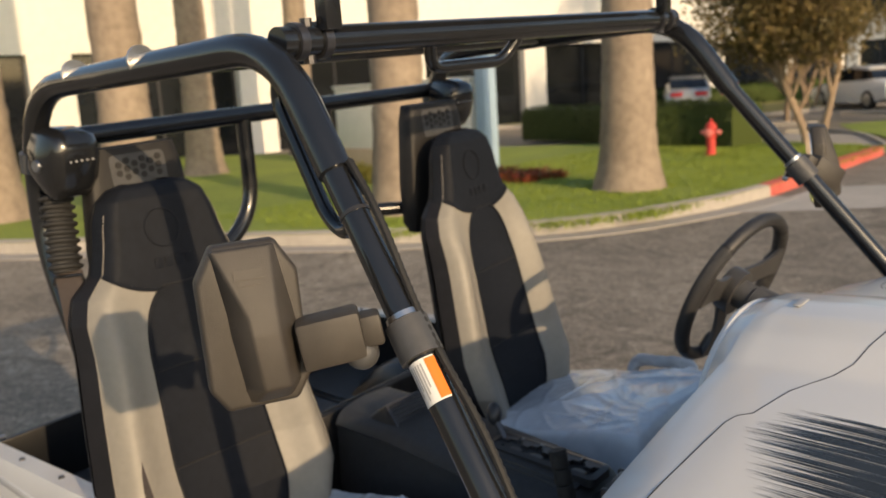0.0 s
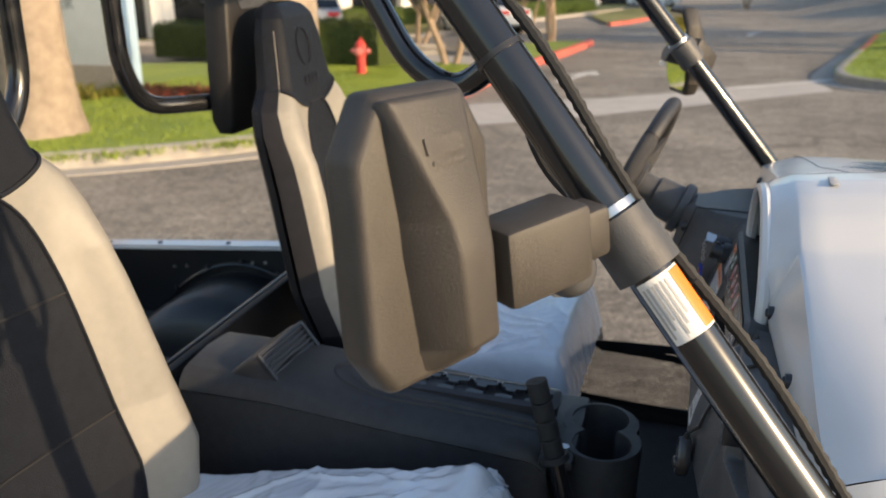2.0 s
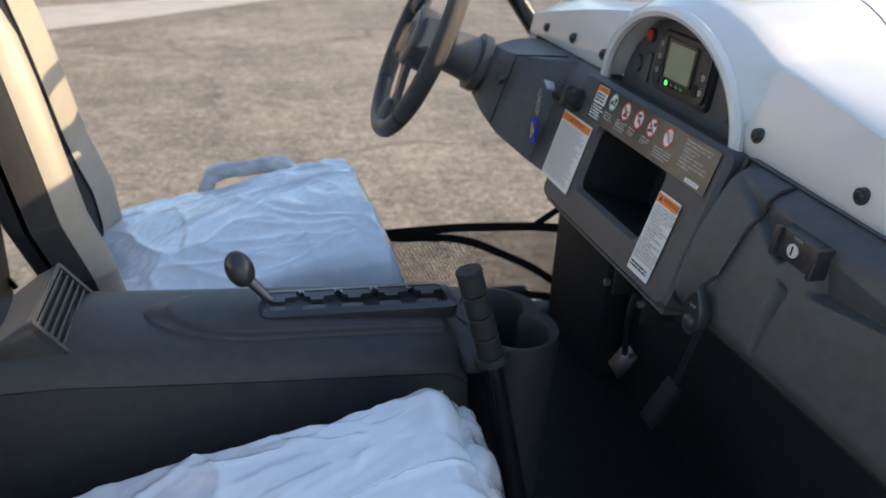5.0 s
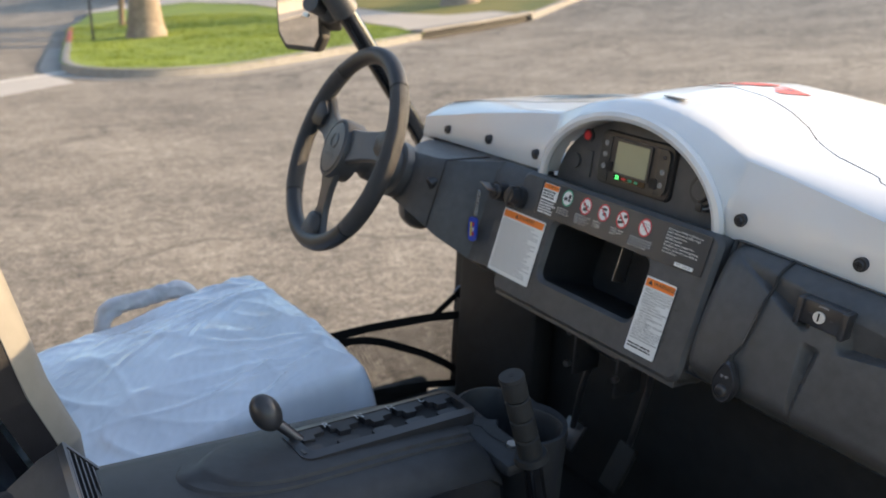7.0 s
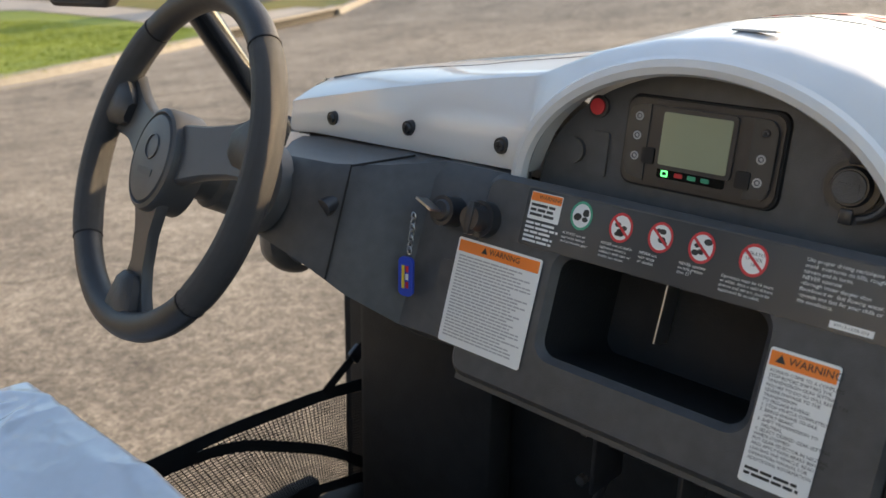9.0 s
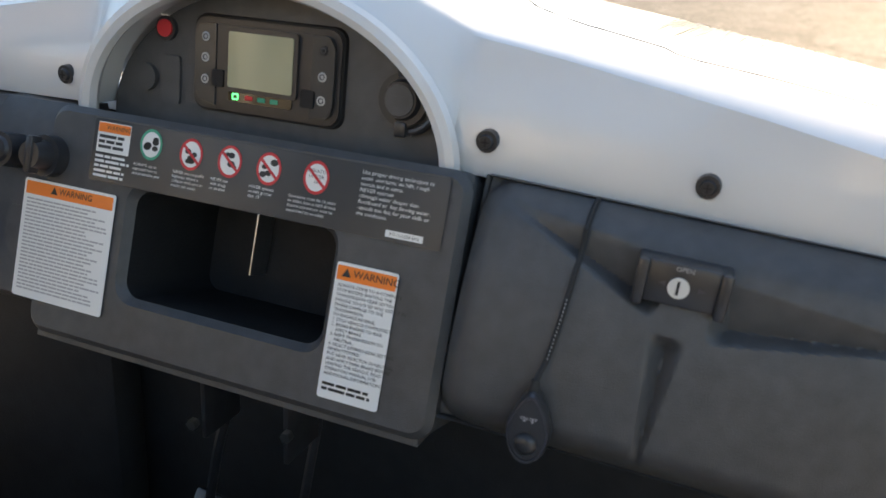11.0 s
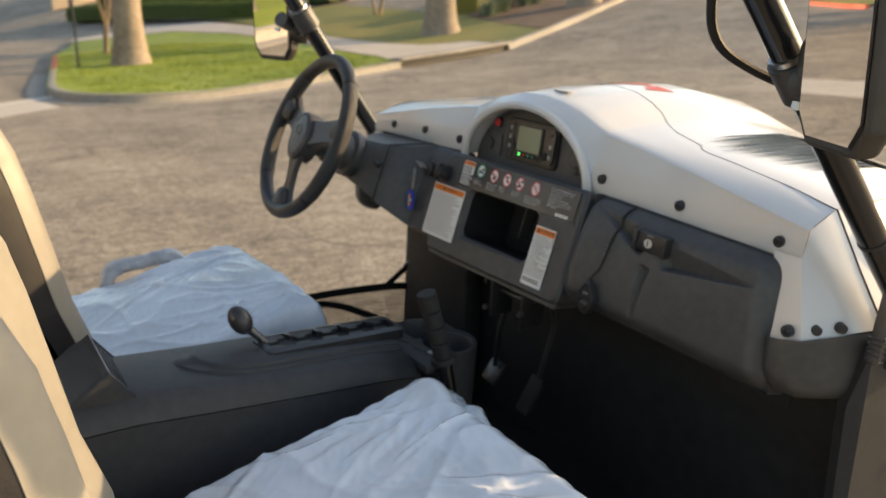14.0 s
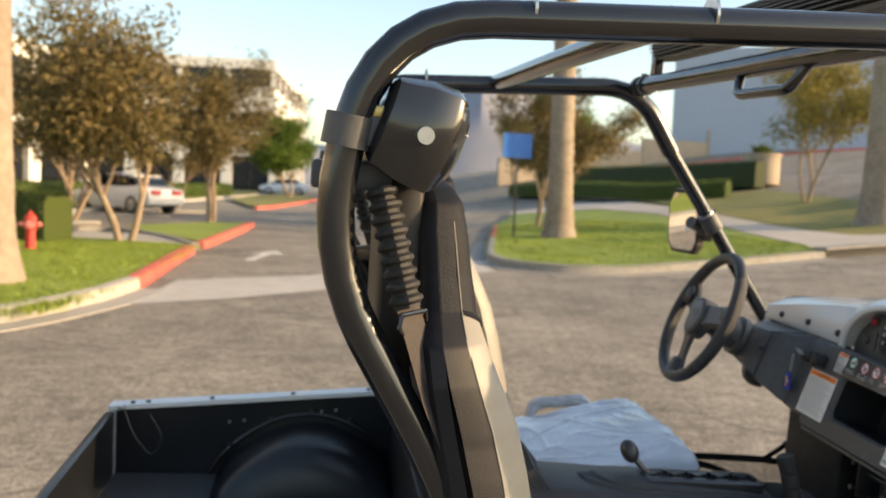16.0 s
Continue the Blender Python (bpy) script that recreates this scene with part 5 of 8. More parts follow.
for s in (-1, 1):
    # end strip beside the glove box and the outer facet
    bm = bmesh.new()
    A = [Vector((0.018, 0.556 * s, 1.060)), Vector((0.020, 0.600 * s, 1.058)), Vector((-0.008, 0.640 * s, 0.940)), Vector((-0.012, 0.592 * s, 0.934))]
    B = [Vector((0.032, 0.600 * s, 1.100)), Vector((0.056, 0.674 * s, 0.960))]
    C = [Vector((0.085, 0.602 * s, 1.124)), Vector((0.115, 0.690 * s, 0.962))]
    D = [Vector((0.26, 0.600 * s, 1.126)), Vector((0.28, 0.715 * s, 0.965))]
    E = [Vector((0.58, 0.594 * s, 1.087)), Vector((0.58, 0.72 * s, 0.98))]
    F = [Vector((0.95, 0.528 * s, 0.925)), Vector((0.95, 0.68 * s, 0.88))]
    G = [Vector((1.10, 0.44 * s, 0.70)), Vector((1.10, 0.60 * s, 0.70))]
    f = lambda *q: bm.faces.new([bm.verts.new(p) for p in q])
    f(A[0], A[1], A[2], A[3])
    f(A[1], B[0], B[1], A[2])
    for a, b in zip((B, C, D, E, F), (C, D, E, F, G)):
        f(a[0], b[0], b[1], a[1])
    bmesh.ops.remove_doubles(bm, verts=bm.verts, dist=1e-4)
    part("side_facet", bm, M_WHITE, hood)
    # fender over the front wheel
    bm = bmesh.new()
    rings = []
    for a in range(0, 136, 9):
        cx, cz = 0.66 + 0.40 * math.cos(radians(a)), 0.52 + 0.44 * math.sin(radians(a))
        rings.append([Vector((cx, 0.55 * s, cz)), Vector((cx, 0.74 * s, cz)), Vector((cx + 0.0, 0.775 * s, cz - 0.03 * math.sin(radians(a)) - 0.01)), Vector((0.66 + 0.365 * math.cos(radians(a)), 0.765 * s, 0.52 + 0.385 * math.sin(radians(a)))), Vector((0.66 + 0.37 * math.cos(radians(a)), 0.55 * s, 0.52 + 0.40 * math.sin(radians(a))))])
    loft(bm, rings)
    part("front_fender", bm, M_WHITE, hood)
    # black end panel under the strip
    bm = bmesh.new()
    rings = []
    for x, y, zt, zb, tuck in ((-0.012, 0.585, 0.940, 0.868, 0.040), (-0.024, 0.598, 0.944, 0.858, 0.050), (-0.023, 0.614, 0.946, 0.850, 0.052), (-0.012, 0.640, 0.950, 0.845, 0.055), (0.018, 0.660, 0.956, 0.845, 0.050), (0.056, 0.683, 0.963, 0.848, 0.040), (0.120, 0.700, 0.960, 0.852, 0.030), (0.20, 0.716, 0.960, 0.856, 0.030)):
        ring = [Vector((x, y * s, zt))]
        for k in range(9):
            a = radians(90.0 * k / 8)
            ring.append(Vector((x + tuck * (1 - math.cos(a)), (y - 0.3 * tuck * (1 - math.cos(a))) * s, zb + 0.045 * (1 - math.sin(a)))))
        rings.append(ring)
    loft(bm, rings, False, False)
    part("end_panel", bm, M_BLACK, dash)
    # side panel below, down to the sill
    bm = bmesh.new()
    P = [(0.052, 0.690, 0.852), (0.066, 0.7055, 0.952), (0.34, 0.722, 0.950), (0.36, 0.722, 0.40), (0.105, 0.705, 0.36), (0.098, 0.692, 0.36)]
    if s > 0:
        P = [(0.195, 0.700, 0.87), (0.205, 0.705, 0.87), (0.34, 0.722, 0.90), (0.36, 0.722, 0.40), (0.205, 0.705, 0.37), (0.195, 0.700, 0.37)]
    vv = [bm.verts.new((x, y * s, z)) for x, y, z in P]
    vw = [bm.verts.new((x + 0.012, (y - 0.02) * s, z)) for x, y, z in P]
    bm.faces.new((vv[0], vv[1], vv[4], vv[5])), bm.faces.new((vv[1], vv[2], vv[3], vv[4]))
    bm.faces.new((vw[0], vw[1], vw[4], vw[5])), bm.faces.new((vw[1], vw[2], vw[3], vw[4]))
    for i in range(6):
        j = (i + 1) % 6
        bm.faces.new((vv[i], vv[j], vw[j], vw[i]))
    leg = part("leg_panel", bm, M_CONS, utv)
    if s < 0:
        bm = bmesh.new()
        cyl(bm, (0.110, -0.704, 0.915), (0.1095, -0.714, 0.915), 0.0095, 0.0080, 16)
        part("panel_screw", bm, M_BLACK_S, leg)
# rim round the instrument arch
bm = bmesh.new()
tube(bm, [(-0.008, -0.002 + 0.184 * math.cos(radians(a)), 1.068 + 0.133 * math.sin(radians(a))) for a in range(0, 181, 5)], 0.009, 8)
part("arch_rim", bm, M_WHITE, hood)
# screws along the edge
SCREWS = [(-0.002 + bow(y), y, z) for y, z in ((0.508, 1.088), (0.360, 1.097), (0.213, 1.100), (-0.213, 1.098), (-0.380, 1.087), (-0.560, 1.073))] + [(-0.013, -0.616, 0.957)]
for x, y, z in SCREWS:
    sc = group("panel_screw", hood)
    bm = bmesh.new()
    cyl(bm, (x + 0.006, y, z), (x - 0.002, y, z), 0.0095, 0.0088, 16)
    part("washer", bm, M_BLACK_S, sc)
    bm = bmesh.new()
    cyl(bm, (x - 0.002, y, z), (x - 0.005, y, z), 0.0062, 0.0050, 16)
    part("head", bm, M_BLACK_S, sc)
    bm = bmesh.new()
    box(bm, x - 0.0054, x - 0.0048, y - 0.0032, y + 0.0032, z - 0.0006, z + 0.0006)
    box(bm, x - 0.0054, x - 0.0048, y - 0.0006, y + 0.0006, z - 0.0032, z + 0.0032)
    part("cross_slot", bm, M_DARK, sc)
for s in (-1, 1):
    for x, y, z in ((0.018, 0.640, 0.962), (0.045, 0.662, 0.968)):
        bm = bmesh.new()
        n = Vector((-0.5, 0.8 * s, 0.1)).normalized()
        p = Vector((x, y * s, z))
        cyl(bm, p, p + n * 0.010, 0.009, 0.007, 14)
        part("panel_screw", bm, M_BLACK_S, hood)
# seam line between cowl and hood
bm = bmesh.new()
sl = [(0.088, -0.604), (0.094, -0.50), (0.100, -0.42), (0.105, -0.350), (0.112, -0.330), (0.128, -0.318), (0.150, -0.245), (0.168, -0.215), (0.205, -0.16), (0.225, -0.08), (0.23, 0.0)]
sl = sl + [(x, -y) for x, y in reversed(sl[:-1])]


def hood_z(x, y):
    xs = [0.030] + HX
    zs = [0.0] + HZ
    kk_ = [1.0] + HK
    return ridge(y / float(np.interp(x, xs, kk_))) + float(np.interp(x, xs, zs)) + 0.006 * max(0.0, 1 - (y / 0.34) ** 2) * min(1, x / 0.3) * (1 if x < 0.8 else 0.4) + swell(x, y)


fine = []
for a, b in zip(sl, sl[1:]):
    for k in range(6):
        fine.append((a[0] + (b[0] - a[0]) * k / 6, a[1] + (b[1] - a[1]) * k / 6))
tube(bm, [(x, y, hood_z(x, y) - 0.0002) for x, y in fine], 0.0009, 6)
part("panel_gap", bm, M_DARK, hood)

for s in (-1, 1):
    bm = bmesh.new()
    tube(bm, [(0.0875, 0.603 * s, 1.124), (0.100, 0.6465 * s, 1.043), (0.116, 0.691 * s, 0.962)], 0.0013, 6)
    part("panel_gap", bm, M_DARK, hood)
    # air vent in the hood's side; near-black sheet paints its shaded opening
    P = [Vector((0.135, 0.622 * s, 1.088)), Vector((0.46, 0.644 * s, 1.056)), Vector((0.50, 0.685 * s, 1.012)), Vector((0.195, 0.668 * s, 1.015))]
    n = (P[1] - P[0]).cross(P[3] - P[0]).normalized()
    n = n if n.y * s > 0 else -n
    bm = bmesh.new()
    bm.faces.new([bm.verts.new(p + n * 0.011) for p in P])
    vent = part("side_vent", bm, M_DARK, hood, "black air vent in a white frame", smooth=False)
    bm = bmesh.new()
    tube(bm, fillet([p + n * 0.009 for p in P] + [P[0] + n * 0.009], 0.02), 0.0095, 8)
    part("vent_frame", bm, M_WHITE, vent)
    for k in range(1, 4):
        bm = bmesh.new()
        a, b = P[0].lerp(P[3], k / 4) + n * 0.013, P[1].lerp(P[2], k / 4) + n * 0.013
        tube(bm, [a.lerp(b, 0.04), a.lerp(b, 0.96)], 0.003, 6)
        part("vent_slat", bm, M_BLACK_S, vent)
# dark brush-stroke decal on each side of the hood
rd = random.Random(17)
for s in (-1, 1):
    g = group("hood_decal", hood, "dark brush-stroke decal on the hood")
    for nm, mt, lift, k0 in (("dark_strokes", M_STRIP, 0.0009, 0), ("grey_strokes", M_DECALG, 0.0014, 1)):
        bm = bmesh.new()
        for k in range(120):
            y = -(0.290 + 0.195 * k / 119)
            if k0 and rd.random() < 0.40:
                continue
            mid = abs(k / 119 - 0.35)
            x0 = 0.125 + 0.10 * mid + 0.05 * abs(noise.noise(Vector((k * 0.13, 0, 7)))) + rd.random() ** 3 * 0.10 + (0.12 + 0.14 * rd.random() if k0 else 0)
            x1 = 0.56 - 0.05 * rd.random()
            if not k0 and rd.random() < 0.12:
                x0 += 0.12
            w = rd.uniform(0.0007, 0.0013) if not k0 else rd.uniform(0.0004, 0.0010)
            n = 14
            lo_ = [bm.verts.new((x0 + (x1 - x0) * i / n, (y - w * min(1, i / 3)) * -s, hood_z(x0 + (x1 - x0) * i / n, y) + lift)) for i in range(n + 1)]
            hi_ = [bm.verts.new((x0 + (x1 - x0) * i / n, (y + w * min(1, i / 3) + 0.0001) * -s, hood_z(x0 + (x1 - x0) * i / n, y) + lift)) for i in range(n + 1)]
            for i in range(n):
                bm.faces.new((lo_[i], lo_[i + 1], hi_[i + 1], hi_[i]))
        tagged(part(nm, bm, mt, g, smooth=False), kind="stuff")
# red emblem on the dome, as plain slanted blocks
g = group("hood_emblem", hood, "red-orange block emblem")
for k, pts in enumerate((((0, 0), (0.05, 0), (0.05, 0.016), (0.018, 0.016), (0.018, 0.028), (0.040, 0.028), (0.040, 0.042), (0.018, 0.042), (0.018, 0.062), (0, 0.062)), ((0.058, 0.004), (0.066, 0), (0.098, 0), (0.104, 0.006), (0.104, 0.056), (0.098, 0.062), (0.066, 0.062), (0.058, 0.056)), ((0.112, 0), (0.132, 0), (0.140, 0.020), (0.150, 0), (0.170, 0), (0.152, 0.031), (0.168, 0.062), (0.150, 0.062), (0.141, 0.044), (0.131, 0.062), (0.112, 0.062), (0.129, 0.031)))):
    bm = bmesh.new()
    n = len(pts)
    ps = [(0.335 - q * 1.0, -0.075 + p + 0.25 * q) for p, q in pts]
    lo_ = [bm.verts.new((x, y, hood_z(x, y) + 0.0012)) for x, y in ps]
    bm.faces.new(lo_)
    part("emblem_block", bm, M_REDO, g, smooth=False)
bm = bmesh.new()
box(bm, 0.075, 0.087, -0.03, 0.012, hood_z(0.08, 0) + 0.0002, hood_z(0.08, 0) + 0.0022, 0.0008)
part("small_badge", bm, M_GREYP, hood)

# corrugated cable tied along the passenger's front pillar, and a hood clip at its foot
A, B = Vector((-0.3079, -0.6174, 1.5186)), Vector((0.105, -0.7150, 1.0097))
side = Vector((0.75, 0.32, 0.61)).normalized()
bm = bmesh.new()
n = 120
tube(bm, [A.lerp(B, k / n) + side * (0.0265 + 0.004 * math.sin(k * 0.11)) for k in range(n + 1)], [0.0058 if k % 2 else 0.0046 for k in range(n + 1)], 8)
part("pillar_cable", bm, M_RUBBER, utv)
bm = bmesh.new()
tube(bm, fillet([A + side * 0.026, Vector((-0.27, -0.60, 1.47)), Vector((-0.235, -0.585, 1.36)), Vector((-0.17, -0.61, 1.325)), Vector((-0.10, -0.655, 1.30))], 0.04), 0.006, 8)
part("loose_cable", bm, M_RUBBER, utv)
for k in (0.1, 0.36, 0.8):
    bm = bmesh.new()
    p = A.lerp(B, k)
    d = (B - A).normalized()
    cyl(bm, p - d * 0.0025, p + d * 0.0025, PR + 0.0014, seg=18)
    part("cable_tie", bm, M_BLACK_S, utv)
clip = group("hood_clip", hood, "grey ribbed hood clip")
bm = bmesh.new()
box(bm, -0.006, 0.006, -0.010, 0.010, -0.062, 0.062, 0.004, m=pose(0.062, -0.712, 0.990, 0, 8, 0))
part("strap", bm, M_STEEL_D, clip)
for k in range(5):
    bm = bmesh.new()
    box(bm, -0.008, 0.008, -0.011, 0.011, -0.0015, 0.0015, 0.0008, m=pose(0.056, -0.712, 0.934 + 0.008 * k, 0, 8, 0))
    part("rib", bm, M_BLACK_S, clip)
bm = bmesh.new()
cyl(bm, (0.064, -0.720, 0.97), (0.064, -0.732, 0.97), 0.008, seg=6)
part("bolt", bm, M_STEEL, clip)

# -- steering wheel and column --
sw = group("steering_wheel", utv, "black three-spoke steering wheel with oval hub cover")
HUB = Vector((-0.238, 0.472, 1.079))
WX, WY = Vector((-0.10, -0.995, 0)), Vector((0.40, 0, 0.9165))
SW = basis(tuple(HUB), WX, WY)        # z towards the driver
WR = 0.179


def rimpt(a, r=WR):
    return SW @ Vector((r * math.cos(a), r * math.sin(a), 0))


bm = bmesh.new()
tube(bm, [rimpt(2 * math.pi * k / 72) for k in range(72)], 0.0158, 14, close=True)
part("rim", bm, M_LEATHER, sw)
for a0, a1 in ((-42, 48), (132, 222)):
    bm = bmesh.new()
    n = 18
    tube(bm, [rimpt(radians(a0 + (a1 - a0) * k / n)) for k in range(n + 1)], [0.0170 if 0 < k < n else 0.0158 for k in range(n + 1)], 14)
    part("perforated_grip", bm, M_PERF, sw)
    for a in (a0, a1):
        bm = bmesh.new()
        cyl(bm, rimpt(radians(a - 0.25)), rimpt(radians(a + 0.25)), 0.0168, seg=14)
        part("grip_seam", bm, M_DARK, sw)
for a in (15, 165, 270):
    bm = bmesh.new()
    c, s_ = math.cos(radians(a)), math.sin(radians(a))
    low = a == 270
    rings = []
    for r, w, h, th in ((0.018, 0.034, 0.016, 0.008), (0.050, 0.030, 0.014, 0.008), (0.080, 0.020 if low else 0.027, 0.009, 0.008), (0.115, 0.018 if low else 0.027, 0.003, 0.008), (0.140, 0.026 if low else 0.031, 0.0, 0.008), (WR - 0.010, 0.046 if low else 0.038, -0.002, 0.009)):
        rings.append([SW @ Vector((r * c - q * s_, r * s_ + q * c, h - 0.008 + t)) for q, t in ((-w, -th), (-w, -0.001), (-w + 0.003, th * 0.4), (w - 0.003, th * 0.4), (w, -0.001), (w, -th))])
    loft(bm, rings)
    spoke = part("spoke", bm, M_SATIN, sw)
    # padded tongue of the rim's cover that laps over the end of the spoke
    bm = bmesh.new()
    rings = []
    for r, w, h in ((WR - 0.052, 0.012, 0.006), (WR - 0.044, 0.019, 0.010), (WR - 0.020, 0.027, 0.011), (WR - 0.002, 0.036, 0.010)):
        rings.append([SW @ Vector((r * c - q * s_, r * s_ + q * c, t)) for q, t in ((-w, -0.010), (-w, h * 0.4), (-w * 0.6, h), (w * 0.6, h), (w, h * 0.4), (w, -0.010))])
    loft(bm, rings)
    part("rim_tongue", bm, M_LEATHER, spoke)
bm = bmesh.new()
rings = [[SW @ Vector((w * math.cos(t), h * math.sin(t) - 0.004, z)) for t in (2 * math.pi * k / 32 for k in range(32))] for w, h, z in ((0.047, 0.056, -0.02), (0.047, 0.056, 0.012), (0.045, 0.054, 0.017), (0.041, 0.050, 0.019), (0.039, 0.048, 0.0165), (0.037, 0.046, 0.0195), (0.030, 0.038, 0.0205))]
loft(bm, rings)
part("hub_cover", bm, M_SATIN, sw)
bm = bmesh.new()
tube(bm, [SW @ Vector((0.013 * math.cos(t), 0.008 + 0.013 * math.sin(t), 0.0208)) for t in (2 * math.pi * k / 20 for k in range(20))], 0.0012, 6, close=True)
part("hub_emblem", bm, M_BLACK_S, sw)
bm = bmesh.new()
box(bm, -0.016, 0.016, -0.022, -0.015, 0.019, 0.0212, m=SW)
part("hub_mark", bm, M_BLACK_S, sw)
bm = bmesh.new()
tube(bm, [SW @ Vector((0, 0, -0.015)), SW @ Vector((0, 0, -0.05)), SW @ Vector((0, 0, -0.055)), SW @ Vector((0, 0, -0.16))], [0.034, 0.034, 0.040, 0.046], 20)
part("column_shroud", bm, M_BLACK, sw)
bm = bmesh.new()
tube(bm, [SW @ Vector((0, 0, -0.105)), SW @ Vector((0, 0, -0.108)), SW @ Vector((0, 0, -0.124)), SW @ Vector((0, 0, -0.127))], [0.046, 0.054, 0.054, 0.048], 24)
part("column_collar", bm, M_BLACK, sw)

# -- labels on the dash --
labels = group("dash_labels", dash)


def text(body, size, m, material, parent, name="lettering", align="LEFT", shear=0.0):
    cu = bpy.data.curves.new(name, "FONT")
    cu.body, cu.size, cu.align_x, cu.align_y, cu.shear, cu.space_line = body, size, align, "TOP", shear, 1.05
    cu.resolution_u = 2
    tmp = bpy.data.objects.new(name, cu)
    me = bpy.data.meshes.new_from_object(tmp)
    bpy.data.objects.remove(tmp)
    me.transform(m)
    me.materials.clear()
    me.materials.append(material)
    ob = new(name, me)
    ob.parent = parent
    return ob


def bars(x0, x1, y, n, pitch, h, m, material, parent, rag=0.25, seed=1):
    rnd = random.Random(seed)
    bm = bmesh.new()
    for k in range(n):
        e = x1 - (x1 - x0) * rag * rnd.random()
        x = x0
        while x < e - h:
            w = min(e - x, h * (2 + 5 * rnd.random()))
            box(bm, x, x + w, y - k * pitch - h, y - k * pitch, 0, 0.00015, m=m)
            x += w + h * 0.6
    part("fine_print", bm, material, parent, smooth=False)


def sticker(name, w, h, m, parent, label, head=None, film=M_LABEL):
    g = group(name, parent, label)
    bm = bmesh.new()
    prism(bm, rrect(w, h, 0.0025, 3, w / 2, -h / 2), m, 0.0006)
    part("film", bm, film, g)
    if head:
        bm = bmesh.new()
        prism(bm, rrect(w * 0.955, head, 0.001, 2, w / 2, -head / 2 - 0.0025), m @ pose(0, 0, 0.0006), 0.0003)
        part("header_band", bm, M_ORANGE, g)
    return g


def warn(m, cx, y, s, g):
    bm = bmesh.new()
    prism(bm, [(cx - s * 3.4, y - s), (cx - s * 2.2, y - s), (cx - s * 2.8, y)], m @ pose(0, 0, 0.0011), 0.0002)
    part("warning_triangle", bm, M_BPRINT, g)
    text("WARNING", s * 1.25, m @ pose(cx - s * 1.9, y + s * 0.12, 0.0012), M_BPRINT, g)


# right-hand warning label
LRM = FD @ pose(0.113, -0.078, 0.0015)
g = sticker("warning_label", 0.055, 0.112, LRM, labels, "white and orange warning label", 0.012)
warn(LRM, 0.029, -0.0045, 0.0068, g)
text("ALWAYS COME TO A COMPLETE\nSTOP BEFORE SHIFTING THE\nTRANSMISSION GEAR SETTING.\nFAILURE TO DO SO WILL RESULT IN\nSEVERE DAMAGE TO THE\nTRANSMISSION.\nTO ENGAGE REVERSE:\n1. STOP VEHICLE COMPLETELY.\n2. BRING ENGINE TO IDLE.\n    APPLY BRAKE.\n3. SHIFT TRANSMISSION TO\n    NEUTRAL.\n4. SELECT DESIRED GEAR SETTING\nWHEN STOPPED:\nPUT GEAR SELECTOR IN NEUTRAL\nAND APPLY PARK BRAKE BEFORE\nLEAVING THE VEHICLE. READ\nOPERATORS MANUAL FOR\nADDITIONAL INFORMATION.", 0.00385, LRM @ pose(0.0035, -0.0165, 0.0009), M_BPRINT, g)
bars(0.0035, 0.048, -0.0985, 2, 0.0042, 0.0024, LRM @ pose(0, 0, 0.0008), M_BPRINT, g, seed=3)
# left-hand warning label, print too fine to read
LLM = FD @ pose(-0.224, -0.064, 0.0015)
g = sticker("warning_label", 0.108, 0.112, LLM, labels, "white and orange warning label", 0.012)
warn(LLM, 0.055, -0.0045, 0.0065, g)
bars(0.005, 0.103, -0.018, 26, 0.0034, 0.0016, LLM @ pose(0, 0, 0.0008), M_GREYP, g, seed=5)
# long dark strip with signs
STM = FD @ pose(-0.150, 0.002, 0.0015) @ Matrix.Diagonal((1.08, 1.04, 1, 1))
g = sticker("instruction_strip", 0.322, 0.054, STM, labels, "dark strip of safety signs", None, M_STRIP)
bm = bmesh.new()
prism(bm, rrect(0.034, 0.026, 0.001, 2, 0.021, -0.0155), STM @ pose(0, 0, 0.0006), 0.0003)
part("white_field", bm, M_LABEL, g)
bm = bmesh.new()
prism(bm, rrect(0.033, 0.008, 0.0005, 2, 0.021, -0.0072), STM @ pose(0, 0, 0.0009), 0.0003)
part("header_band", bm, M_ORANGE, g)
bars(0.006, 0.036, -0.0135, 3, 0.0045, 0.0026, STM @ pose(0, 0, 0.0009), M_BPRINT, g, seed=8)
bars(0.004, 0.040, -0.031, 5, 0.0042, 0.0022, STM @ pose(0, 0, 0.0006), M_WPRINT, g, seed=9)
CAPS = {0.060: "ALWAYS use an\napproved helmet\nand protective gear", 0.100: "NEVER use on public\nhighways where a\ncollision with cars or\ntrucks can occur.", 0.137: "NEVER use\nwith drugs\nor alcohol", 0.173: "NEVER operate\non hills greater\nthan 15\u00b0", 0.215: "Operators must be 16 years\nor older, have a valid drivers\nlicence and minors must be\nsupervised by an adult."}
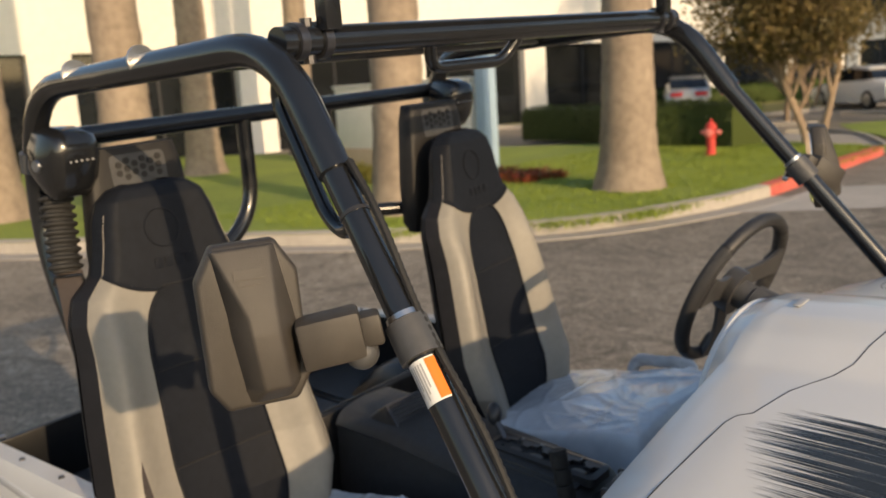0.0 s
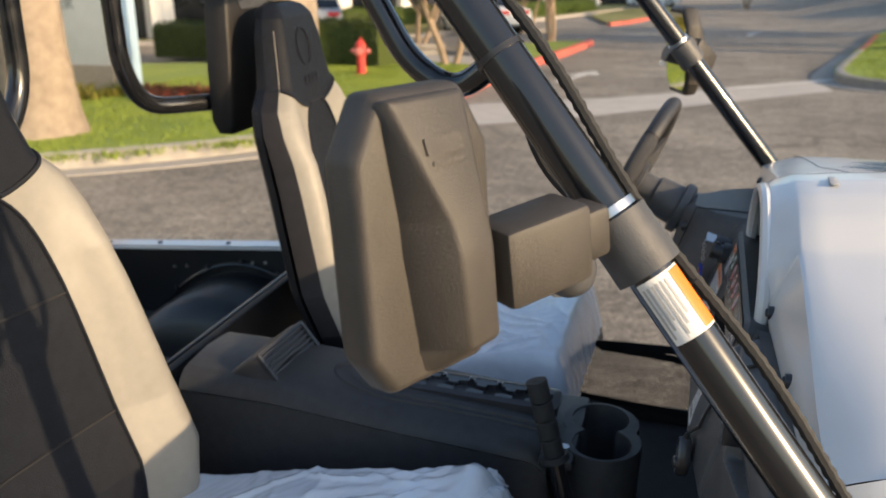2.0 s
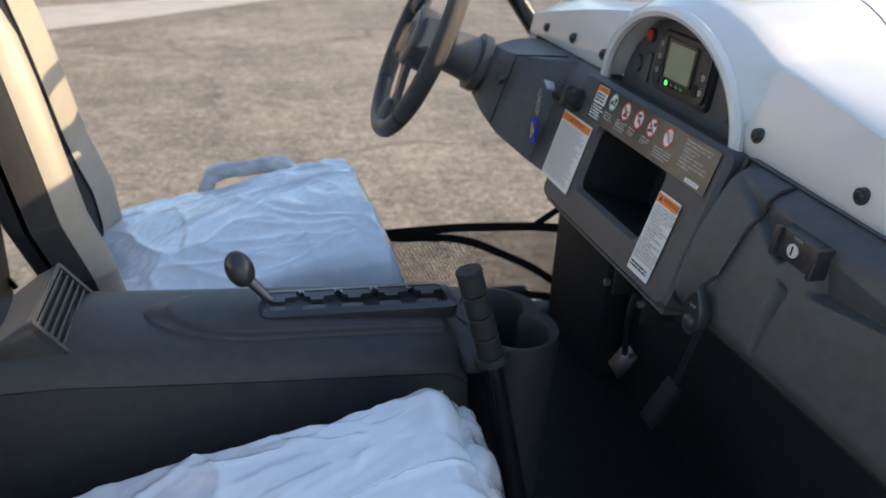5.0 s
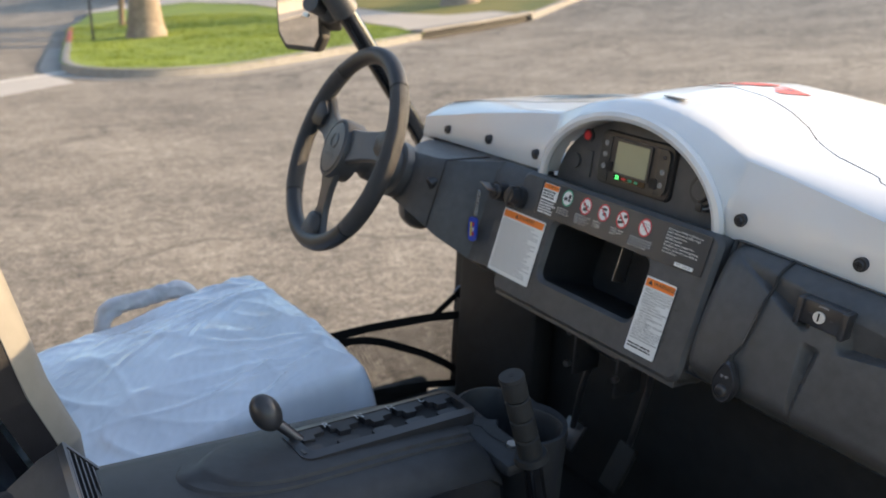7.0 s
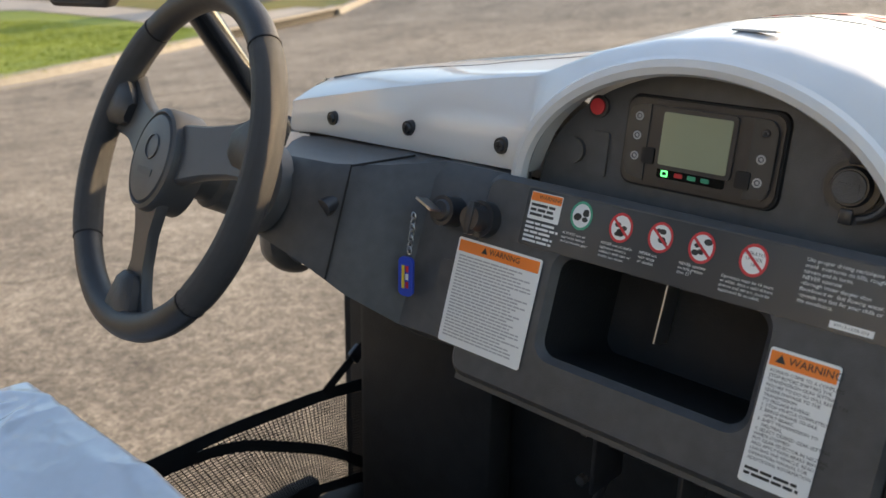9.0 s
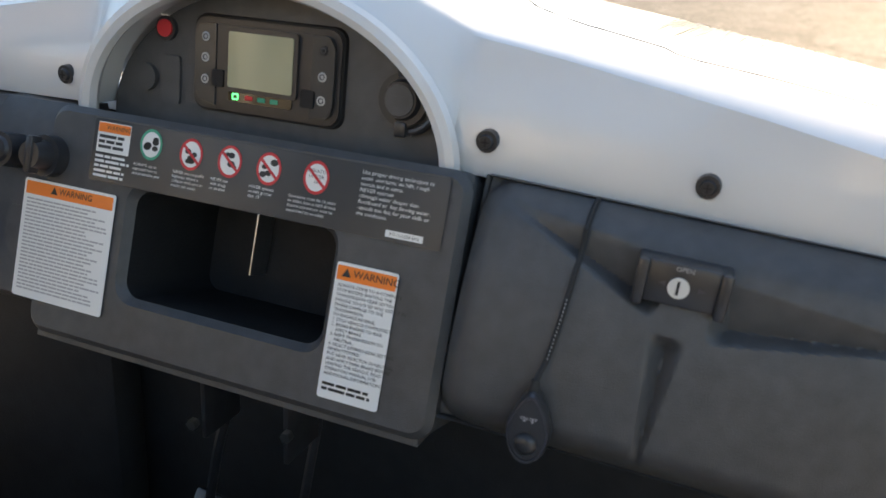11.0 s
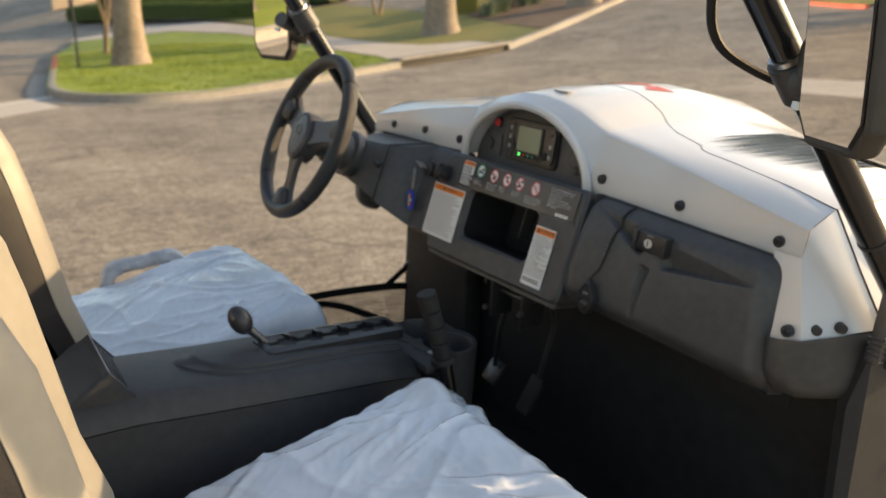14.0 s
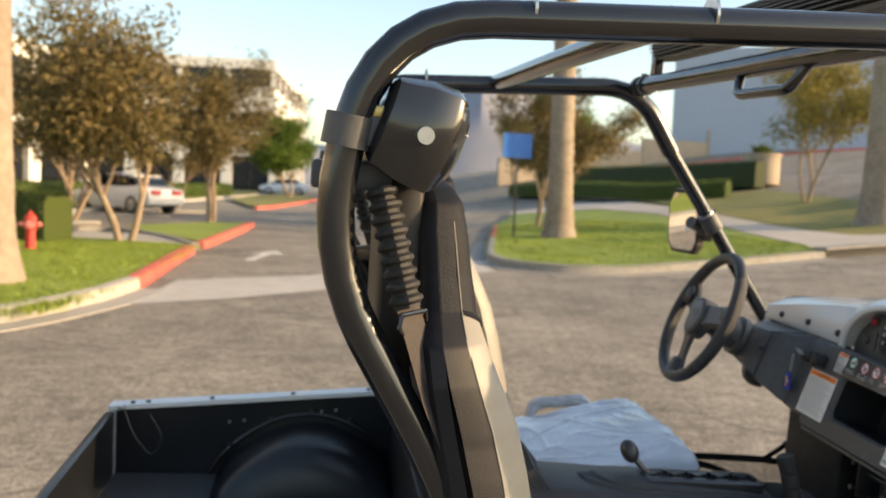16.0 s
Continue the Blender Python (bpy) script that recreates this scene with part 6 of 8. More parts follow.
for k, (cx, cap) in enumerate(CAPS.items()):
    sg = M_GPRINT if k == 0 else M_RPRINT
    cy_ = -0.017 if k else -0.015
    bm = bmesh.new()
    prism(bm, [(cx + 0.0105 * math.cos(t), cy_ + 0.0125 * math.sin(t)) for t in (2 * math.pi * j / 28 for j in range(28))], STM @ pose(0, 0, 0.0006), 0.0003)
    part("sign_field", bm, M_LABEL, g)
    bm = bmesh.new()
    loft(bm, [[STM @ Vector((cx + r * 0.84 * math.cos(t), cy_ + r * math.sin(t), 0.0011)) for t in (2 * math.pi * j / 28 for j in range(28))] for r in (0.0132, 0.0108)], True, False)
    if k:
        a = math.radians(-42)
        prism(bm, [(cx + math.cos(a) * u - math.sin(a) * v, cy_ + math.sin(a) * u + math.cos(a) * v) for u, v in ((-0.010, -0.0011), (0.010, -0.0011), (0.010, 0.0011), (-0.010, 0.0011))], STM @ pose(0, 0, 0.0011), 0.0002)
    part("sign_ring", bm, sg, g)
    bm = bmesh.new()
    rnd = random.Random(20 + k)
    if k < 4:
        for j in range(5):
            u, v, r = cx + rnd.uniform(-0.005, 0.005), cy_ + rnd.uniform(-0.006, 0.006), rnd.uniform(0.0012, 0.0030)
            prism(bm, [(u + r * 1.3 * math.cos(t), v + r * math.sin(t)) for t in (2 * math.pi * q / 9 for q in range(9))], STM @ pose(0, 0, 0.00095), 0.0001)
        part("sign_picture", bm, M_BPRINT, g)
    else:
        bm.free()
        text("OPERATOR\nUNDER\n16", 0.0040, STM @ pose(cx, cy_ + 0.007, 0.00095), M_BPRINT, g, align="CENTER")
    text(cap, 0.0036, STM @ pose(cx - (0.016 if k < 4 else 0.022), -0.0315 if k < 4 else -0.0325, 0.0008), M_WPRINT, g, shear=0.15)
text("Use proper driving techniques to\navoid  overturns on hills, rough\nterrain and in turns.\nNEVER operate\n-through water deeper than\nfloorboard or  fast flowing water.\n-speeds too fast for your skills or\nthe conditions.", 0.0043, STM @ pose(0.252, -0.004, 0.0008), M_WPRINT, g, shear=0.15)
bm = bmesh.new()
prism(bm, rrect(0.030, 0.0052, 0.0004, 2, 0.293, -0.0485), STM @ pose(0, 0, 0.0006), 0.0002)
part("number_field", bm, M_LABEL, g)
text("97515-LEE8-E00", 0.0036, STM @ pose(0.293, -0.0468, 0.0009), M_BPRINT, g, align="CENTER")
text("WARNING", 0.0052, STM @ pose(0.013, -0.0045, 0.0013), M_BPRINT, g)
text("ON OFF", 0.0032, RM @ pose(0, 0.013, 0.0112), M_WPRINT, rem, align="CENTER")
text("OPEN", 0.0048, LK @ pose(0, 0.0145, 0.0123), M_GREYP, latch, align="CENTER")
text("ON OFF", 0.0034, RM @ pose(0, 0.0105, 0.0147), M_WPRINT, rem, align="CENTER")
for sx in (-1, 1):
    bm = bmesh.new()
    prism(bm, [(sx * 0.013 - 0.002 * sx, 0.002), (sx * 0.013 - 0.002 * sx, -0.002), (sx * 0.013 + 0.003 * sx, 0.0)][::-sx], LK @ pose(0, 0, 0.0118), 0.0007)
    part("arrow_mark", bm, M_STEEL_D, latch)
for k, ch in enumerate("RNHL"):
    text(ch, 0.017, GATE @ pose(-0.075 + 0.050 * k, 0.030, 0.0100, 0, 0, 0), M_GREYP, gate, "gate_letter", "CENTER")

# -- mirrors --
def mirror(s):
    g = group("side_mirror", utv, "black angular side mirror on a pillar clamp")
    c = Vector((-0.293, -0.786, 1.366)) if s < 0 else Vector((-0.172, 0.790, 1.316))
    mm = basis(tuple(c), (-0.46 if s < 0 else 0.42, -0.89, 0.0), (-0.08, -0.02 * s, 1))      # z to the rear and inwards
    w, h = 0.060, 0.099

    def oct_(k, dx=0.0, dy=0.0):
        o = [(-0.70, -1), (0.70, -1), (1, -0.72), (1, 0.60), (0.62, 1), (-0.62, 1), (-1, 0.60), (-1, -0.72)]
        return [(a * w * k + dx, b * h * k + dy) for a, b in o]

    # flat back plate with a raised faceted spine, wide at the top and waisted below
    bm = bmesh.new()
    loft(bm, [[mm @ Vector((a, b, z)) for a, b in oct_(k)] for k, z in ((0.90, 0.004), (0.94, 0.008), (1.0, 0.003), (1.0, -0.018), (0.95, -0.026))])
    sk = -s
    loft(bm, [[mm @ Vector((a * w * sk, b * h, z)) for a, z in ((lf, -0.022), (lt, zt), (rt, zt + 0.003), (rf, -0.022))] for b, lf, lt, rt, rf, zt in (
        (0.955, 0.67, 0.63, -0.48, -0.64, -0.035), (0.16, 0.52, 0.15, -0.42, -0.84, -0.056), (-0.05, 0.50, 0.12, -0.42, -0.88, -0.060), (-0.72, 0.36, 0.02, -0.50, -0.82, -0.058), (-0.93, 0.42, 0.10, -0.46, -0.66, -0.028))])
    bmesh.ops.recalc_face_normals(bm, faces=bm.faces)
    bmesh.ops.bevel(bm, geom=[e for e in bm.edges if len(e.link_faces) == 2 and e.calc_face_angle(0) > 0.12], offset=0.0035, segments=2, affect="EDGES", profile=0.5)
    part("housing", bm, M_BROWNP, g)
    bm = bmesh.new()
    prism(bm, oct_(0.88), mm @ pose(0, 0, 0.0055), 0.003)
    part("mirror_glass", bm, M_MIRROR, g)
    bm = bmesh.new()
    q = Vector((-0.168, 0.672 * s, 1.352))
    e = mm @ Vector((0.055 * s, -0.030, -0.035))
    span = (q - e).length
    box(bm, -0.42 * span, 0.30 * span, -0.030, 0.030, -0.022, 0.022, 0.006, m=basis(tuple(e.lerp(q, 0.35)), q - e, (0, 0, 1)))
    box(bm, 0.26 * span, 0.52 * span, -0.020, 0.020, -0.016, 0.016, 0.005, m=basis(tuple(e.lerp(q, 0.35)), q - e, (0, 0, 1)))
    part("arm", bm, M_BROWNP, g)
    bm = bmesh.new()
    tube(bm, [e.lerp(q, 0.45) + Vector((0, 0, -0.02)), q + Vector((-0.03, 0.015 * s, -0.03))], [0.014, 0.018], 14)
    bmesh.ops.create_uvsphere(bm, u_segments=14, v_segments=10, radius=0.021, matrix=Matrix.Translation(e.lerp(q, 0.62) + Vector((0, 0, -0.028))))
    part("ball_joint", bm, M_BLACK, g)
    top_, foot_ = Vector((-0.320, 0.6145 * s, 1.5335)), Vector((0.105, 0.7150 * s, 1.0097))
    d = (foot_ - top_).normalized()
    pc = top_ + d * 0.262
    bm = bmesh.new()
    cyl(bm, pc - d * 0.018, pc + d * 0.032, PR + 0.0075, PR + 0.008, 20)
    part("clamp", bm, M_BLACK, g)
    bm = bmesh.new()
    cyl(bm, pc - d * 0.027, pc - d * 0.020, PR + 0.003, seg=20)
    part("clamp_band", bm, M_STEEL, g)
    bm = bmesh.new()
    cyl(bm, q + Vector((-0.035, 0.02 * s, -0.05)), q + Vector((-0.037, 0.02 * s, -0.058)), 0.007, seg=6)
    part("clamp_bolt", bm, M_STEEL, g)
    return g, pc, d, mm


mirror(1)
_, PC, PD, MMR = mirror(-1)
E0, E1, E2 = MMR @ Vector((-0.018, 0.0158, -0.0538)), MMR @ Vector((0.018, 0.0158, -0.0555)), MMR @ Vector((0.0, 0.0945, -0.0338))
EM = basis(tuple(E0.lerp(E1, 0.5)), E1 - E0, E2 - E0)
sg = 1 if (EM.to_3x3() @ Vector((0, 0, 1))).dot(MMR.to_3x3() @ Vector((0, 0, -1))) > 0 else -1
for w, h, y in ((0.034, 0.011, 0.050), (0.028, 0.003, 0.039)):
    bm = bmesh.new()
    prism(bm, rrect(w, h, 0.0014, 3, 0, y), EM @ pose(0, 0, -0.0005 * sg), 0.0018 * sg)
    part("embossed_mark", bm, M_BROWNP, utv)
# warning decal wrapped on the pillar
dec = group("pillar_decal", utv, "small white and orange decal")
u1 = PD.cross(Vector((0.35, -0.90, 0.25))).normalized()
w1 = u1.cross(PD).normalized()
for nm, a0, a1, l0, l1, mt, off in (("film", 30, 150, 0.036, 0.091, M_LABEL, 0.0006), ("orange_band", 112, 150, 0.038, 0.089, M_ORANGE, 0.0011)):
    bm = bmesh.new()
    rows_ = []
    for k in range(11):
        a = radians(a0 + (a1 - a0) * k / 10)
        n = (u1 * math.cos(a) + (w1 if w1.y < 0 else -w1) * math.sin(a))
        rows_.append([PC + PD * l0 + n * (PR + off), PC + PD * l1 + n * (PR + off)])
    loft(bm, rows_, False, False)
    part(nm, bm, mt, dec)
for k in range(6):
    bm = bmesh.new()
    a = radians(41 + 11 * k)
    n = (u1 * math.cos(a) + (w1 if w1.y < 0 else -w1) * math.sin(a))
    loft(bm, [[PC + PD * 0.041 + (n + PD.cross(n) * q) * (PR + 0.001), PC + PD * (0.086 - 0.007 * (k % 3)) + (n + PD.cross(n) * q) * (PR + 0.001)] for q in (-0.05, 0.05)], False, False)
    part("print_bar", bm, M_GREYP, dec)

# -- speakers on the rear pillars, belts and their rubber sleeves --
def speaker(s):
    g = group("speaker_pod", utv, "glossy black speaker pod clamped to the rear pillar")
    c = Vector((-1.160, 0.590 * s, 1.500))
    m = Matrix.Translation(c) @ Euler((0, radians(18), radians(-8 * s))).to_matrix().to_4x4()
    bm = bmesh.new()
    rings = []
    for x, w, h, dz in ((-0.068, 0.040, 0.050, 0.0), (-0.060, 0.054, 0.062, 0.0), (-0.01, 0.064, 0.074, 0.0), (0.035, 0.066, 0.076, 0.0), (0.055, 0.058, 0.066, 0.002), (0.072, 0.034, 0.042, 0.004)):
        o = [(-0.62, -1), (0.62, -1), (0.95, -0.45), (1, 0.35), (0.80, 0.85), (0.45, 1), (-0.45, 1), (-0.80, 0.85), (-1, 0.35), (-0.95, -0.45)]
        rings.append([m @ Vector((x * 0.8, a * w * 0.88, b * h * 0.95 * (0.92 if b < 0 else 1) + dz)) for a, b in o])
    loft(bm, rings)
    part("housing", bm, M_TUBE, g)
    bm = bmesh.new()
    tube(bm, [m @ Vector((0.043 - 0.012 * abs(k - 6) / 6, -0.044 + 0.088 * k / 12, 0.051 - 0.010 * (abs(k - 6) / 6) ** 2)) for k in range(13)], 0.006, 6, flat=0.5)
    part("trim", bm, M_GREYP, g, "pale grey trim line")
    for k in range(5):
        bm = bmesh.new()
        cyl(bm, m @ Vector((0.0550, -0.024 + 0.012 * k, 0.023)), m @ Vector((0.0605, -0.024 + 0.012 * k, 0.023)), 0.0022, seg=8)
        part("control_button", bm, M_GREYP, g)
    bm = bmesh.new()
    cyl(bm, m @ Vector((0.0, 0.053 * s, 0.0)), m @ Vector((0.0, 0.061 * s, 0.0)), 0.0125, 0.011)
    part("pivot_cap", bm, M_STEEL, g)
    bm = bmesh.new()
    p = Vector((-1.246, 0.6065 * s, 1.500))
    cyl(bm, p + Vector((-0.003, 0, -0.020)), p + Vector((0.003, 0, 0.020)), TR + 0.007, seg=16)
    box(bm, p.x, p.x + 0.07, p.y - 0.016, p.y + 0.016, p.z - 0.018, p.z + 0.020, 0.004)
    part("clamp", bm, M_BLACK, g)
    bm = bmesh.new()
    box(bm, p.x + 0.02, p.x + 0.06, p.y - 0.012, p.y + 0.012, p.z + 0.016, p.z + 0.034, 0.003)
    part("bracket", bm, M_BRASS, g)


def belt(s):
    g = group("seat_belt", utv, "brown webbing seat belt with ribbed rubber sleeve")
    a, b = Vector((-1.200, 0.600 * s, 1.430)), Vector((-1.158, 0.624 * s, 1.280))
    bm = bmesh.new()
    box(bm, -1.29, -1.185, 0.575 * s - 0.018, 0.575 * s + 0.018, 1.425, 1.462, 0.006)
    part("anchor", bm, M_BLACK, g)
    bm = bmesh.new()
    pts, rr = [], []
    for k in range(37):
        pts.append(a.lerp(b, k / 36))
        rr.append(0.036 if k % 4 in (1, 2) else 0.028)
    tube(bm, pts, rr, 14, flat=0.62)
    part("rubber_sleeve", bm, M_RUBBER, g)
    way = [b, Vector((-1.115, 0.640 * s, 1.16)), Vector((-1.05, 0.650 * s, 1.02)), Vector((-0.985, 0.655 * s, 0.86)), Vector((-0.95, 0.66 * s, 0.70))]
    for dx, nm in ((0.0, "webbing"), (0.026, "webbing")):
        bm = bmesh.new()
        rows_ = []
        for i, p in enumerate(way):
            t = 0.6 * i / 4
            across = Vector((0.60 + 0.5 * t, -s * (0.75 - 0.8 * t), 0.12)).normalized() * 0.024
            o = Vector((dx * i / 2, -0.006 * s if dx else 0, 0))
            rows_.append([p + o - across, p + o + across, p + o + across + Vector((0.001, 0.001, 0)), p + o - across + Vector((0.001, 0.001, 0))])
        loft(bm, rows_)
        part(nm, bm, M_WEB, g)
    bm = bmesh.new()
    o = basis(tuple(b + Vector((0.008, 0.002 * s, -0.022))), (0.65, -0.75 * s, 0), (0, 0, 1))
    tube(bm, [o @ Vector((x, y, 0)) for x, y in ((-0.030, 0.0), (-0.026, 0.016), (0.026, 0.016), (0.030, 0.0), (0.022, -0.010), (-0.022, -0.010))], 0.0035, 8, close=True)
    part("loop", bm, M_TUBE, g)
    bm = bmesh.new()
    o = basis((-0.965, 0.650 * s, 0.830), (0.75, -0.45 * s, 0.1), (-0.2, 0, 1))
    box(bm, -0.026, 0.026, -0.022, 0.022, -0.010, 0.010, 0.004, m=o)
    box(bm, -0.032, 0.032, 0.010, 0.022, -0.013, 0.013, 0.004, m=o)
    part("tongue", bm, M_BLACK_S, g)


for s in (-1, 1):
    speaker(s)
    belt(s)
# -- hip bars outside the seats, wrapped in film --
for s in (-1, 1):
    bm = bmesh.new()
    bend = [(-0.655, 0.690 * s, 0.58), (-0.628, 0.706 * s, 0.752), (-0.458, 0.722 * s, 0.762), (-0.405, 0.700 * s, 0.58)]
    tube(bm, bend, 0.0135, 12, fil=0.035)
    hip = part("hip_bar", bm, M_STEEL_D if s > 0 else M_TUBE, utv)
    if s < 0:
        continue
    # bunched film: a loose sleeve with many small folds round the bar
    line = fillet([Vector(q) for q in bend], 0.035, 8)
    pts = [line[0]]
    for a, b in zip(line, line[1:]):
        n = max(1, int((b - a).length / 0.004))
        pts += [a.lerp(b, k / n) for k in range(1, n + 1)]
    rings = []
    for i, q in enumerate(pts):
        dd = (pts[min(i + 1, len(pts) - 1)] - pts[max(i - 1, 0)]).normalized()
        e1 = dd.cross(Vector((0, 1, 0.2))).normalized()
        e2 = dd.cross(e1)
        rings.append([q + (e1 * math.cos(a) + e2 * math.sin(a)) * (0.0165 + 0.0045 * noise.noise(Vector((i * 0.16, math.cos(a) * 1.4, math.sin(a) * 1.4))) + 0.003 * abs(noise.noise(Vector((i * 0.45, a, 3))))) for a in (2 * math.pi * k / 20 for k in range(20))])
    bm = bmesh.new()
    loft(bm, rings)
    part("film_sleeve", bm, M_FILM_B, hip, "bunched clear film")

# -- floor, firewall, sill and pedals --
bm = bmesh.new()
box(bm, -1.02, 0.22, -0.66, 0.66, 0.37, 0.41, 0.01)
part("floor_pan", bm, M_FLOOR, utv)
bm = bmesh.new()
box(bm, -1.040, -1.020, -0.645, 0.645, 0.40, 0.80, 0.004)
part("rear_bulkhead", bm, M_FLOOR, utv)
bm = bmesh.new()
box(bm, 0.17, 0.20, -0.66, 0.66, 0.40, 0.90, 0.006)
part("firewall", bm, M_FLOOR, utv)
for y0, y1 in ((-0.12, 0.10), (0.30, 0.575)):
    bm = bmesh.new()
    box(bm, 0.11, 0.17, y0, y1, 0.41, 0.88, 0.02)
    part("tunnel_wall", bm, M_FLOOR, utv) if y0 > 0 else bm.free()
bm = bmesh.new()
box(bm, -1.02, 0.10, -0.69, -0.655, 0.34, 0.44, 0.01)
part("sill", bm, M_FLOOR, utv)
bm = bmesh.new()
box(bm, -1.02, 0.10, 0.655, 0.69, 0.34, 0.44, 0.01)
part("sill", bm, M_FLOOR, utv)
ped = group("brake_pedal", utv, "hanging brake pedal with steel pad")
bm = bmesh.new()
tube(bm, [(0.06, 0.07, 0.80), (0.05, 0.095, 0.69), (0.075, 0.130, 0.585)], 0.006, 8, fil=0.03)
part("pedal_arm", bm, M_STEEL_D, ped)
bm = bmesh.new()
box(bm, -0.026, 0.026, -0.028, 0.028, -0.006, 0.006, 0.005, m=basis((0.078, 0.136, 0.566), (0.1, 1, 0), (0.55, 0, 0.8)))
part("pedal_pad", bm, M_BLACK_S, ped)
gas = group("throttle_pedal", utv, "black ribbed throttle pedal")
bm = bmesh.new()
box(bm, -0.022, 0.022, -0.045, 0.045, -0.006, 0.006, 0.004, m=basis((0.10, 0.030, 0.545), (0.1, 1, 0), (0.45, 0, 0.85)))
part("pedal_pad", bm, M_RUBBER, gas)
for k in range(4):
    bm = bmesh.new()
    box(bm, -0.004, 0.004, -0.03, 0.03, 0.006, 0.010, 0.001, m=basis((0.10, 0.030, 0.545), (0.1, 1, 0), (0.45, 0, 0.85)) @ pose(-0.015 + 0.010 * k, 0, 0))
    part("pedal_rib", bm, M_BLACK_S, gas)
bm = bmesh.new()
tube(bm, [(0.12, 0.030, 0.575), (0.15, 0.020, 0.72), (0.10, 0.03, 0.83)], 0.006, 8, fil=0.03)
part("pedal_arm", bm, M_STEEL_D, gas)
brk = group("pedal_bracket", utv, "dark steel pedal bracket under the dash")
bm = bmesh.new()
box(bm, -0.01, 0.07, -0.03, 0.075, 0.845, 0.862, 0.003)
box(bm, 0.0, 0.06, -0.03, -0.024, 0.74, 0.85, 0.002)
box(bm, 0.0, 0.06, 0.069, 0.075, 0.74, 0.85, 0.002)
cyl(bm, (0.03, -0.04, 0.795), (0.03, 0.085, 0.795), 0.007, seg=12)
part("bracket_plate", bm, M_STEEL_D, brk)
for y, z in ((-0.034, 0.83), (-0.034, 0.78), (0.079, 0.82), (0.079, 0.76), (0.02, 0.84)):
    bm = bmesh.new()
    cyl(bm, (-0.004, y, z), (-0.012, y, z), 0.006, seg=6)
    part("bolt", bm, M_STEEL_D if z > 0.8 else M_STEEL, brk)

# -- door net on the driver's side --
net = group("door_net", utv, "black mesh door net hanging slack on straps")


def strap(pts, w, name="strap", mt=M_WEBK, y0=0.0):
    bm = bmesh.new()
    rows_ = []
    pts = fillet([Vector(p) for p in pts], 0.06, 5)
    for i, p in enumerate(pts):
        d = (pts[min(i + 1, len(pts) - 1)] - pts[max(i - 1, 0)]).normalized()
        up = d.cross(Vector((0, 1, 0))).normalized() * w
        rows_.append([p - up, p + up, p + up + Vector((0, 0.002, 0)), p - up + Vector((0, 0.002, 0))])
    loft(bm, rows_)
    return part(name, bm, mt, net)


NET_TOP = [(-0.48, 0.62, 0.60), (-0.30, 0.625, 0.622), (-0.10, 0.627, 0.627), (0.08, 0.625, 0.620), (0.20, 0.62, 0.606)]
NET_DIAG = [(-0.30, 0.63, 0.612), (-0.085, 0.63, 0.60), (0.094, 0.63, 0.512), (0.186, 0.63, 0.44)]
NET_TIE = [(0.083, 0.622, 0.623), (0.193, 0.62, 0.70)]
NET_LOW = [(-0.46, 0.64, 0.47), (-0.20, 0.64, 0.455), (0.0, 0.64, 0.445), (0.10, 0.635, 0.435), (0.18, 0.63, 0.42)]
strap(NET_TOP, 0.010)
strap(NET_DIAG, 0.009)
strap(NET_TIE, 0.008)
strap(NET_LOW, 0.009)
bm = bmesh.new()
c = Vector(NET_TIE[0]).lerp(Vector(NET_TIE[1]), 0.62)
d = (Vector(NET_TIE[1]) - Vector(NET_TIE[0])).normalized()
box(bm, -0.012, 0.012, -0.013, 0.013, -0.004, 0.004, 0.002, m=basis(tuple(c), d, d.cross(Vector((0, 1, 0)))))
part("buckle", bm, M_STEEL_D, net)
# the mesh itself: two sets of fine threads
bm = bmesh.new()
top = [Vector(p) for p in NET_TOP]
low = [Vector(p) for p in NET_LOW]


def along(line, t):
    k = t * (len(line) - 1)
    i = min(int(k), len(line) - 2)
    return line[i].lerp(line[i + 1], k - i)


for k in range(91):
    t = k / 90
    a, b = along(top, t), along(low, t)
    w = Vector((0.0009, 0, 0))
    bm.faces.new([bm.verts.new(q) for q in (a - w, a + w, b + w, b - w)])
for k in range(1, 34):
    v = k / 34
    for m in range(12):
        a, b = along(top, m / 12).lerp(along(low, m / 12), v), along(top, (m + 1) / 12).lerp(along(low, (m + 1) / 12), v)
        w = Vector((0, 0, 0.0009))
        bm.faces.new([bm.verts.new(q) for q in (a - w, b - w, b + w, a + w)])
tagged(part("mesh_panel", bm, M_WEBK, net, smooth=False), kind="stuff")

# -- cargo bed --
bed = group("cargo_bed", utv, "black steel cargo bed with white rails")


def rail_z(x):
    return 0.795 + (x + 1.05) * 0.085


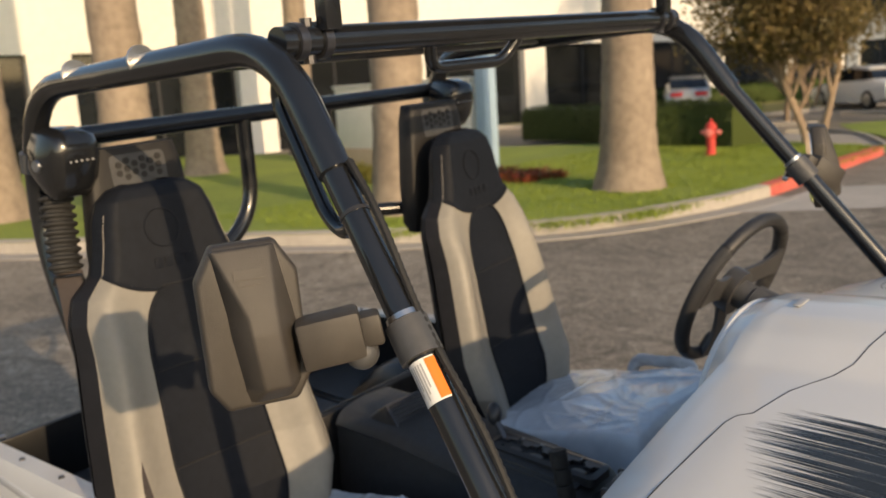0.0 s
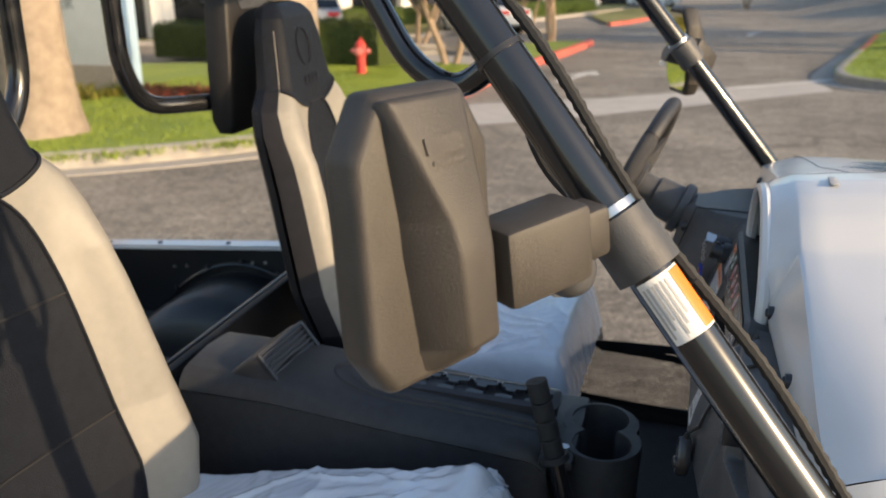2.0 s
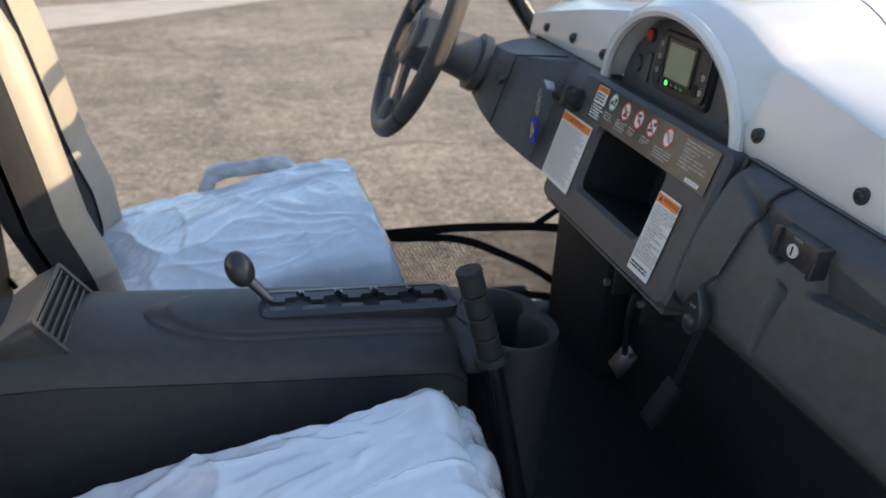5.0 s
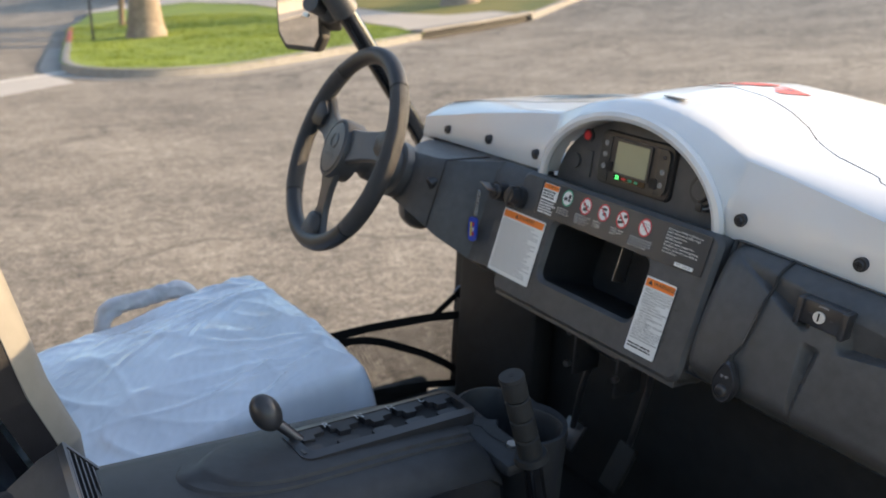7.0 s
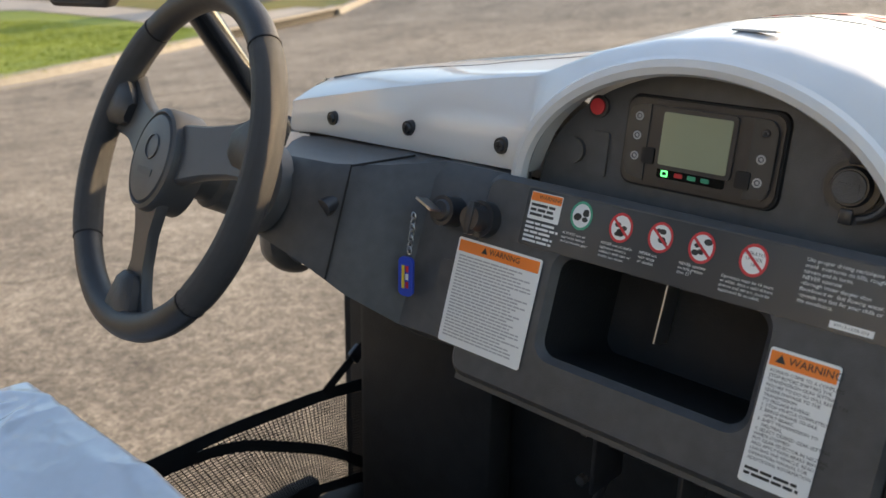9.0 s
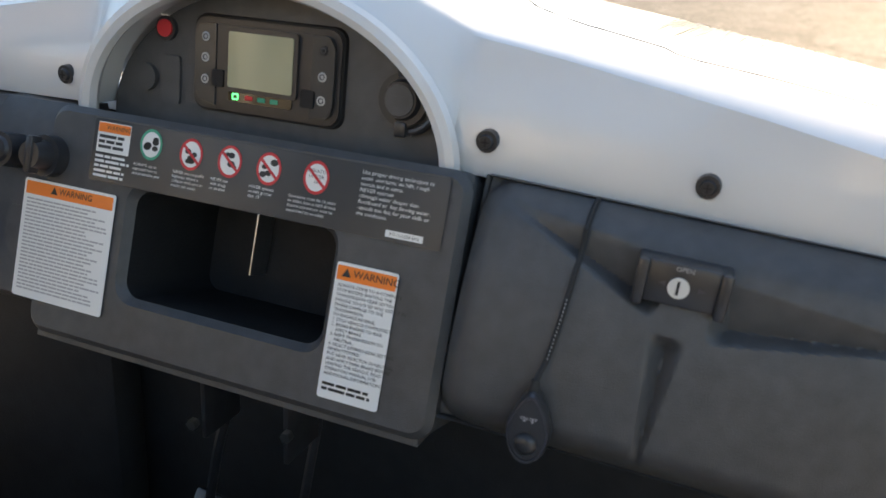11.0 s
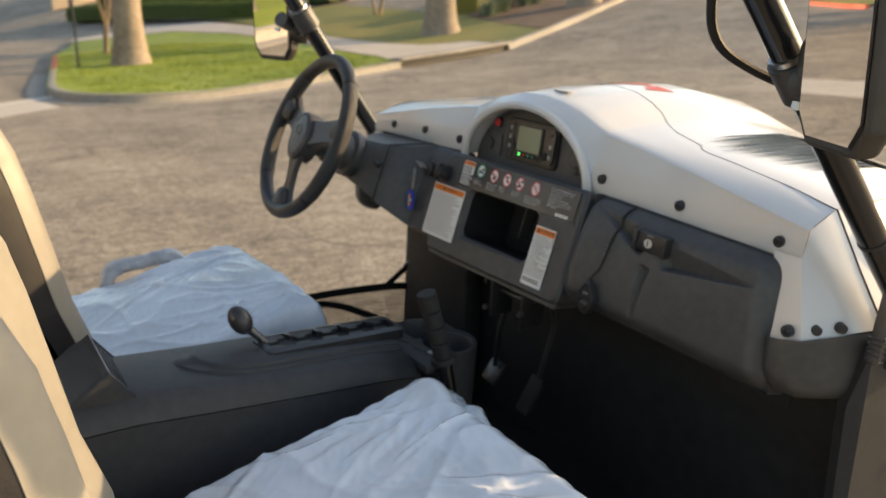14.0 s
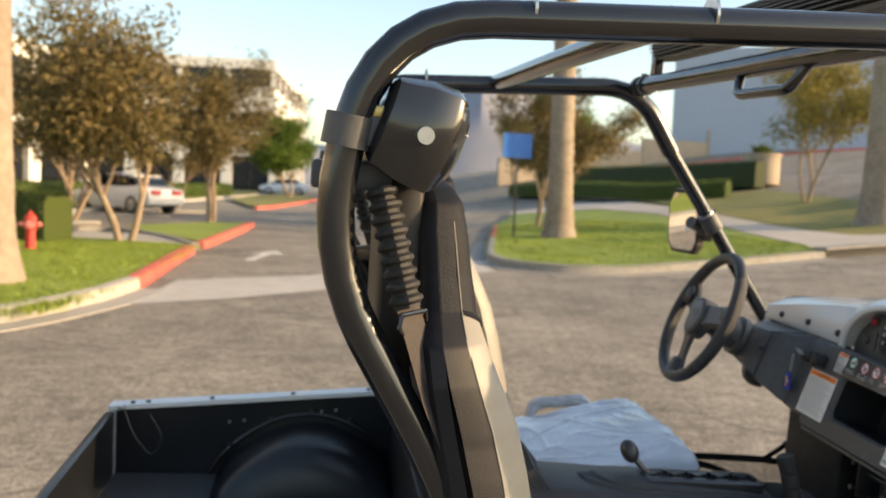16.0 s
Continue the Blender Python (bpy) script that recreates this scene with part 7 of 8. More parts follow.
BX0, BX1 = -1.80, -1.045
bm = bmesh.new()
box(bm, BX0, BX1, -0.63, 0.63, 0.525, 0.55)
part("bed_floor", bm, M_BLACK, bed)
for s in (-1, 1):
    bm = bmesh.new()
    loft(bm, [[Vector((x, 0.632 * s, 0.53)), Vector((x, 0.640 * s, 0.53)), Vector((x, 0.640 * s, rail_z(x))), Vector((x, 0.632 * s, rail_z(x)))] for x in (BX0, BX1)])
    part("bed_side", bm, M_BED, bed)
    bm = bmesh.new()
    loft(bm, [[Vector((x, 0.626 * s, rail_z(x) - 0.004)), Vector((x, 0.626 * s, rail_z(x) + 0.008)), Vector((x, 0.672 * s, rail_z(x) + 0.008)), Vector((x, 0.690 * s, rail_z(x) - 0.02)), Vector((x, 0.69 * s, 0.50)), Vector((x, 0.642 * s, 0.50)), Vector((x, 0.642 * s, rail_z(x) - 0.004))] for x in (BX0 - 0.02, BX0 + 0.03, BX1)])
    part("side_skin", bm, M_WHITE, bed)
    for x in (-1.76, -1.72, -1.55, -1.33, -1.12):
        bm = bmesh.new()
        cyl(bm, (x, 0.648 * s, rail_z(x) + 0.006), (x, 0.648 * s, rail_z(x) + 0.012), 0.008, 0.006, 12)
        part("rail_rivet", bm, M_BLACK_S, bed)
    for k in range(3):
        bm = bmesh.new()
        box(bm, -1.70, -1.10, 0.688 * s - 0.006, 0.688 * s + 0.006, 0.55 + 0.075 * k, 0.575 + 0.075 * k, 0.006)
        part("skin_rib", bm, M_WHITE, bed)
    # wheel arch hump in the floor
    bm = bmesh.new()
    rings = []
    for k in range(17):
        t = k / 16
        cx = -1.53 + 0.50 * t
        hgt = 0.155 * math.sin(math.pi * t) ** 0.7
        rings.append([Vector((cx, 0.632 * s, 0.55 + hgt)), Vector((cx, 0.46 * s, 0.55 + hgt)), Vector((cx, 0.425 * s, 0.55 + hgt * 0.9)), Vector((cx, 0.40 * s, 0.55 + hgt * 0.6)), Vector((cx, 0.385 * s, 0.549))])
    loft(bm, rings, False, False)
    part("wheel_arch", bm, M_BED, bed)
    bm = bmesh.new()
    tube(bm, [(-1.55 + 0.54 * k / 20, 0.627 * s, 0.553 + 0.175 * math.sin(math.pi * k / 20) ** 0.7) for k in range(21)], 0.006, 6)
    part("arch_flange", bm, M_BED, bed)
    for k in range(2, 19, 4):
        bm = bmesh.new()
        cyl(bm, (-1.55 + 0.54 * k / 20, 0.625 * s, 0.563 + 0.175 * math.sin(math.pi * k / 20) ** 0.7), (-1.55 + 0.54 * k / 20, 0.618 * s, 0.563 + 0.175 * math.sin(math.pi * k / 20) ** 0.7), 0.006, seg=10)
        part("arch_bolt", bm, M_STEEL_D, bed)
    for x, z in ((-1.50, 0.70), (-1.46, 0.705), (-1.25, 0.735), (-1.21, 0.74)):
        bm = bmesh.new()
        cyl(bm, (x, 0.633 * s, z), (x, 0.629 * s, z), 0.0045, seg=8)
        part("side_rivet", bm, M_STEEL, bed)
bm = bmesh.new()
box(bm, BX1 - 0.012, BX1, -0.64, 0.64, 0.50, 0.798, 0.004)
part("front_wall", bm, M_BED, bed)
gt = group("tailgate", bed)
bm = bmesh.new()
box(bm, BX0 - 0.03, BX0 - 0.005, -0.63, 0.63, 0.53, rail_z(BX0) - 0.01, 0.004)
part("gate_panel", bm, M_BED, gt)
for s in (-1, 1):
    bm = bmesh.new()
    tube(bm, [(BX0 + 0.02, 0.622 * s, 0.735), (BX0 + 0.05, 0.615 * s, 0.66), (BX0 + 0.10, 0.61 * s, 0.60), (BX0 + 0.13, 0.612 * s, 0.66), (BX0 + 0.09, 0.618 * s, 0.72)], 0.0016, 6, fil=0.03)
    part("lanyard", bm, M_STEEL_D, gt)
    bm = bmesh.new()
    cyl(bm, (BX0 + 0.015, 0.628 * s, 0.74), (BX0 + 0.015, 0.600 * s, 0.74), 0.006, seg=10)
    part("latch_pin", bm, M_STEEL, gt)
for k in range(5):
    bm = bmesh.new()
    box(bm, BX0 + 0.05, BX1 - 0.06, -0.36 + 0.17 * k, -0.33 + 0.17 * k, 0.549, 0.557, 0.003)
    part("floor_rib", bm, M_BED, bed)

# -- wheels --
def wheel(x, s, w=0.20):
    g = group("wheel", utv, "knobby off-road tyre on a dark rim")
    y0 = 0.56 * s
    cz = 0.300 - (LEAN @ Vector((x, 0.66 * s, 0.0))).z
    y1 = y0 + w * s
    bm = bmesh.new()
    prof = [(0.15, 0.0), (0.24, -0.015), (0.285, 0.02), (0.296, 0.06), (0.296, w - 0.06), (0.285, w - 0.02), (0.24, w + 0.015), (0.15, w)]
    rings = [[Vector((x + r * math.cos(a), y0 + o * s, cz + r * math.sin(a))) for r, o in prof] for a in (2 * math.pi * k / 36 for k in range(37))]
    loft(bm, rings, False, False)
    part("tyre", bm, M_RUBBER, g)
    bm = bmesh.new()
    for k in range(22):
        for j, o in enumerate((0.02, 0.075, 0.125, 0.18)):
            a = 2 * math.pi * (k + (0.5 if j % 2 else 0)) / 22
            m = Matrix.Translation((x, y0 + o * s, cz)) @ Matrix.Rotation(-a, 4, "Y") @ Matrix.Translation((0.297 if 0 < j < 3 else 0.288, 0, 0)) @ Matrix.Rotation(radians(25 if j < 2 else -25), 4, "X")
            box(bm, -0.012, 0.012, -0.027, 0.027, -0.016, 0.016, 0.0, m=m)
    tread = part("tread", bm, M_RUBBER, g)
    bm = bmesh.new()
    cyl(bm, (x, y0 + (w - 0.03) * s, cz), (x, y0 + (w - 0.01) * s, cz), 0.155, 0.150, 28)
    part("rim", bm, M_STEEL_D, g)


for s in (-1, 1):
    wheel(0.66, s)
    wheel(-1.28, s, 0.22)
bm = bmesh.new()
cyl(bm, (-1.28, -0.56, 0.30), (-1.28, 0.56, 0.30), 0.03)
cyl(bm, (0.66, -0.56, 0.30), (0.66, 0.56, 0.30), 0.025)
box(bm, -1.75, 0.95, -0.28, 0.28, 0.28, 0.38, 0.02)
part("chassis", bm, M_TUBE, utv)
bm = bmesh.new()
box(bm, 0.20, 1.08, -0.50, 0.50, 0.38, 0.80, 0.04)
part("nose", bm, M_BLACK, utv)

# -- clear plastic dust covers over the cushions --
def cover(cy, seed):
    root = new("plastic_seat_cover")
    root.matrix_world = LEAN
    tagged(root, "wrinkled clear plastic film over a seat cushion", "seat cover", "seat covers")
    rd = random.Random(40 + seed)
    nx, ny = 150, 140
    off = Vector((seed * 3.7, seed * 1.3, 0))
    fold = lambda p, k: (1 - abs(noise.noise(p + off))) ** k
    X, Y = np.meshgrid(-0.93 + (0.615 if seed == 1 else 0.638) * np.arange(nx + 1) / nx, cy - 0.28 + 0.56 * np.arange(ny + 1) / ny, indexing="ij")
    # straight pulled creases, most of them fanning from the front corners
    crease = np.zeros_like(X)
    for k in range(46):
        if k % 3:
            px, py = -0.36, cy + (0.17 if k % 2 else -0.17)
            ang = math.pi + rd.uniform(-0.75, 0.75)
            px, py = px + math.cos(ang) * rd.uniform(0, 0.1), py + math.sin(ang) * rd.uniform(0, 0.1)
        else:
            px, py, ang = rd.uniform(-0.85, -0.4), cy + rd.uniform(-0.2, 0.2), rd.uniform(0, math.pi)
        ln, w, h = rd.uniform(0.12, 0.36), rd.uniform(0.006, 0.020), rd.uniform(0.0015, 0.0050)
        al = ((X - px) * math.cos(ang) + (Y - py) * math.sin(ang)) / ln
        ac = -(X - px) * math.sin(ang) + (Y - py) * math.cos(ang) + 0.010 * np.sin(al * 5 + k)
        crease += h * np.clip(1 - np.abs(ac) / w, 0, 1) * np.clip(al * 6, 0, 1) * np.clip((1 - al) * 2, 0, 1)
    P_ = []
    for i in range(nx + 1):
        row = []
        for j in range(ny + 1):
            x, y = float(X[i, j]), float(Y[i, j])
            ex = max(0.0, x + 0.395) / 0.085 if seed == 1 else max(0.0, x + 0.345) / 0.055
            ey = max(0.0, abs(y - cy) - (0.215 if seed == 1 else 0.228)) / 0.05
            drop = (0.105 if seed == 1 else 0.135) * min(1, ex) ** 1.5 + (0.085 if seed == 1 else 0.110) * min(1, ey) ** 1.5
            puff = 0.022 * max(0.0, 1 - ((x + 0.52) / 0.34) ** 2) * max(0.0, 1 - ((y - cy) / 0.25) ** 2)
            n1 = noise.noise(Vector((x * 5, y * 5, 0)) + off) * 0.007
            n3 = fold(Vector((x * 9 + y * 7, y * 4 - x * 3, 5)), 9) * 0.0035
            n4 = fold(Vector((x * 46 - y * 30, y * 18 + x * 14, 9)), 9) * 0.0010
            tuck = 0.008 * fold(Vector((x * 22, y * 22, 4)), 4) * max(min(1, ex), min(1, ey))
            row.append(((x - 0.02 * min(1, ex) * ex * 0.5 + tuck * 0.6, y - math.copysign(0.020, y - cy) * min(1, ey) ** 2 + tuck * 0.5, (0.796 if seed == 1 else 0.778) - 0.20 * max(0.0, -0.37 - x) + puff - drop + 0.026 * math.exp(-((x + 0.375) ** 2 + (y - cy - 0.185) ** 2) / 0.0022) * (seed == 1) + n1 + n3 + n4 + float(crease[i, j]))))
        P_.append(row)
    edge_i = next(i for i in range(nx) if X[i, 0] > (-0.37 if seed == 1 else -0.335))
    for nm, i0, i1 in (("film_sheet", 0, edge_i), ("front_skirt", edge_i, nx)):
        bm = bmesh.new()
        vs_ = [[bm.verts.new(q) for q in P_[i]] for i in range(i0, i1 + 1)]
        for i in range(i1 - i0):
            for j in range(ny):
                bm.faces.new((vs_[i][j], vs_[i + 1][j], vs_[i + 1][j + 1], vs_[i][j + 1]))
        part(nm, bm, M_FILM, root)
    if seed == 2:
        return root
    # loose corner that stands off the front of the cushion
    bm = bmesh.new()
    n, m_ = 40, 14
    ys_ = cy + 0.185
    g_ = []
    for i in range(n + 1):
        a = i / n
        row = []
        for j in range(m_ + 1):
            b = j / m_
            wob = 0.008 * noise.noise(Vector((a * 5, b * 2, seed))) + 0.0025 * noise.noise(Vector((a * 22, b * 9, seed)))
            row.append(bm.verts.new((-0.375 + 0.045 * b + wob * 1.4, ys_ + 0.055 - 0.20 * a + wob, 0.788 + 0.022 * math.sin(math.pi * a) * math.sin(math.pi * min(1, b * 0.8)) - 0.055 * b * b + wob)))
        g_.append(row)
    for i in range(n):
        for j in range(m_):
            bm.faces.new((g_[i][j], g_[i + 1][j], g_[i + 1][j + 1], g_[i][j + 1]))
    part("loose_flap", bm, M_FLAP, root, "thin loose film at the front edge")
    return root


cover(-0.445, 1)
cover(0.440, 2)

# small warning label on the white bed side
LBM = basis((-1.34, -0.672, 0.715), (1, 0.0, 0.10), (-0.10, 0, 1))
lab = group("bed_label", utv, "small white label with a red heading")
bm = bmesh.new()
prism(bm, rrect(0.105, 0.048, 0.004, 3, 0.055, 0.025), LBM, 0.0008)
part("label_film", bm, M_LABEL, lab)
bm = bmesh.new()
prism(bm, rrect(0.100, 0.011, 0.001, 2, 0.055, 0.041), LBM @ pose(0, 0, 0.0008), 0.0003)
part("heading", bm, M_RPRINT, lab)
for k in range(4):
    bm = bmesh.new()
    prism(bm, rrect(0.066 - 0.008 * (k % 2), 0.0035, 0.0005, 1, 0.068, 0.031 - 0.0075 * k), LBM @ pose(0, 0, 0.0008), 0.0003)
    part("print_bar", bm, M_GREYP, lab)


# ---- street planting ----
palm((-5.35, 8.75), 12.5, 0.36, (0.004, 0.0), 3)
palm((-6.9, 6.0), 12.0, 0.34, (0.0, 0.006), 4)
palm((-10.4, 4.3), 12.8, 0.36, (-0.006, 0.0), 5)
palm((-15.2, 8.4), 12.0, 0.34, (0.0, 0.0), 6)
palm((-12.2, 3.1), 12.4, 0.38, (-0.012, 0.0), 7)
palm((-17.0, 12.5), 12.0, 0.33, (0.0, 0.0), 8)
palm((4.95, 21.4), 12.5, 0.37, (-0.012, 0.01), 9)
palm((14.4, 21.3), 12.5, 0.46, (0.002, 0.0), 10)
palm((20.2, 21.0), 12.5, 0.46, (0.0, 0.0), 11)

BROWN_TREE = "multi-stemmed street tree with sparse olive-brown leaves"
tree((-5.4, 15.8), 5.6, 3.0, 3, M_LEAF_B, M_BARK, BROWN_TREE, 21, 22, 0.062, 0.33, 0.075)
tree((-5.0, 24.6), 5.2, 2.8, 3, M_LEAF_B, M_BARK, BROWN_TREE, 22, 24, 0.062, 0.38, 0.07)
tree((-8.6, 23.0), 5.6, 3.0, 3, M_LEAF_B, M_BARK, BROWN_TREE, 23, 20, 0.062, 0.40, 0.07)
tree((-8.0, 35.5), 4.6, 2.4, 2, M_LEAF_B, M_BARK, BROWN_TREE, 24, 24, 0.07, 0.42, 0.06)
tree((-10.6, 30.5), 6.0, 3.2, 3, M_LEAF_B, M_BARK, BROWN_TREE, 29, 24, 0.07, 0.40, 0.07)
tree((5.6, 26.6), 5.4, 2.6, 3, M_LEAF_B, M_BARK, BROWN_TREE, 25, 30, 0.065, 0.45, 0.06, 0.9)
tree((16.2, 28.2), 6.4, 3.4, 3, M_LEAF_Y, M_BARK, "slender multi-stemmed tree with thin yellow-green leaves", 26, 26, 0.075, 0.36, 0.065, 0.8)
tree((9.5, 50.0), 6.0, 3.6, 1, M_LEAF_Y, M_BARK, "young tree with yellow-green leaves by the driveway", 27, 34, 0.09, 0.4, 0.10)
tree((-4.7, 62.0), 7.2, 5.0, 2, M_LEAF_G, M_BARK, "round bright green tree before a white building", 28, 60, 0.11, 0.32, 0.13)
tree((1.5, 70.0), 8.0, 5.0, 2, M_LEAF_O, M_BARK, "tall tree with orange-brown leaves by the far road", 30, 40, 0.12, 0.35, 0.13)
tree((16.0, 62.0), 6.5, 4.5, 1, M_LEAF_G, M_BARK, "green tree behind a low wall", 31, 40, 0.11, 0.35, 0.12)

hedge([(9.2, 47.0), (11.6, 39.4), (13.2, 35.6), (15.6, 33.4)], 0.75, 1.3, M_HEDGE, "low clipped green hedge beside the driveway", 41, 700)
hedge([(11.5, 50.0), (14.4, 42.0), (16.6, 38.0), (18.2, 35.6)], 1.25, 1.2, M_HEDGE_D, "taller dark green clipped hedge", 42, 700)
hedge([(17.8, 24.6), (22, 26.6), (30, 30.8), (44, 38.6)], 0.75, 1.0, M_HEDGE_Y, "low yellow-green hedge along the mulch bed", 43, 420)
hedge([(-9.4, 15.2), (-7.8, 15.6), (-6.5, 15.3)], 0.95, 1.0, M_HEDGE_D, "dark green shrubs behind the hydrant", 44, 800)
hedge([(-13.5, 17.6), (-11.4, 17.2), (-9.6, 16.4)], 0.85, 0.9, M_HEDGE_D, "dark green shrubs beside the car park", 45, 600)
hedge([(-20, 30), (-14.5, 36), (-11.0, 47), (-9.4, 62)], 0.8, 1.3, M_HEDGE, "low green hedge along the far kerb", 46, 250, 0.06)
rs = random.Random(5)
clumps("agapanthus", [(17.4 + i * 0.55 + rs.uniform(-0.3, 0.3), 22.6 + i * 0.30 + rs.uniform(-0.5, 0.5), rs.uniform(0.9, 1.3)) for i in range(46)], 0.55, M_LEAF_S, "grey-green strap-leaved plants in a mulch bed", 51, 70, 0.02)
clumps("ground_cover", [(-11.8 + rs.uniform(0, 3.4), 8.6 + rs.uniform(-0.5, 0.7) + 0.2 * i / 60, rs.uniform(0.5, 1.0)) for i in range(60)], 0.30, M_HEDGE_Y, "low mixed plants before the sign wall", 52, 40, 0.014)
clumps("flower_bed", [(-8.2 + rs.uniform(0, 1.2), 9.3 + rs.uniform(-0.5, 0.6), rs.uniform(0.5, 0.9)) for i in range(26)], 0.28, M_FLOWER, "red-brown flowers in the corner lawn", 53, 40, 0.014)
spots = [(rs.uniform(-9.5, -3.9), rs.uniform(4.6, 15.5), 1) for _ in range(5200)]


def inside(x, y, poly):
    hit = False
    for (ax, ay), (bx, by) in zip(poly, poly[1:] + poly[:1]):
        if (ay > y) != (by > y) and x < (bx - ax) * (y - ay) / (by - ay) + ax:
            hit = not hit
    return hit


LAWN_IN = LEFT_EDGE[20:] + RED_EDGE + [(-5.6, 16.0), (-9.5, 15.0)]
clumps("grass", [s for s in spots if inside(s[0] - 0.25, s[1], LAWN_IN)], 0.075, M_GRASS, "short sunlit blades of mown grass", 54, 12, 0.005)
spots = [(rs.uniform(2.2, 9.5), rs.uniform(13.2, 28), 1) for _ in range(5200)]
ISLAND_IN = RIGHT_TIP + RIGHT_EDGE + [(9.3, 16.8), (9.8, 24), (8, 28)]
clumps("grass", [s for s in spots if inside(s[0] - 0.2, s[1] - 0.2, ISLAND_IN)], 0.08, M_GRASS, "short sunlit blades of mown grass", 55, 12, 0.005)


# ---- hydrant ----
def hydrant(x, y):
    z = rise(x, y) + 0.12
    root = tagged(new("fire_hydrant"), "faded red cast-iron fire hydrant on the lawn", "fire hydrant")
    root.location = (x, y, z)
    root.scale = (0.85, 0.85, 0.80)
    bm = bmesh.new()
    rings = [(0.0, 0.15), (0.03, 0.15), (0.035, 0.10), (0.40, 0.095), (0.42, 0.12), (0.45, 0.12), (0.46, 0.10), (0.60, 0.10), (0.62, 0.125), (0.65, 0.125), (0.68, 0.11), (0.74, 0.075), (0.77, 0.03), (0.82, 0.028)]
    tube(bm, [Vector((0, 0, h)) for h, r in rings], [r for h, r in rings], 20)
    part("body", bm, M_RED, root)
    for d, r, ln in (((1, 0.2, 0), 0.06, 0.20), ((-1, -0.2, 0), 0.06, 0.20), ((0.2, -1, 0), 0.085, 0.22)):
        d = Vector(d).normalized()
        bm = bmesh.new()
        c = Vector((0, 0, 0.53))
        tube(bm, [c + d * 0.05, c + d * (ln - 0.06), c + d * (ln - 0.055), c + d * (ln - 0.01), c + d * ln], [r * 0.8, r * 0.8, r, r, r * 0.5], 14)
        cyl(bm, c + d * ln, c + d * (ln + 0.03), 0.018, seg=6)
        part("outlet_cap", bm, M_RED_W, root)


hydrant(-6.35, 13.35)


# ---- signs ----
def street_sign(x, y, h, w, ph):
    z = rise(x, y)
    root = tagged(new("street_sign"), "blue rectangular sign on a grey metal pole", "street sign")
    root.location = (x, y, z)
    bm = bmesh.new()
    cyl(bm, (0, 0, -0.2), (0, 0, h + ph * 0.8), 0.03, seg=12)
    part("pole", bm, M_STEEL_D, root)
    bm = bmesh.new()
    m = basis((0, -0.045, h), (1, 0.15, 0), (0, 0, 1))
    prism(bm, rrect(w, ph, 0.04, 4, 0, ph / 2), m, 0.006)
    panel = part("panel", bm, M_SIGNB, root, "plain blue sign panel")
    for k in (0.15, 0.85):
        bm = bmesh.new()
        cyl(bm, m @ Vector((0, ph * k, 0.004)), m @ Vector((0, ph * k, 0.014)), 0.014, seg=8)
        part("bolt", bm, M_STEEL, panel)


street_sign(3.7, 21.6, 2.35, 0.85, 0.68)

# sign wall on the corner
wall = tagged(new("sign_wall"), "white stucco sign wall on a tan base", "sign wall")
A, B = Vector((-13.0, 10.2, 0)), Vector((-9.1, 9.9, 0))
SX = (B - A).normalized()
SN = Vector((SX.y, -SX.x, 0))
SM = basis((*A.to_2d(), 0.1), SX, (-SN.x, -SN.y, 0))
bm = bmesh.new()
box(bm, -0.1, 4.0, -0.05, 0.5, -0.1, 0.42, 0.02, SM)
part("base", bm, M_TAN, wall, "tan stucco plinth")
bm = bmesh.new()
box(bm, 0.0, 3.9, 0.0, 0.45, 0.42, 1.62, 0.015, SM)
part("wall_panel", bm, M_WALL, wall)
bm = bmesh.new()
box(bm, -0.03, 3.93, -0.03, 0.48, 1.62, 1.68, 0.012, SM)
part("coping", bm, M_WALL, wall)
bm = bmesh.new()
box(bm, 4.05, 4.27, 0.0, 0.3, -0.1, 2.5, 0.01, SM)
part("post", bm, M_POST, wall, "pale blue painted post")


def lettering(text, m, size, depth, material, parent, name="lettering"):
    cu = bpy.data.curves.new(name, "FONT")
    cu.body, cu.size, cu.extrude, cu.align_x = text, size, depth, "CENTER"
    cu.space_character = 1.25
    tmp = new(name + "_tmp", cu)
    bpy.context.view_layer.update()
    me = bpy.data.meshes.new_from_object(tmp.evaluated_get(bpy.context.evaluated_depsgraph_get()))
    bpy.data.objects.remove(tmp)
    me.name = name
    me.transform(m)
    me.materials.clear()
    me.materials.append(material)
    ob = new(name, me)
    ob.parent = parent
    return ob


lettering("WESTGATE CENTER", SM @ Matrix.Translation((1.95, -0.012, 1.28)) @ Matrix.Rotation(radians(90), 4, "X"), 0.26, 0.012, M_GREYP, wall)

# ---- road arrows, wheel stops, planter, low walls ----


def arrow(x, y, ang, s=1.0):
    bm = bmesh.new()
    m = Matrix.Translation((x, y, rise(x, y) + 0.006)) @ Matrix.Rotation(radians(ang), 4, "Z")
    prism(bm, [(a * s, b * s) for a, b in ((-1.2, -0.09), (0.3, -0.09), (0.3, -0.32), (1.2, 0), (0.3, 0.32), (0.3, 0.09), (-1.2, 0.09))], m, 0.002)
    tagged(part("road_arrow", bm, M_ROADW, smooth=False), "worn white arrow painted on the driveway", "road marking", kind="structure")


arrow(-2.6, 14.9, 82)
arrow(0.9, 31.0, 82)
bm = bmesh.new()
prism(bm, [(0, 0), (3.4, 0.3), (3.4, 0.5), (0, 0.2)], Matrix.Translation((0.1, 13.0, 0.013)) @ Matrix.Rotation(radians(40), 4, "Z"), 0.002)
tagged(part("road_line", bm, M_ROADW, smooth=False), "worn white line across the driveway mouth", "road marking", kind="structure")


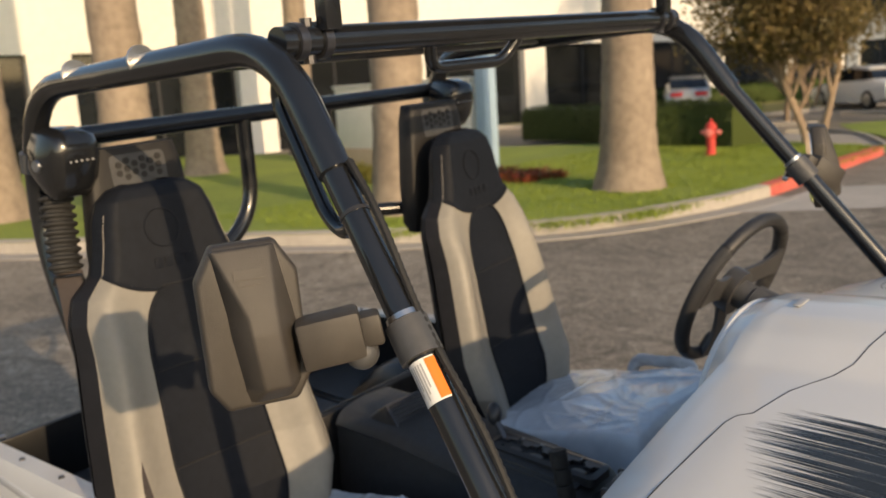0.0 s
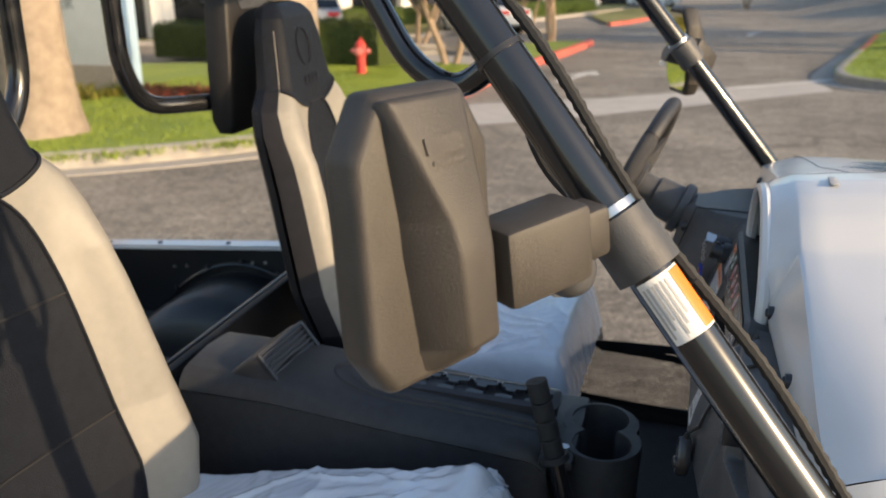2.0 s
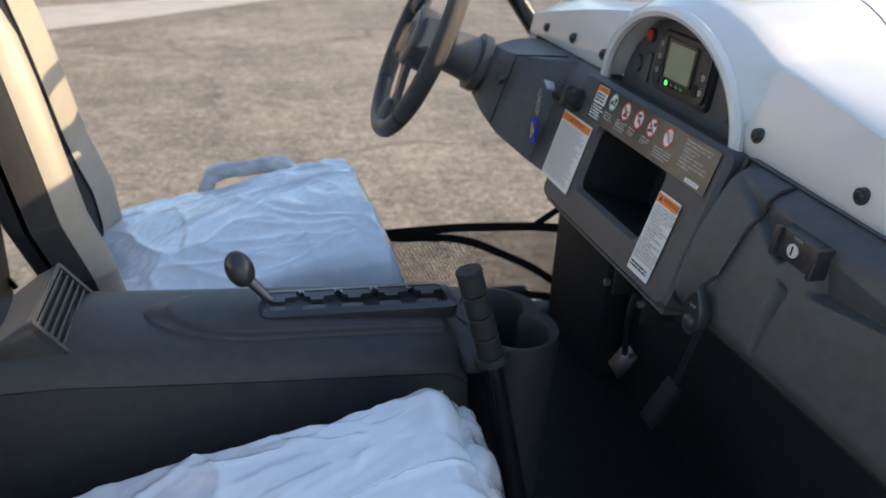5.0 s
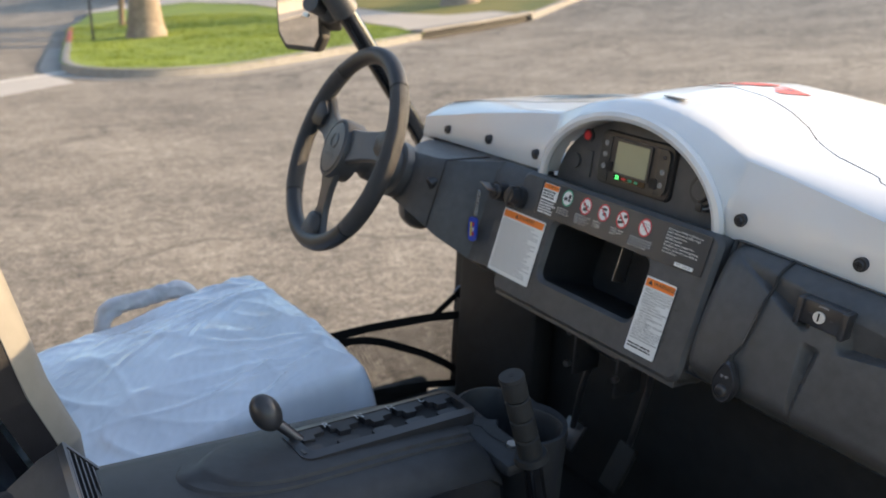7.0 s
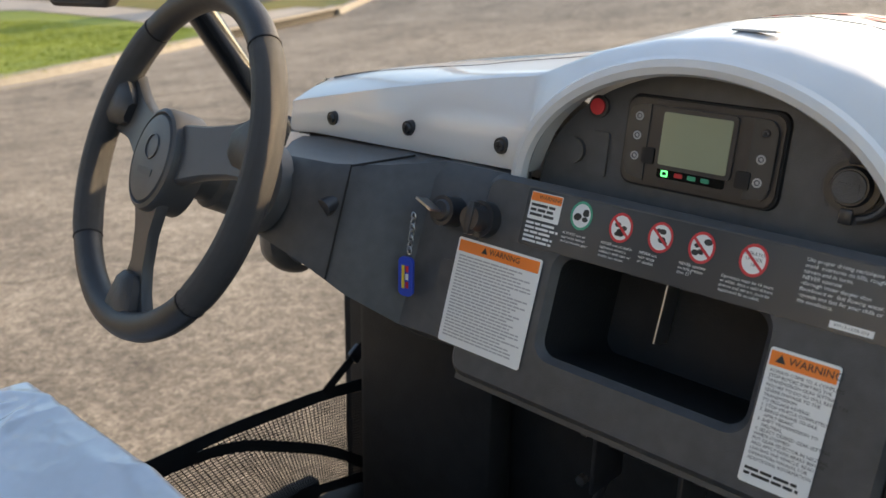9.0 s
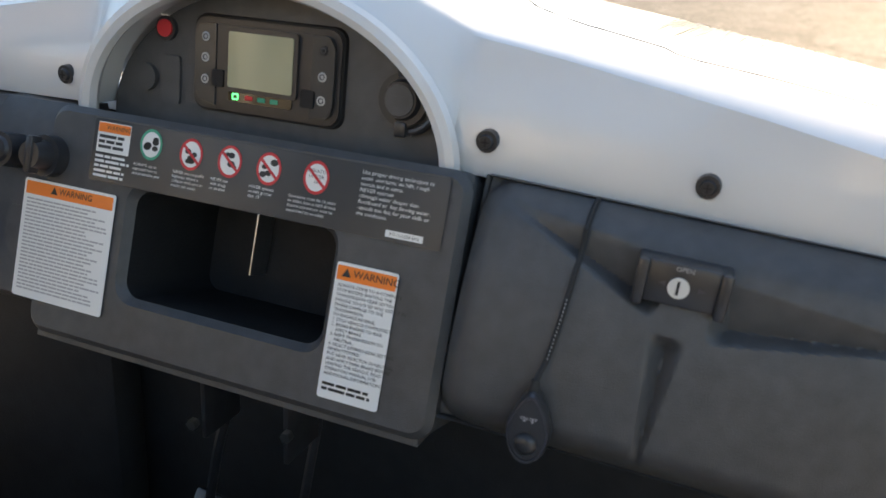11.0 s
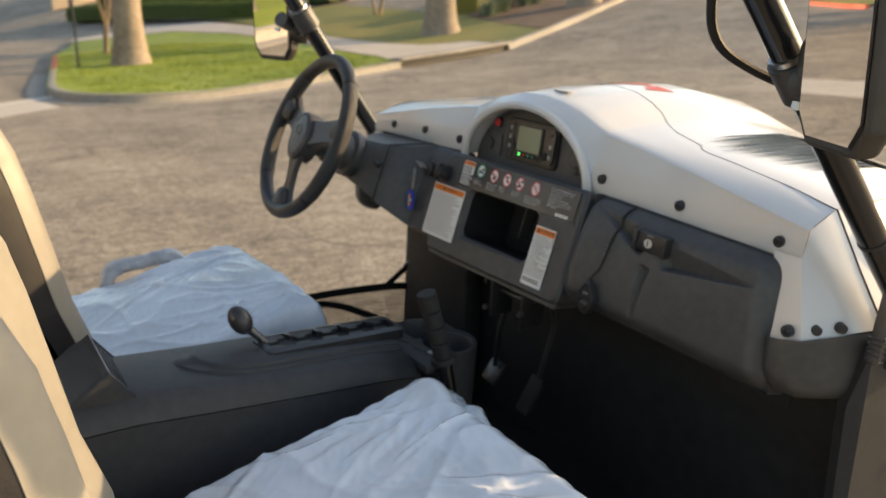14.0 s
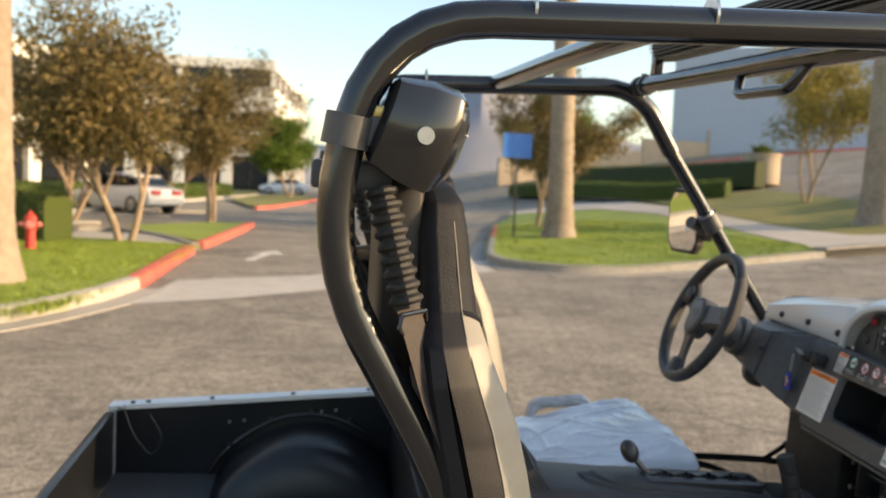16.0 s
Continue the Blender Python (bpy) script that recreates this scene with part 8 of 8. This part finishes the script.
def wheel_stop(x, y, ang, ln=1.8):
    bm = bmesh.new()
    box(bm, -ln / 2, ln / 2, -0.09, 0.09, 0.0, 0.13, 0.025, pose(x, y, rise(x, y), 0, 0, ang))
    tagged(part("wheel_stop", bm, M_CONC), "pale concrete wheel stop in the car park", "wheel stop", group="wheel stops")


for x, y, a in ((-8.5, 22.3, 10), (-7.1, 31.6, 10), (-7.6, 27.2, 10), (-10.4, 26.4, 10)):
    wheel_stop(x, y, a)
bm = bmesh.new()
pz = rise(18.7, 36.6) + 0.1
tube(bm, [Vector((18.7, 36.6, pz + h)) for h in (0, 0.02, 1.3, 1.32, 1.45, 1.47, 1.40, 1.25)], [0.80, 0.84, 0.84, 0.90, 0.90, 0.86, 0.74, 0.72], 28)
tagged(part("planter", bm, M_TAN), "round pale concrete planter by the hedges", "planter")
clumps("planter_shrub", [(18.7, 36.6, 1.6)], 0.5, M_HEDGE, "green shrub in a round planter", 57, 160, 0.02)
bpy.data.objects["planter_shrub"].location.z += 1.2
for k in range(5):
    bm = bmesh.new()
    a, b = Vector((10.5 + 6 * k, 60 + 1.5 * k)), Vector((10.5 + 6 * (k + 1), 60 + 1.5 * (k + 1)))
    d = (b - a).normalized()
    box(bm, 0.02, (b - a).length - 0.02, 0, 0.3, -1.0, 2.1, 0.03, basis((*a, rise(*a)), (d.x, d.y, 0), (-d.y, d.x, 0)))
    tagged(part("garden_wall", bm, M_TAN), "beige stucco wall behind the hedges", "wall")


# ---- buildings ----
def building(o, ang, length, depth, height, storeys, wall_mat, label, sides=(0,), bay=4.2, ground_open=True, seed=1):
    """A flat-roofed office block with ribbon windows, glazed ground floor and white piers."""
    x, y = o
    z = rise(x, y)
    root = tagged(new("office_building"), label, "building")
    root.matrix_world = pose(x, y, z, 0, 0, ang)
    sh = height / storeys
    th = 0.5
    faces = [(Matrix.Identity(4), length), (pose(length, 0, 0, 0, 0, 90), depth), (pose(length, depth, 0, 0, 0, 180), length), (pose(0, depth, 0, 0, 0, 270), depth)]
    for fi, (m, ln) in enumerate(faces):
        if fi not in sides:
            bm = bmesh.new()
            box(bm, 0.02, ln - 0.02, 0.0, th, -1.0, height, 0.0, m)
            part("wall", bm, wall_mat, root, smooth=False)
            continue
        n = max(1, int(ln / bay))
        w = ln / n
        for s in range(storeys):
            z0 = s * sh
            sill, head = (0.0 if (s == 0 and ground_open) else sh * 0.36), sh * (0.80 if s == 0 else 0.78)
            bm = bmesh.new()
            if sill > 0:
                box(bm, 0.02, ln - 0.02, 0, th, z0 if s else -1.0, z0 + sill, 0.0, m)
            box(bm, 0.02, ln - 0.02, 0, th, z0 + head, z0 + sh, 0.0, m)
            part("wall", bm, wall_mat, root, smooth=False)
            for k in range(n):
                bm = bmesh.new()
                pw = 0.55 if s == 0 else 0.25
                box(bm, k * w - pw + (pw if k == 0 else 0) + 0.02, k * w + pw, 0.004, th - 0.004, z0 + sill - (1.0 if s == 0 and sill == 0 else 0), z0 + head, 0.0, m)
                part("pier", bm, wall_mat, root, smooth=False)
                win = bmesh.new()
                x0, x1 = k * w + pw, (k + 1) * w - pw
                for a in (x0, (x0 + x1) / 2 - 0.03, x1 - 0.06):
                    box(win, a, a + 0.06, 0.28, 0.36, z0 + sill, z0 + head, 0.0, m)
                for a in (z0 + sill, z0 + head - 0.06):
                    box(win, x0, x1, 0.28, 0.36, a, a + 0.06, 0.0, m)
                wob = part("window", win, M_FRAME, root, smooth=False)
                pane = bmesh.new()
                box(pane, x0 + 0.05, x1 - 0.05, 0.31, 0.33, z0 + sill + 0.05, z0 + head - 0.05, 0.0, m)
                part("pane", pane, M_PANE, wob, smooth=False)
    bm = bmesh.new()
    box(bm, 0.3, length - 0.3, 0.3, depth - 0.3, height - 0.7, height - 0.5)
    box(bm, 0.35, length - 0.35, 0.55, 0.6, 0.0, height - 0.7)
    part("roof", bm, M_CONC, root, smooth=False)
    return root


building((-40.0, 86.0), -3, 32.5, 34, 13.0, 3, M_WALL, "white three-storey office block with dark ribbon windows", (0, 1), 4.6, True, 1)
building((-25.5, -14.0), 80, 62.0, 24, 7.6, 2, M_WALL, "white two-storey office block with dark glazed bays", (0,), 5.2, True, 2)
building((26.0, 66.0), -28, 60.0, 30, 9.0, 1, M_BLUEWALL, "plain pale blue-grey industrial building", (), 6.0, False, 3)
kerb("kerb", smooth_line([(22, 58), (34, 53), (50, 46), (70, 36)]), M_REDKERB, "red painted kerb before the blue-grey building", gutter=0.02)
kerb("kerb", smooth_line([(-2.6, 60), (-3.4, 50), (-4.4, 41), (-5.0, 38)]), M_REDKERB, "faded red kerb beside the far lawn", gutter=0.02)
kerb("kerb", smooth_line([(-30, 16), (-19, 22), (-11.6, 25.5), (-9.9, 30), (-9.2, 44), (-7.2, 68)]), M_CONC, "pale kerb along the far side of the car park", gutter=0.02)
sheet("lawn", [(-5.0, 38.4), (-4.4, 41.2), (-3.5, 50), (-2.7, 60), (-4, 72), (-7, 68), (-7.6, 50)], 0.12, M_GRASS_D, "dry lawn strip with trees before a building", "lawn")
sheet("lawn", [(-30, 16.3), (-19, 22.3), (-11.8, 25.8), (-10.1, 30), (-9.4, 44), (-7.4, 68), (-9, 84), (-30, 84), (-17, 45), (-22, 20)], 0.12, M_GRASS_D, "planted strip of dry grass before the offices", "lawn")


# ---- parked cars ----
def car(x, y, ang, paint, label, hatch=False):
    root = tagged(new("car"), label, "car", group="parked cars")
    root.matrix_world = pose(x, y, rise(x, y), 0, 0, ang)
    L, W = 4.5, 0.88
    prof = [(-2.25, 0.45, 0.62), (-2.2, 0.35, 0.90), (-1.5, 0.22, 1.02 if not hatch else 1.2), (-0.9, 0.2, 0.98), (0.9, 0.2, 0.94), (1.6, 0.24, 0.86), (2.15, 0.32, 0.72), (2.25, 0.42, 0.58)]
    bm = bmesh.new()
    rings = []
    for px, zb, zt in prof:
        k = 1 - 0.10 * (abs(px) / 2.25) ** 4
        rings.append([Vector((px, a * W * k, zb + (zt - zb) * b)) for a, b in ((-0.94, 0), (-1, 0.25), (-0.99, 0.65), (-0.92, 0.94), (-0.8, 1.0), (0.8, 1.0), (0.92, 0.94), (0.99, 0.65), (1, 0.25), (0.94, 0))])
    loft(bm, rings, True, True)
    part("body", bm, paint, root)
    rear = -2.0 if hatch else -1.55
    bm = bmesh.new()
    loft(bm, [[Vector((px, a * w, z)) for a, z in ((-1, z0), (-0.93, z1), (0.93, z1), (1, z0))] for px, w, z0, z1 in ((rear, 0.74, 0.94, 0.98), (rear + 0.45, 0.68, 0.92, 1.36), (-0.1, 0.66, 0.92, 1.44), (0.45, 0.67, 0.90, 1.38), (1.25, 0.76, 0.88, 0.92))], True, True)
    part("glasshouse", bm, M_PANE, root)
    bm = bmesh.new()
    loft(bm, [[Vector((px, a * w, z)) for a, z in ((-1, z0), (-0.9, z1), (0.9, z1), (1, z0))] for px, w, z0, z1 in ((rear + 0.42, 0.66, 1.30, 1.375), (-0.1, 0.64, 1.39, 1.46), (0.42, 0.65, 1.34, 1.40))], True, True)
    part("roof", bm, paint, root)
    for px in (-1.38, 1.38):
        for sy in (-1, 1):
            bm = bmesh.new()
            tube(bm, [Vector((px, sy * (W - 0.2), 0.32)), Vector((px, sy * (W - 0.01), 0.32)), Vector((px, sy * W, 0.32))], [0.32, 0.32, 0.28], 22)
            wh = part("wheel", bm, M_RUBBER, root)
            bm = bmesh.new()
            tube(bm, [Vector((px, sy * W, 0.32)), Vector((px, sy * (W + 0.012), 0.32))], [0.21, 0.17], 18)
            part("rim", bm, M_STEEL, wh)
    for sy in (-1, 1):
        bm = bmesh.new()
        box(bm, -2.25, -2.16, sy * 0.45 - 0.22, sy * 0.45 + 0.22, 0.70, 0.86, 0.02)
        part("tail_light", bm, M_RPRINT, root)
        bm = bmesh.new()
        box(bm, 2.12, 2.24, sy * 0.55 - 0.2, sy * 0.55 + 0.2, 0.56, 0.68, 0.02)
        part("headlight", bm, M_PANE, root)


car(-9.0, 31.2, 140, M_CARW, "white parked saloon car with dark windows")
car(-15.5, 30.5, 120, M_CARS, "silver parked hatchback by the offices", True)
car(-6.0, 78.0, 175, M_CARW, "white parked car before the far offices")

# far hills; distance haze is put into their blue-grey colour
bm = bmesh.new()
rs = random.Random(8)
ridge = []
for i in range(61):
    a = radians(30 + 2.2 * i)
    h = 34 + 22 * math.sin(i * 0.33 + 0.6) + 12 * math.sin(i * 0.9) + rs.uniform(-3, 3)
    ridge.append((a, max(10, h)))
rows = []
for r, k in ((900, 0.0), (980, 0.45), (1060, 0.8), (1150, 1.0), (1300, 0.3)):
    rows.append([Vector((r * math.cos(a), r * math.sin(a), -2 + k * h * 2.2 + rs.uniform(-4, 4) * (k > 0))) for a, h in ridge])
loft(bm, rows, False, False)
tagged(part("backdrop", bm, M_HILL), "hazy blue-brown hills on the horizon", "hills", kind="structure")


# ---- keep the vehicle three levels deep: thing, part, sub-part ----
def level(ob):
    k = 0
    while ob.parent:
        ob, k = ob.parent, k + 1
    return k


def holders():
    return [o for o in scene.objects if o.type == "EMPTY" and o.parent]


moved = True
while moved:
    moved = False
    for o in holders():
        if level(o) >= 2 and any(c.type == "EMPTY" for c in o.children):
            o.parent = utv
            moved = True
for o in holders():
    if level(o) < 2:
        continue
    if level(o) > 2:
        o.parent = o.parent.parent
    bm, mats = bmesh.new(), []
    for c in list(o.children):
        idx = []
        for m in c.data.materials:
            if m not in mats:
                mats.append(m)
            idx.append(mats.index(m))
        n0 = len(bm.faces)
        bm.from_mesh(c.data)
        bm.faces.ensure_lookup_table()
        for f in bm.faces[n0:]:
            f.material_index = idx[min(f.material_index, len(idx) - 1)]
        bpy.data.objects.remove(c)
    name, up = o.name.split(".")[0], o.parent
    bpy.data.objects.remove(o)
    me = bpy.data.meshes.new(name)
    bm.to_mesh(me)
    bm.free()
    for m in mats:
        me.materials.append(m)
    me.set_sharp_from_angle(angle=radians(38))
    whole = new(name, me)
    whole.parent = up
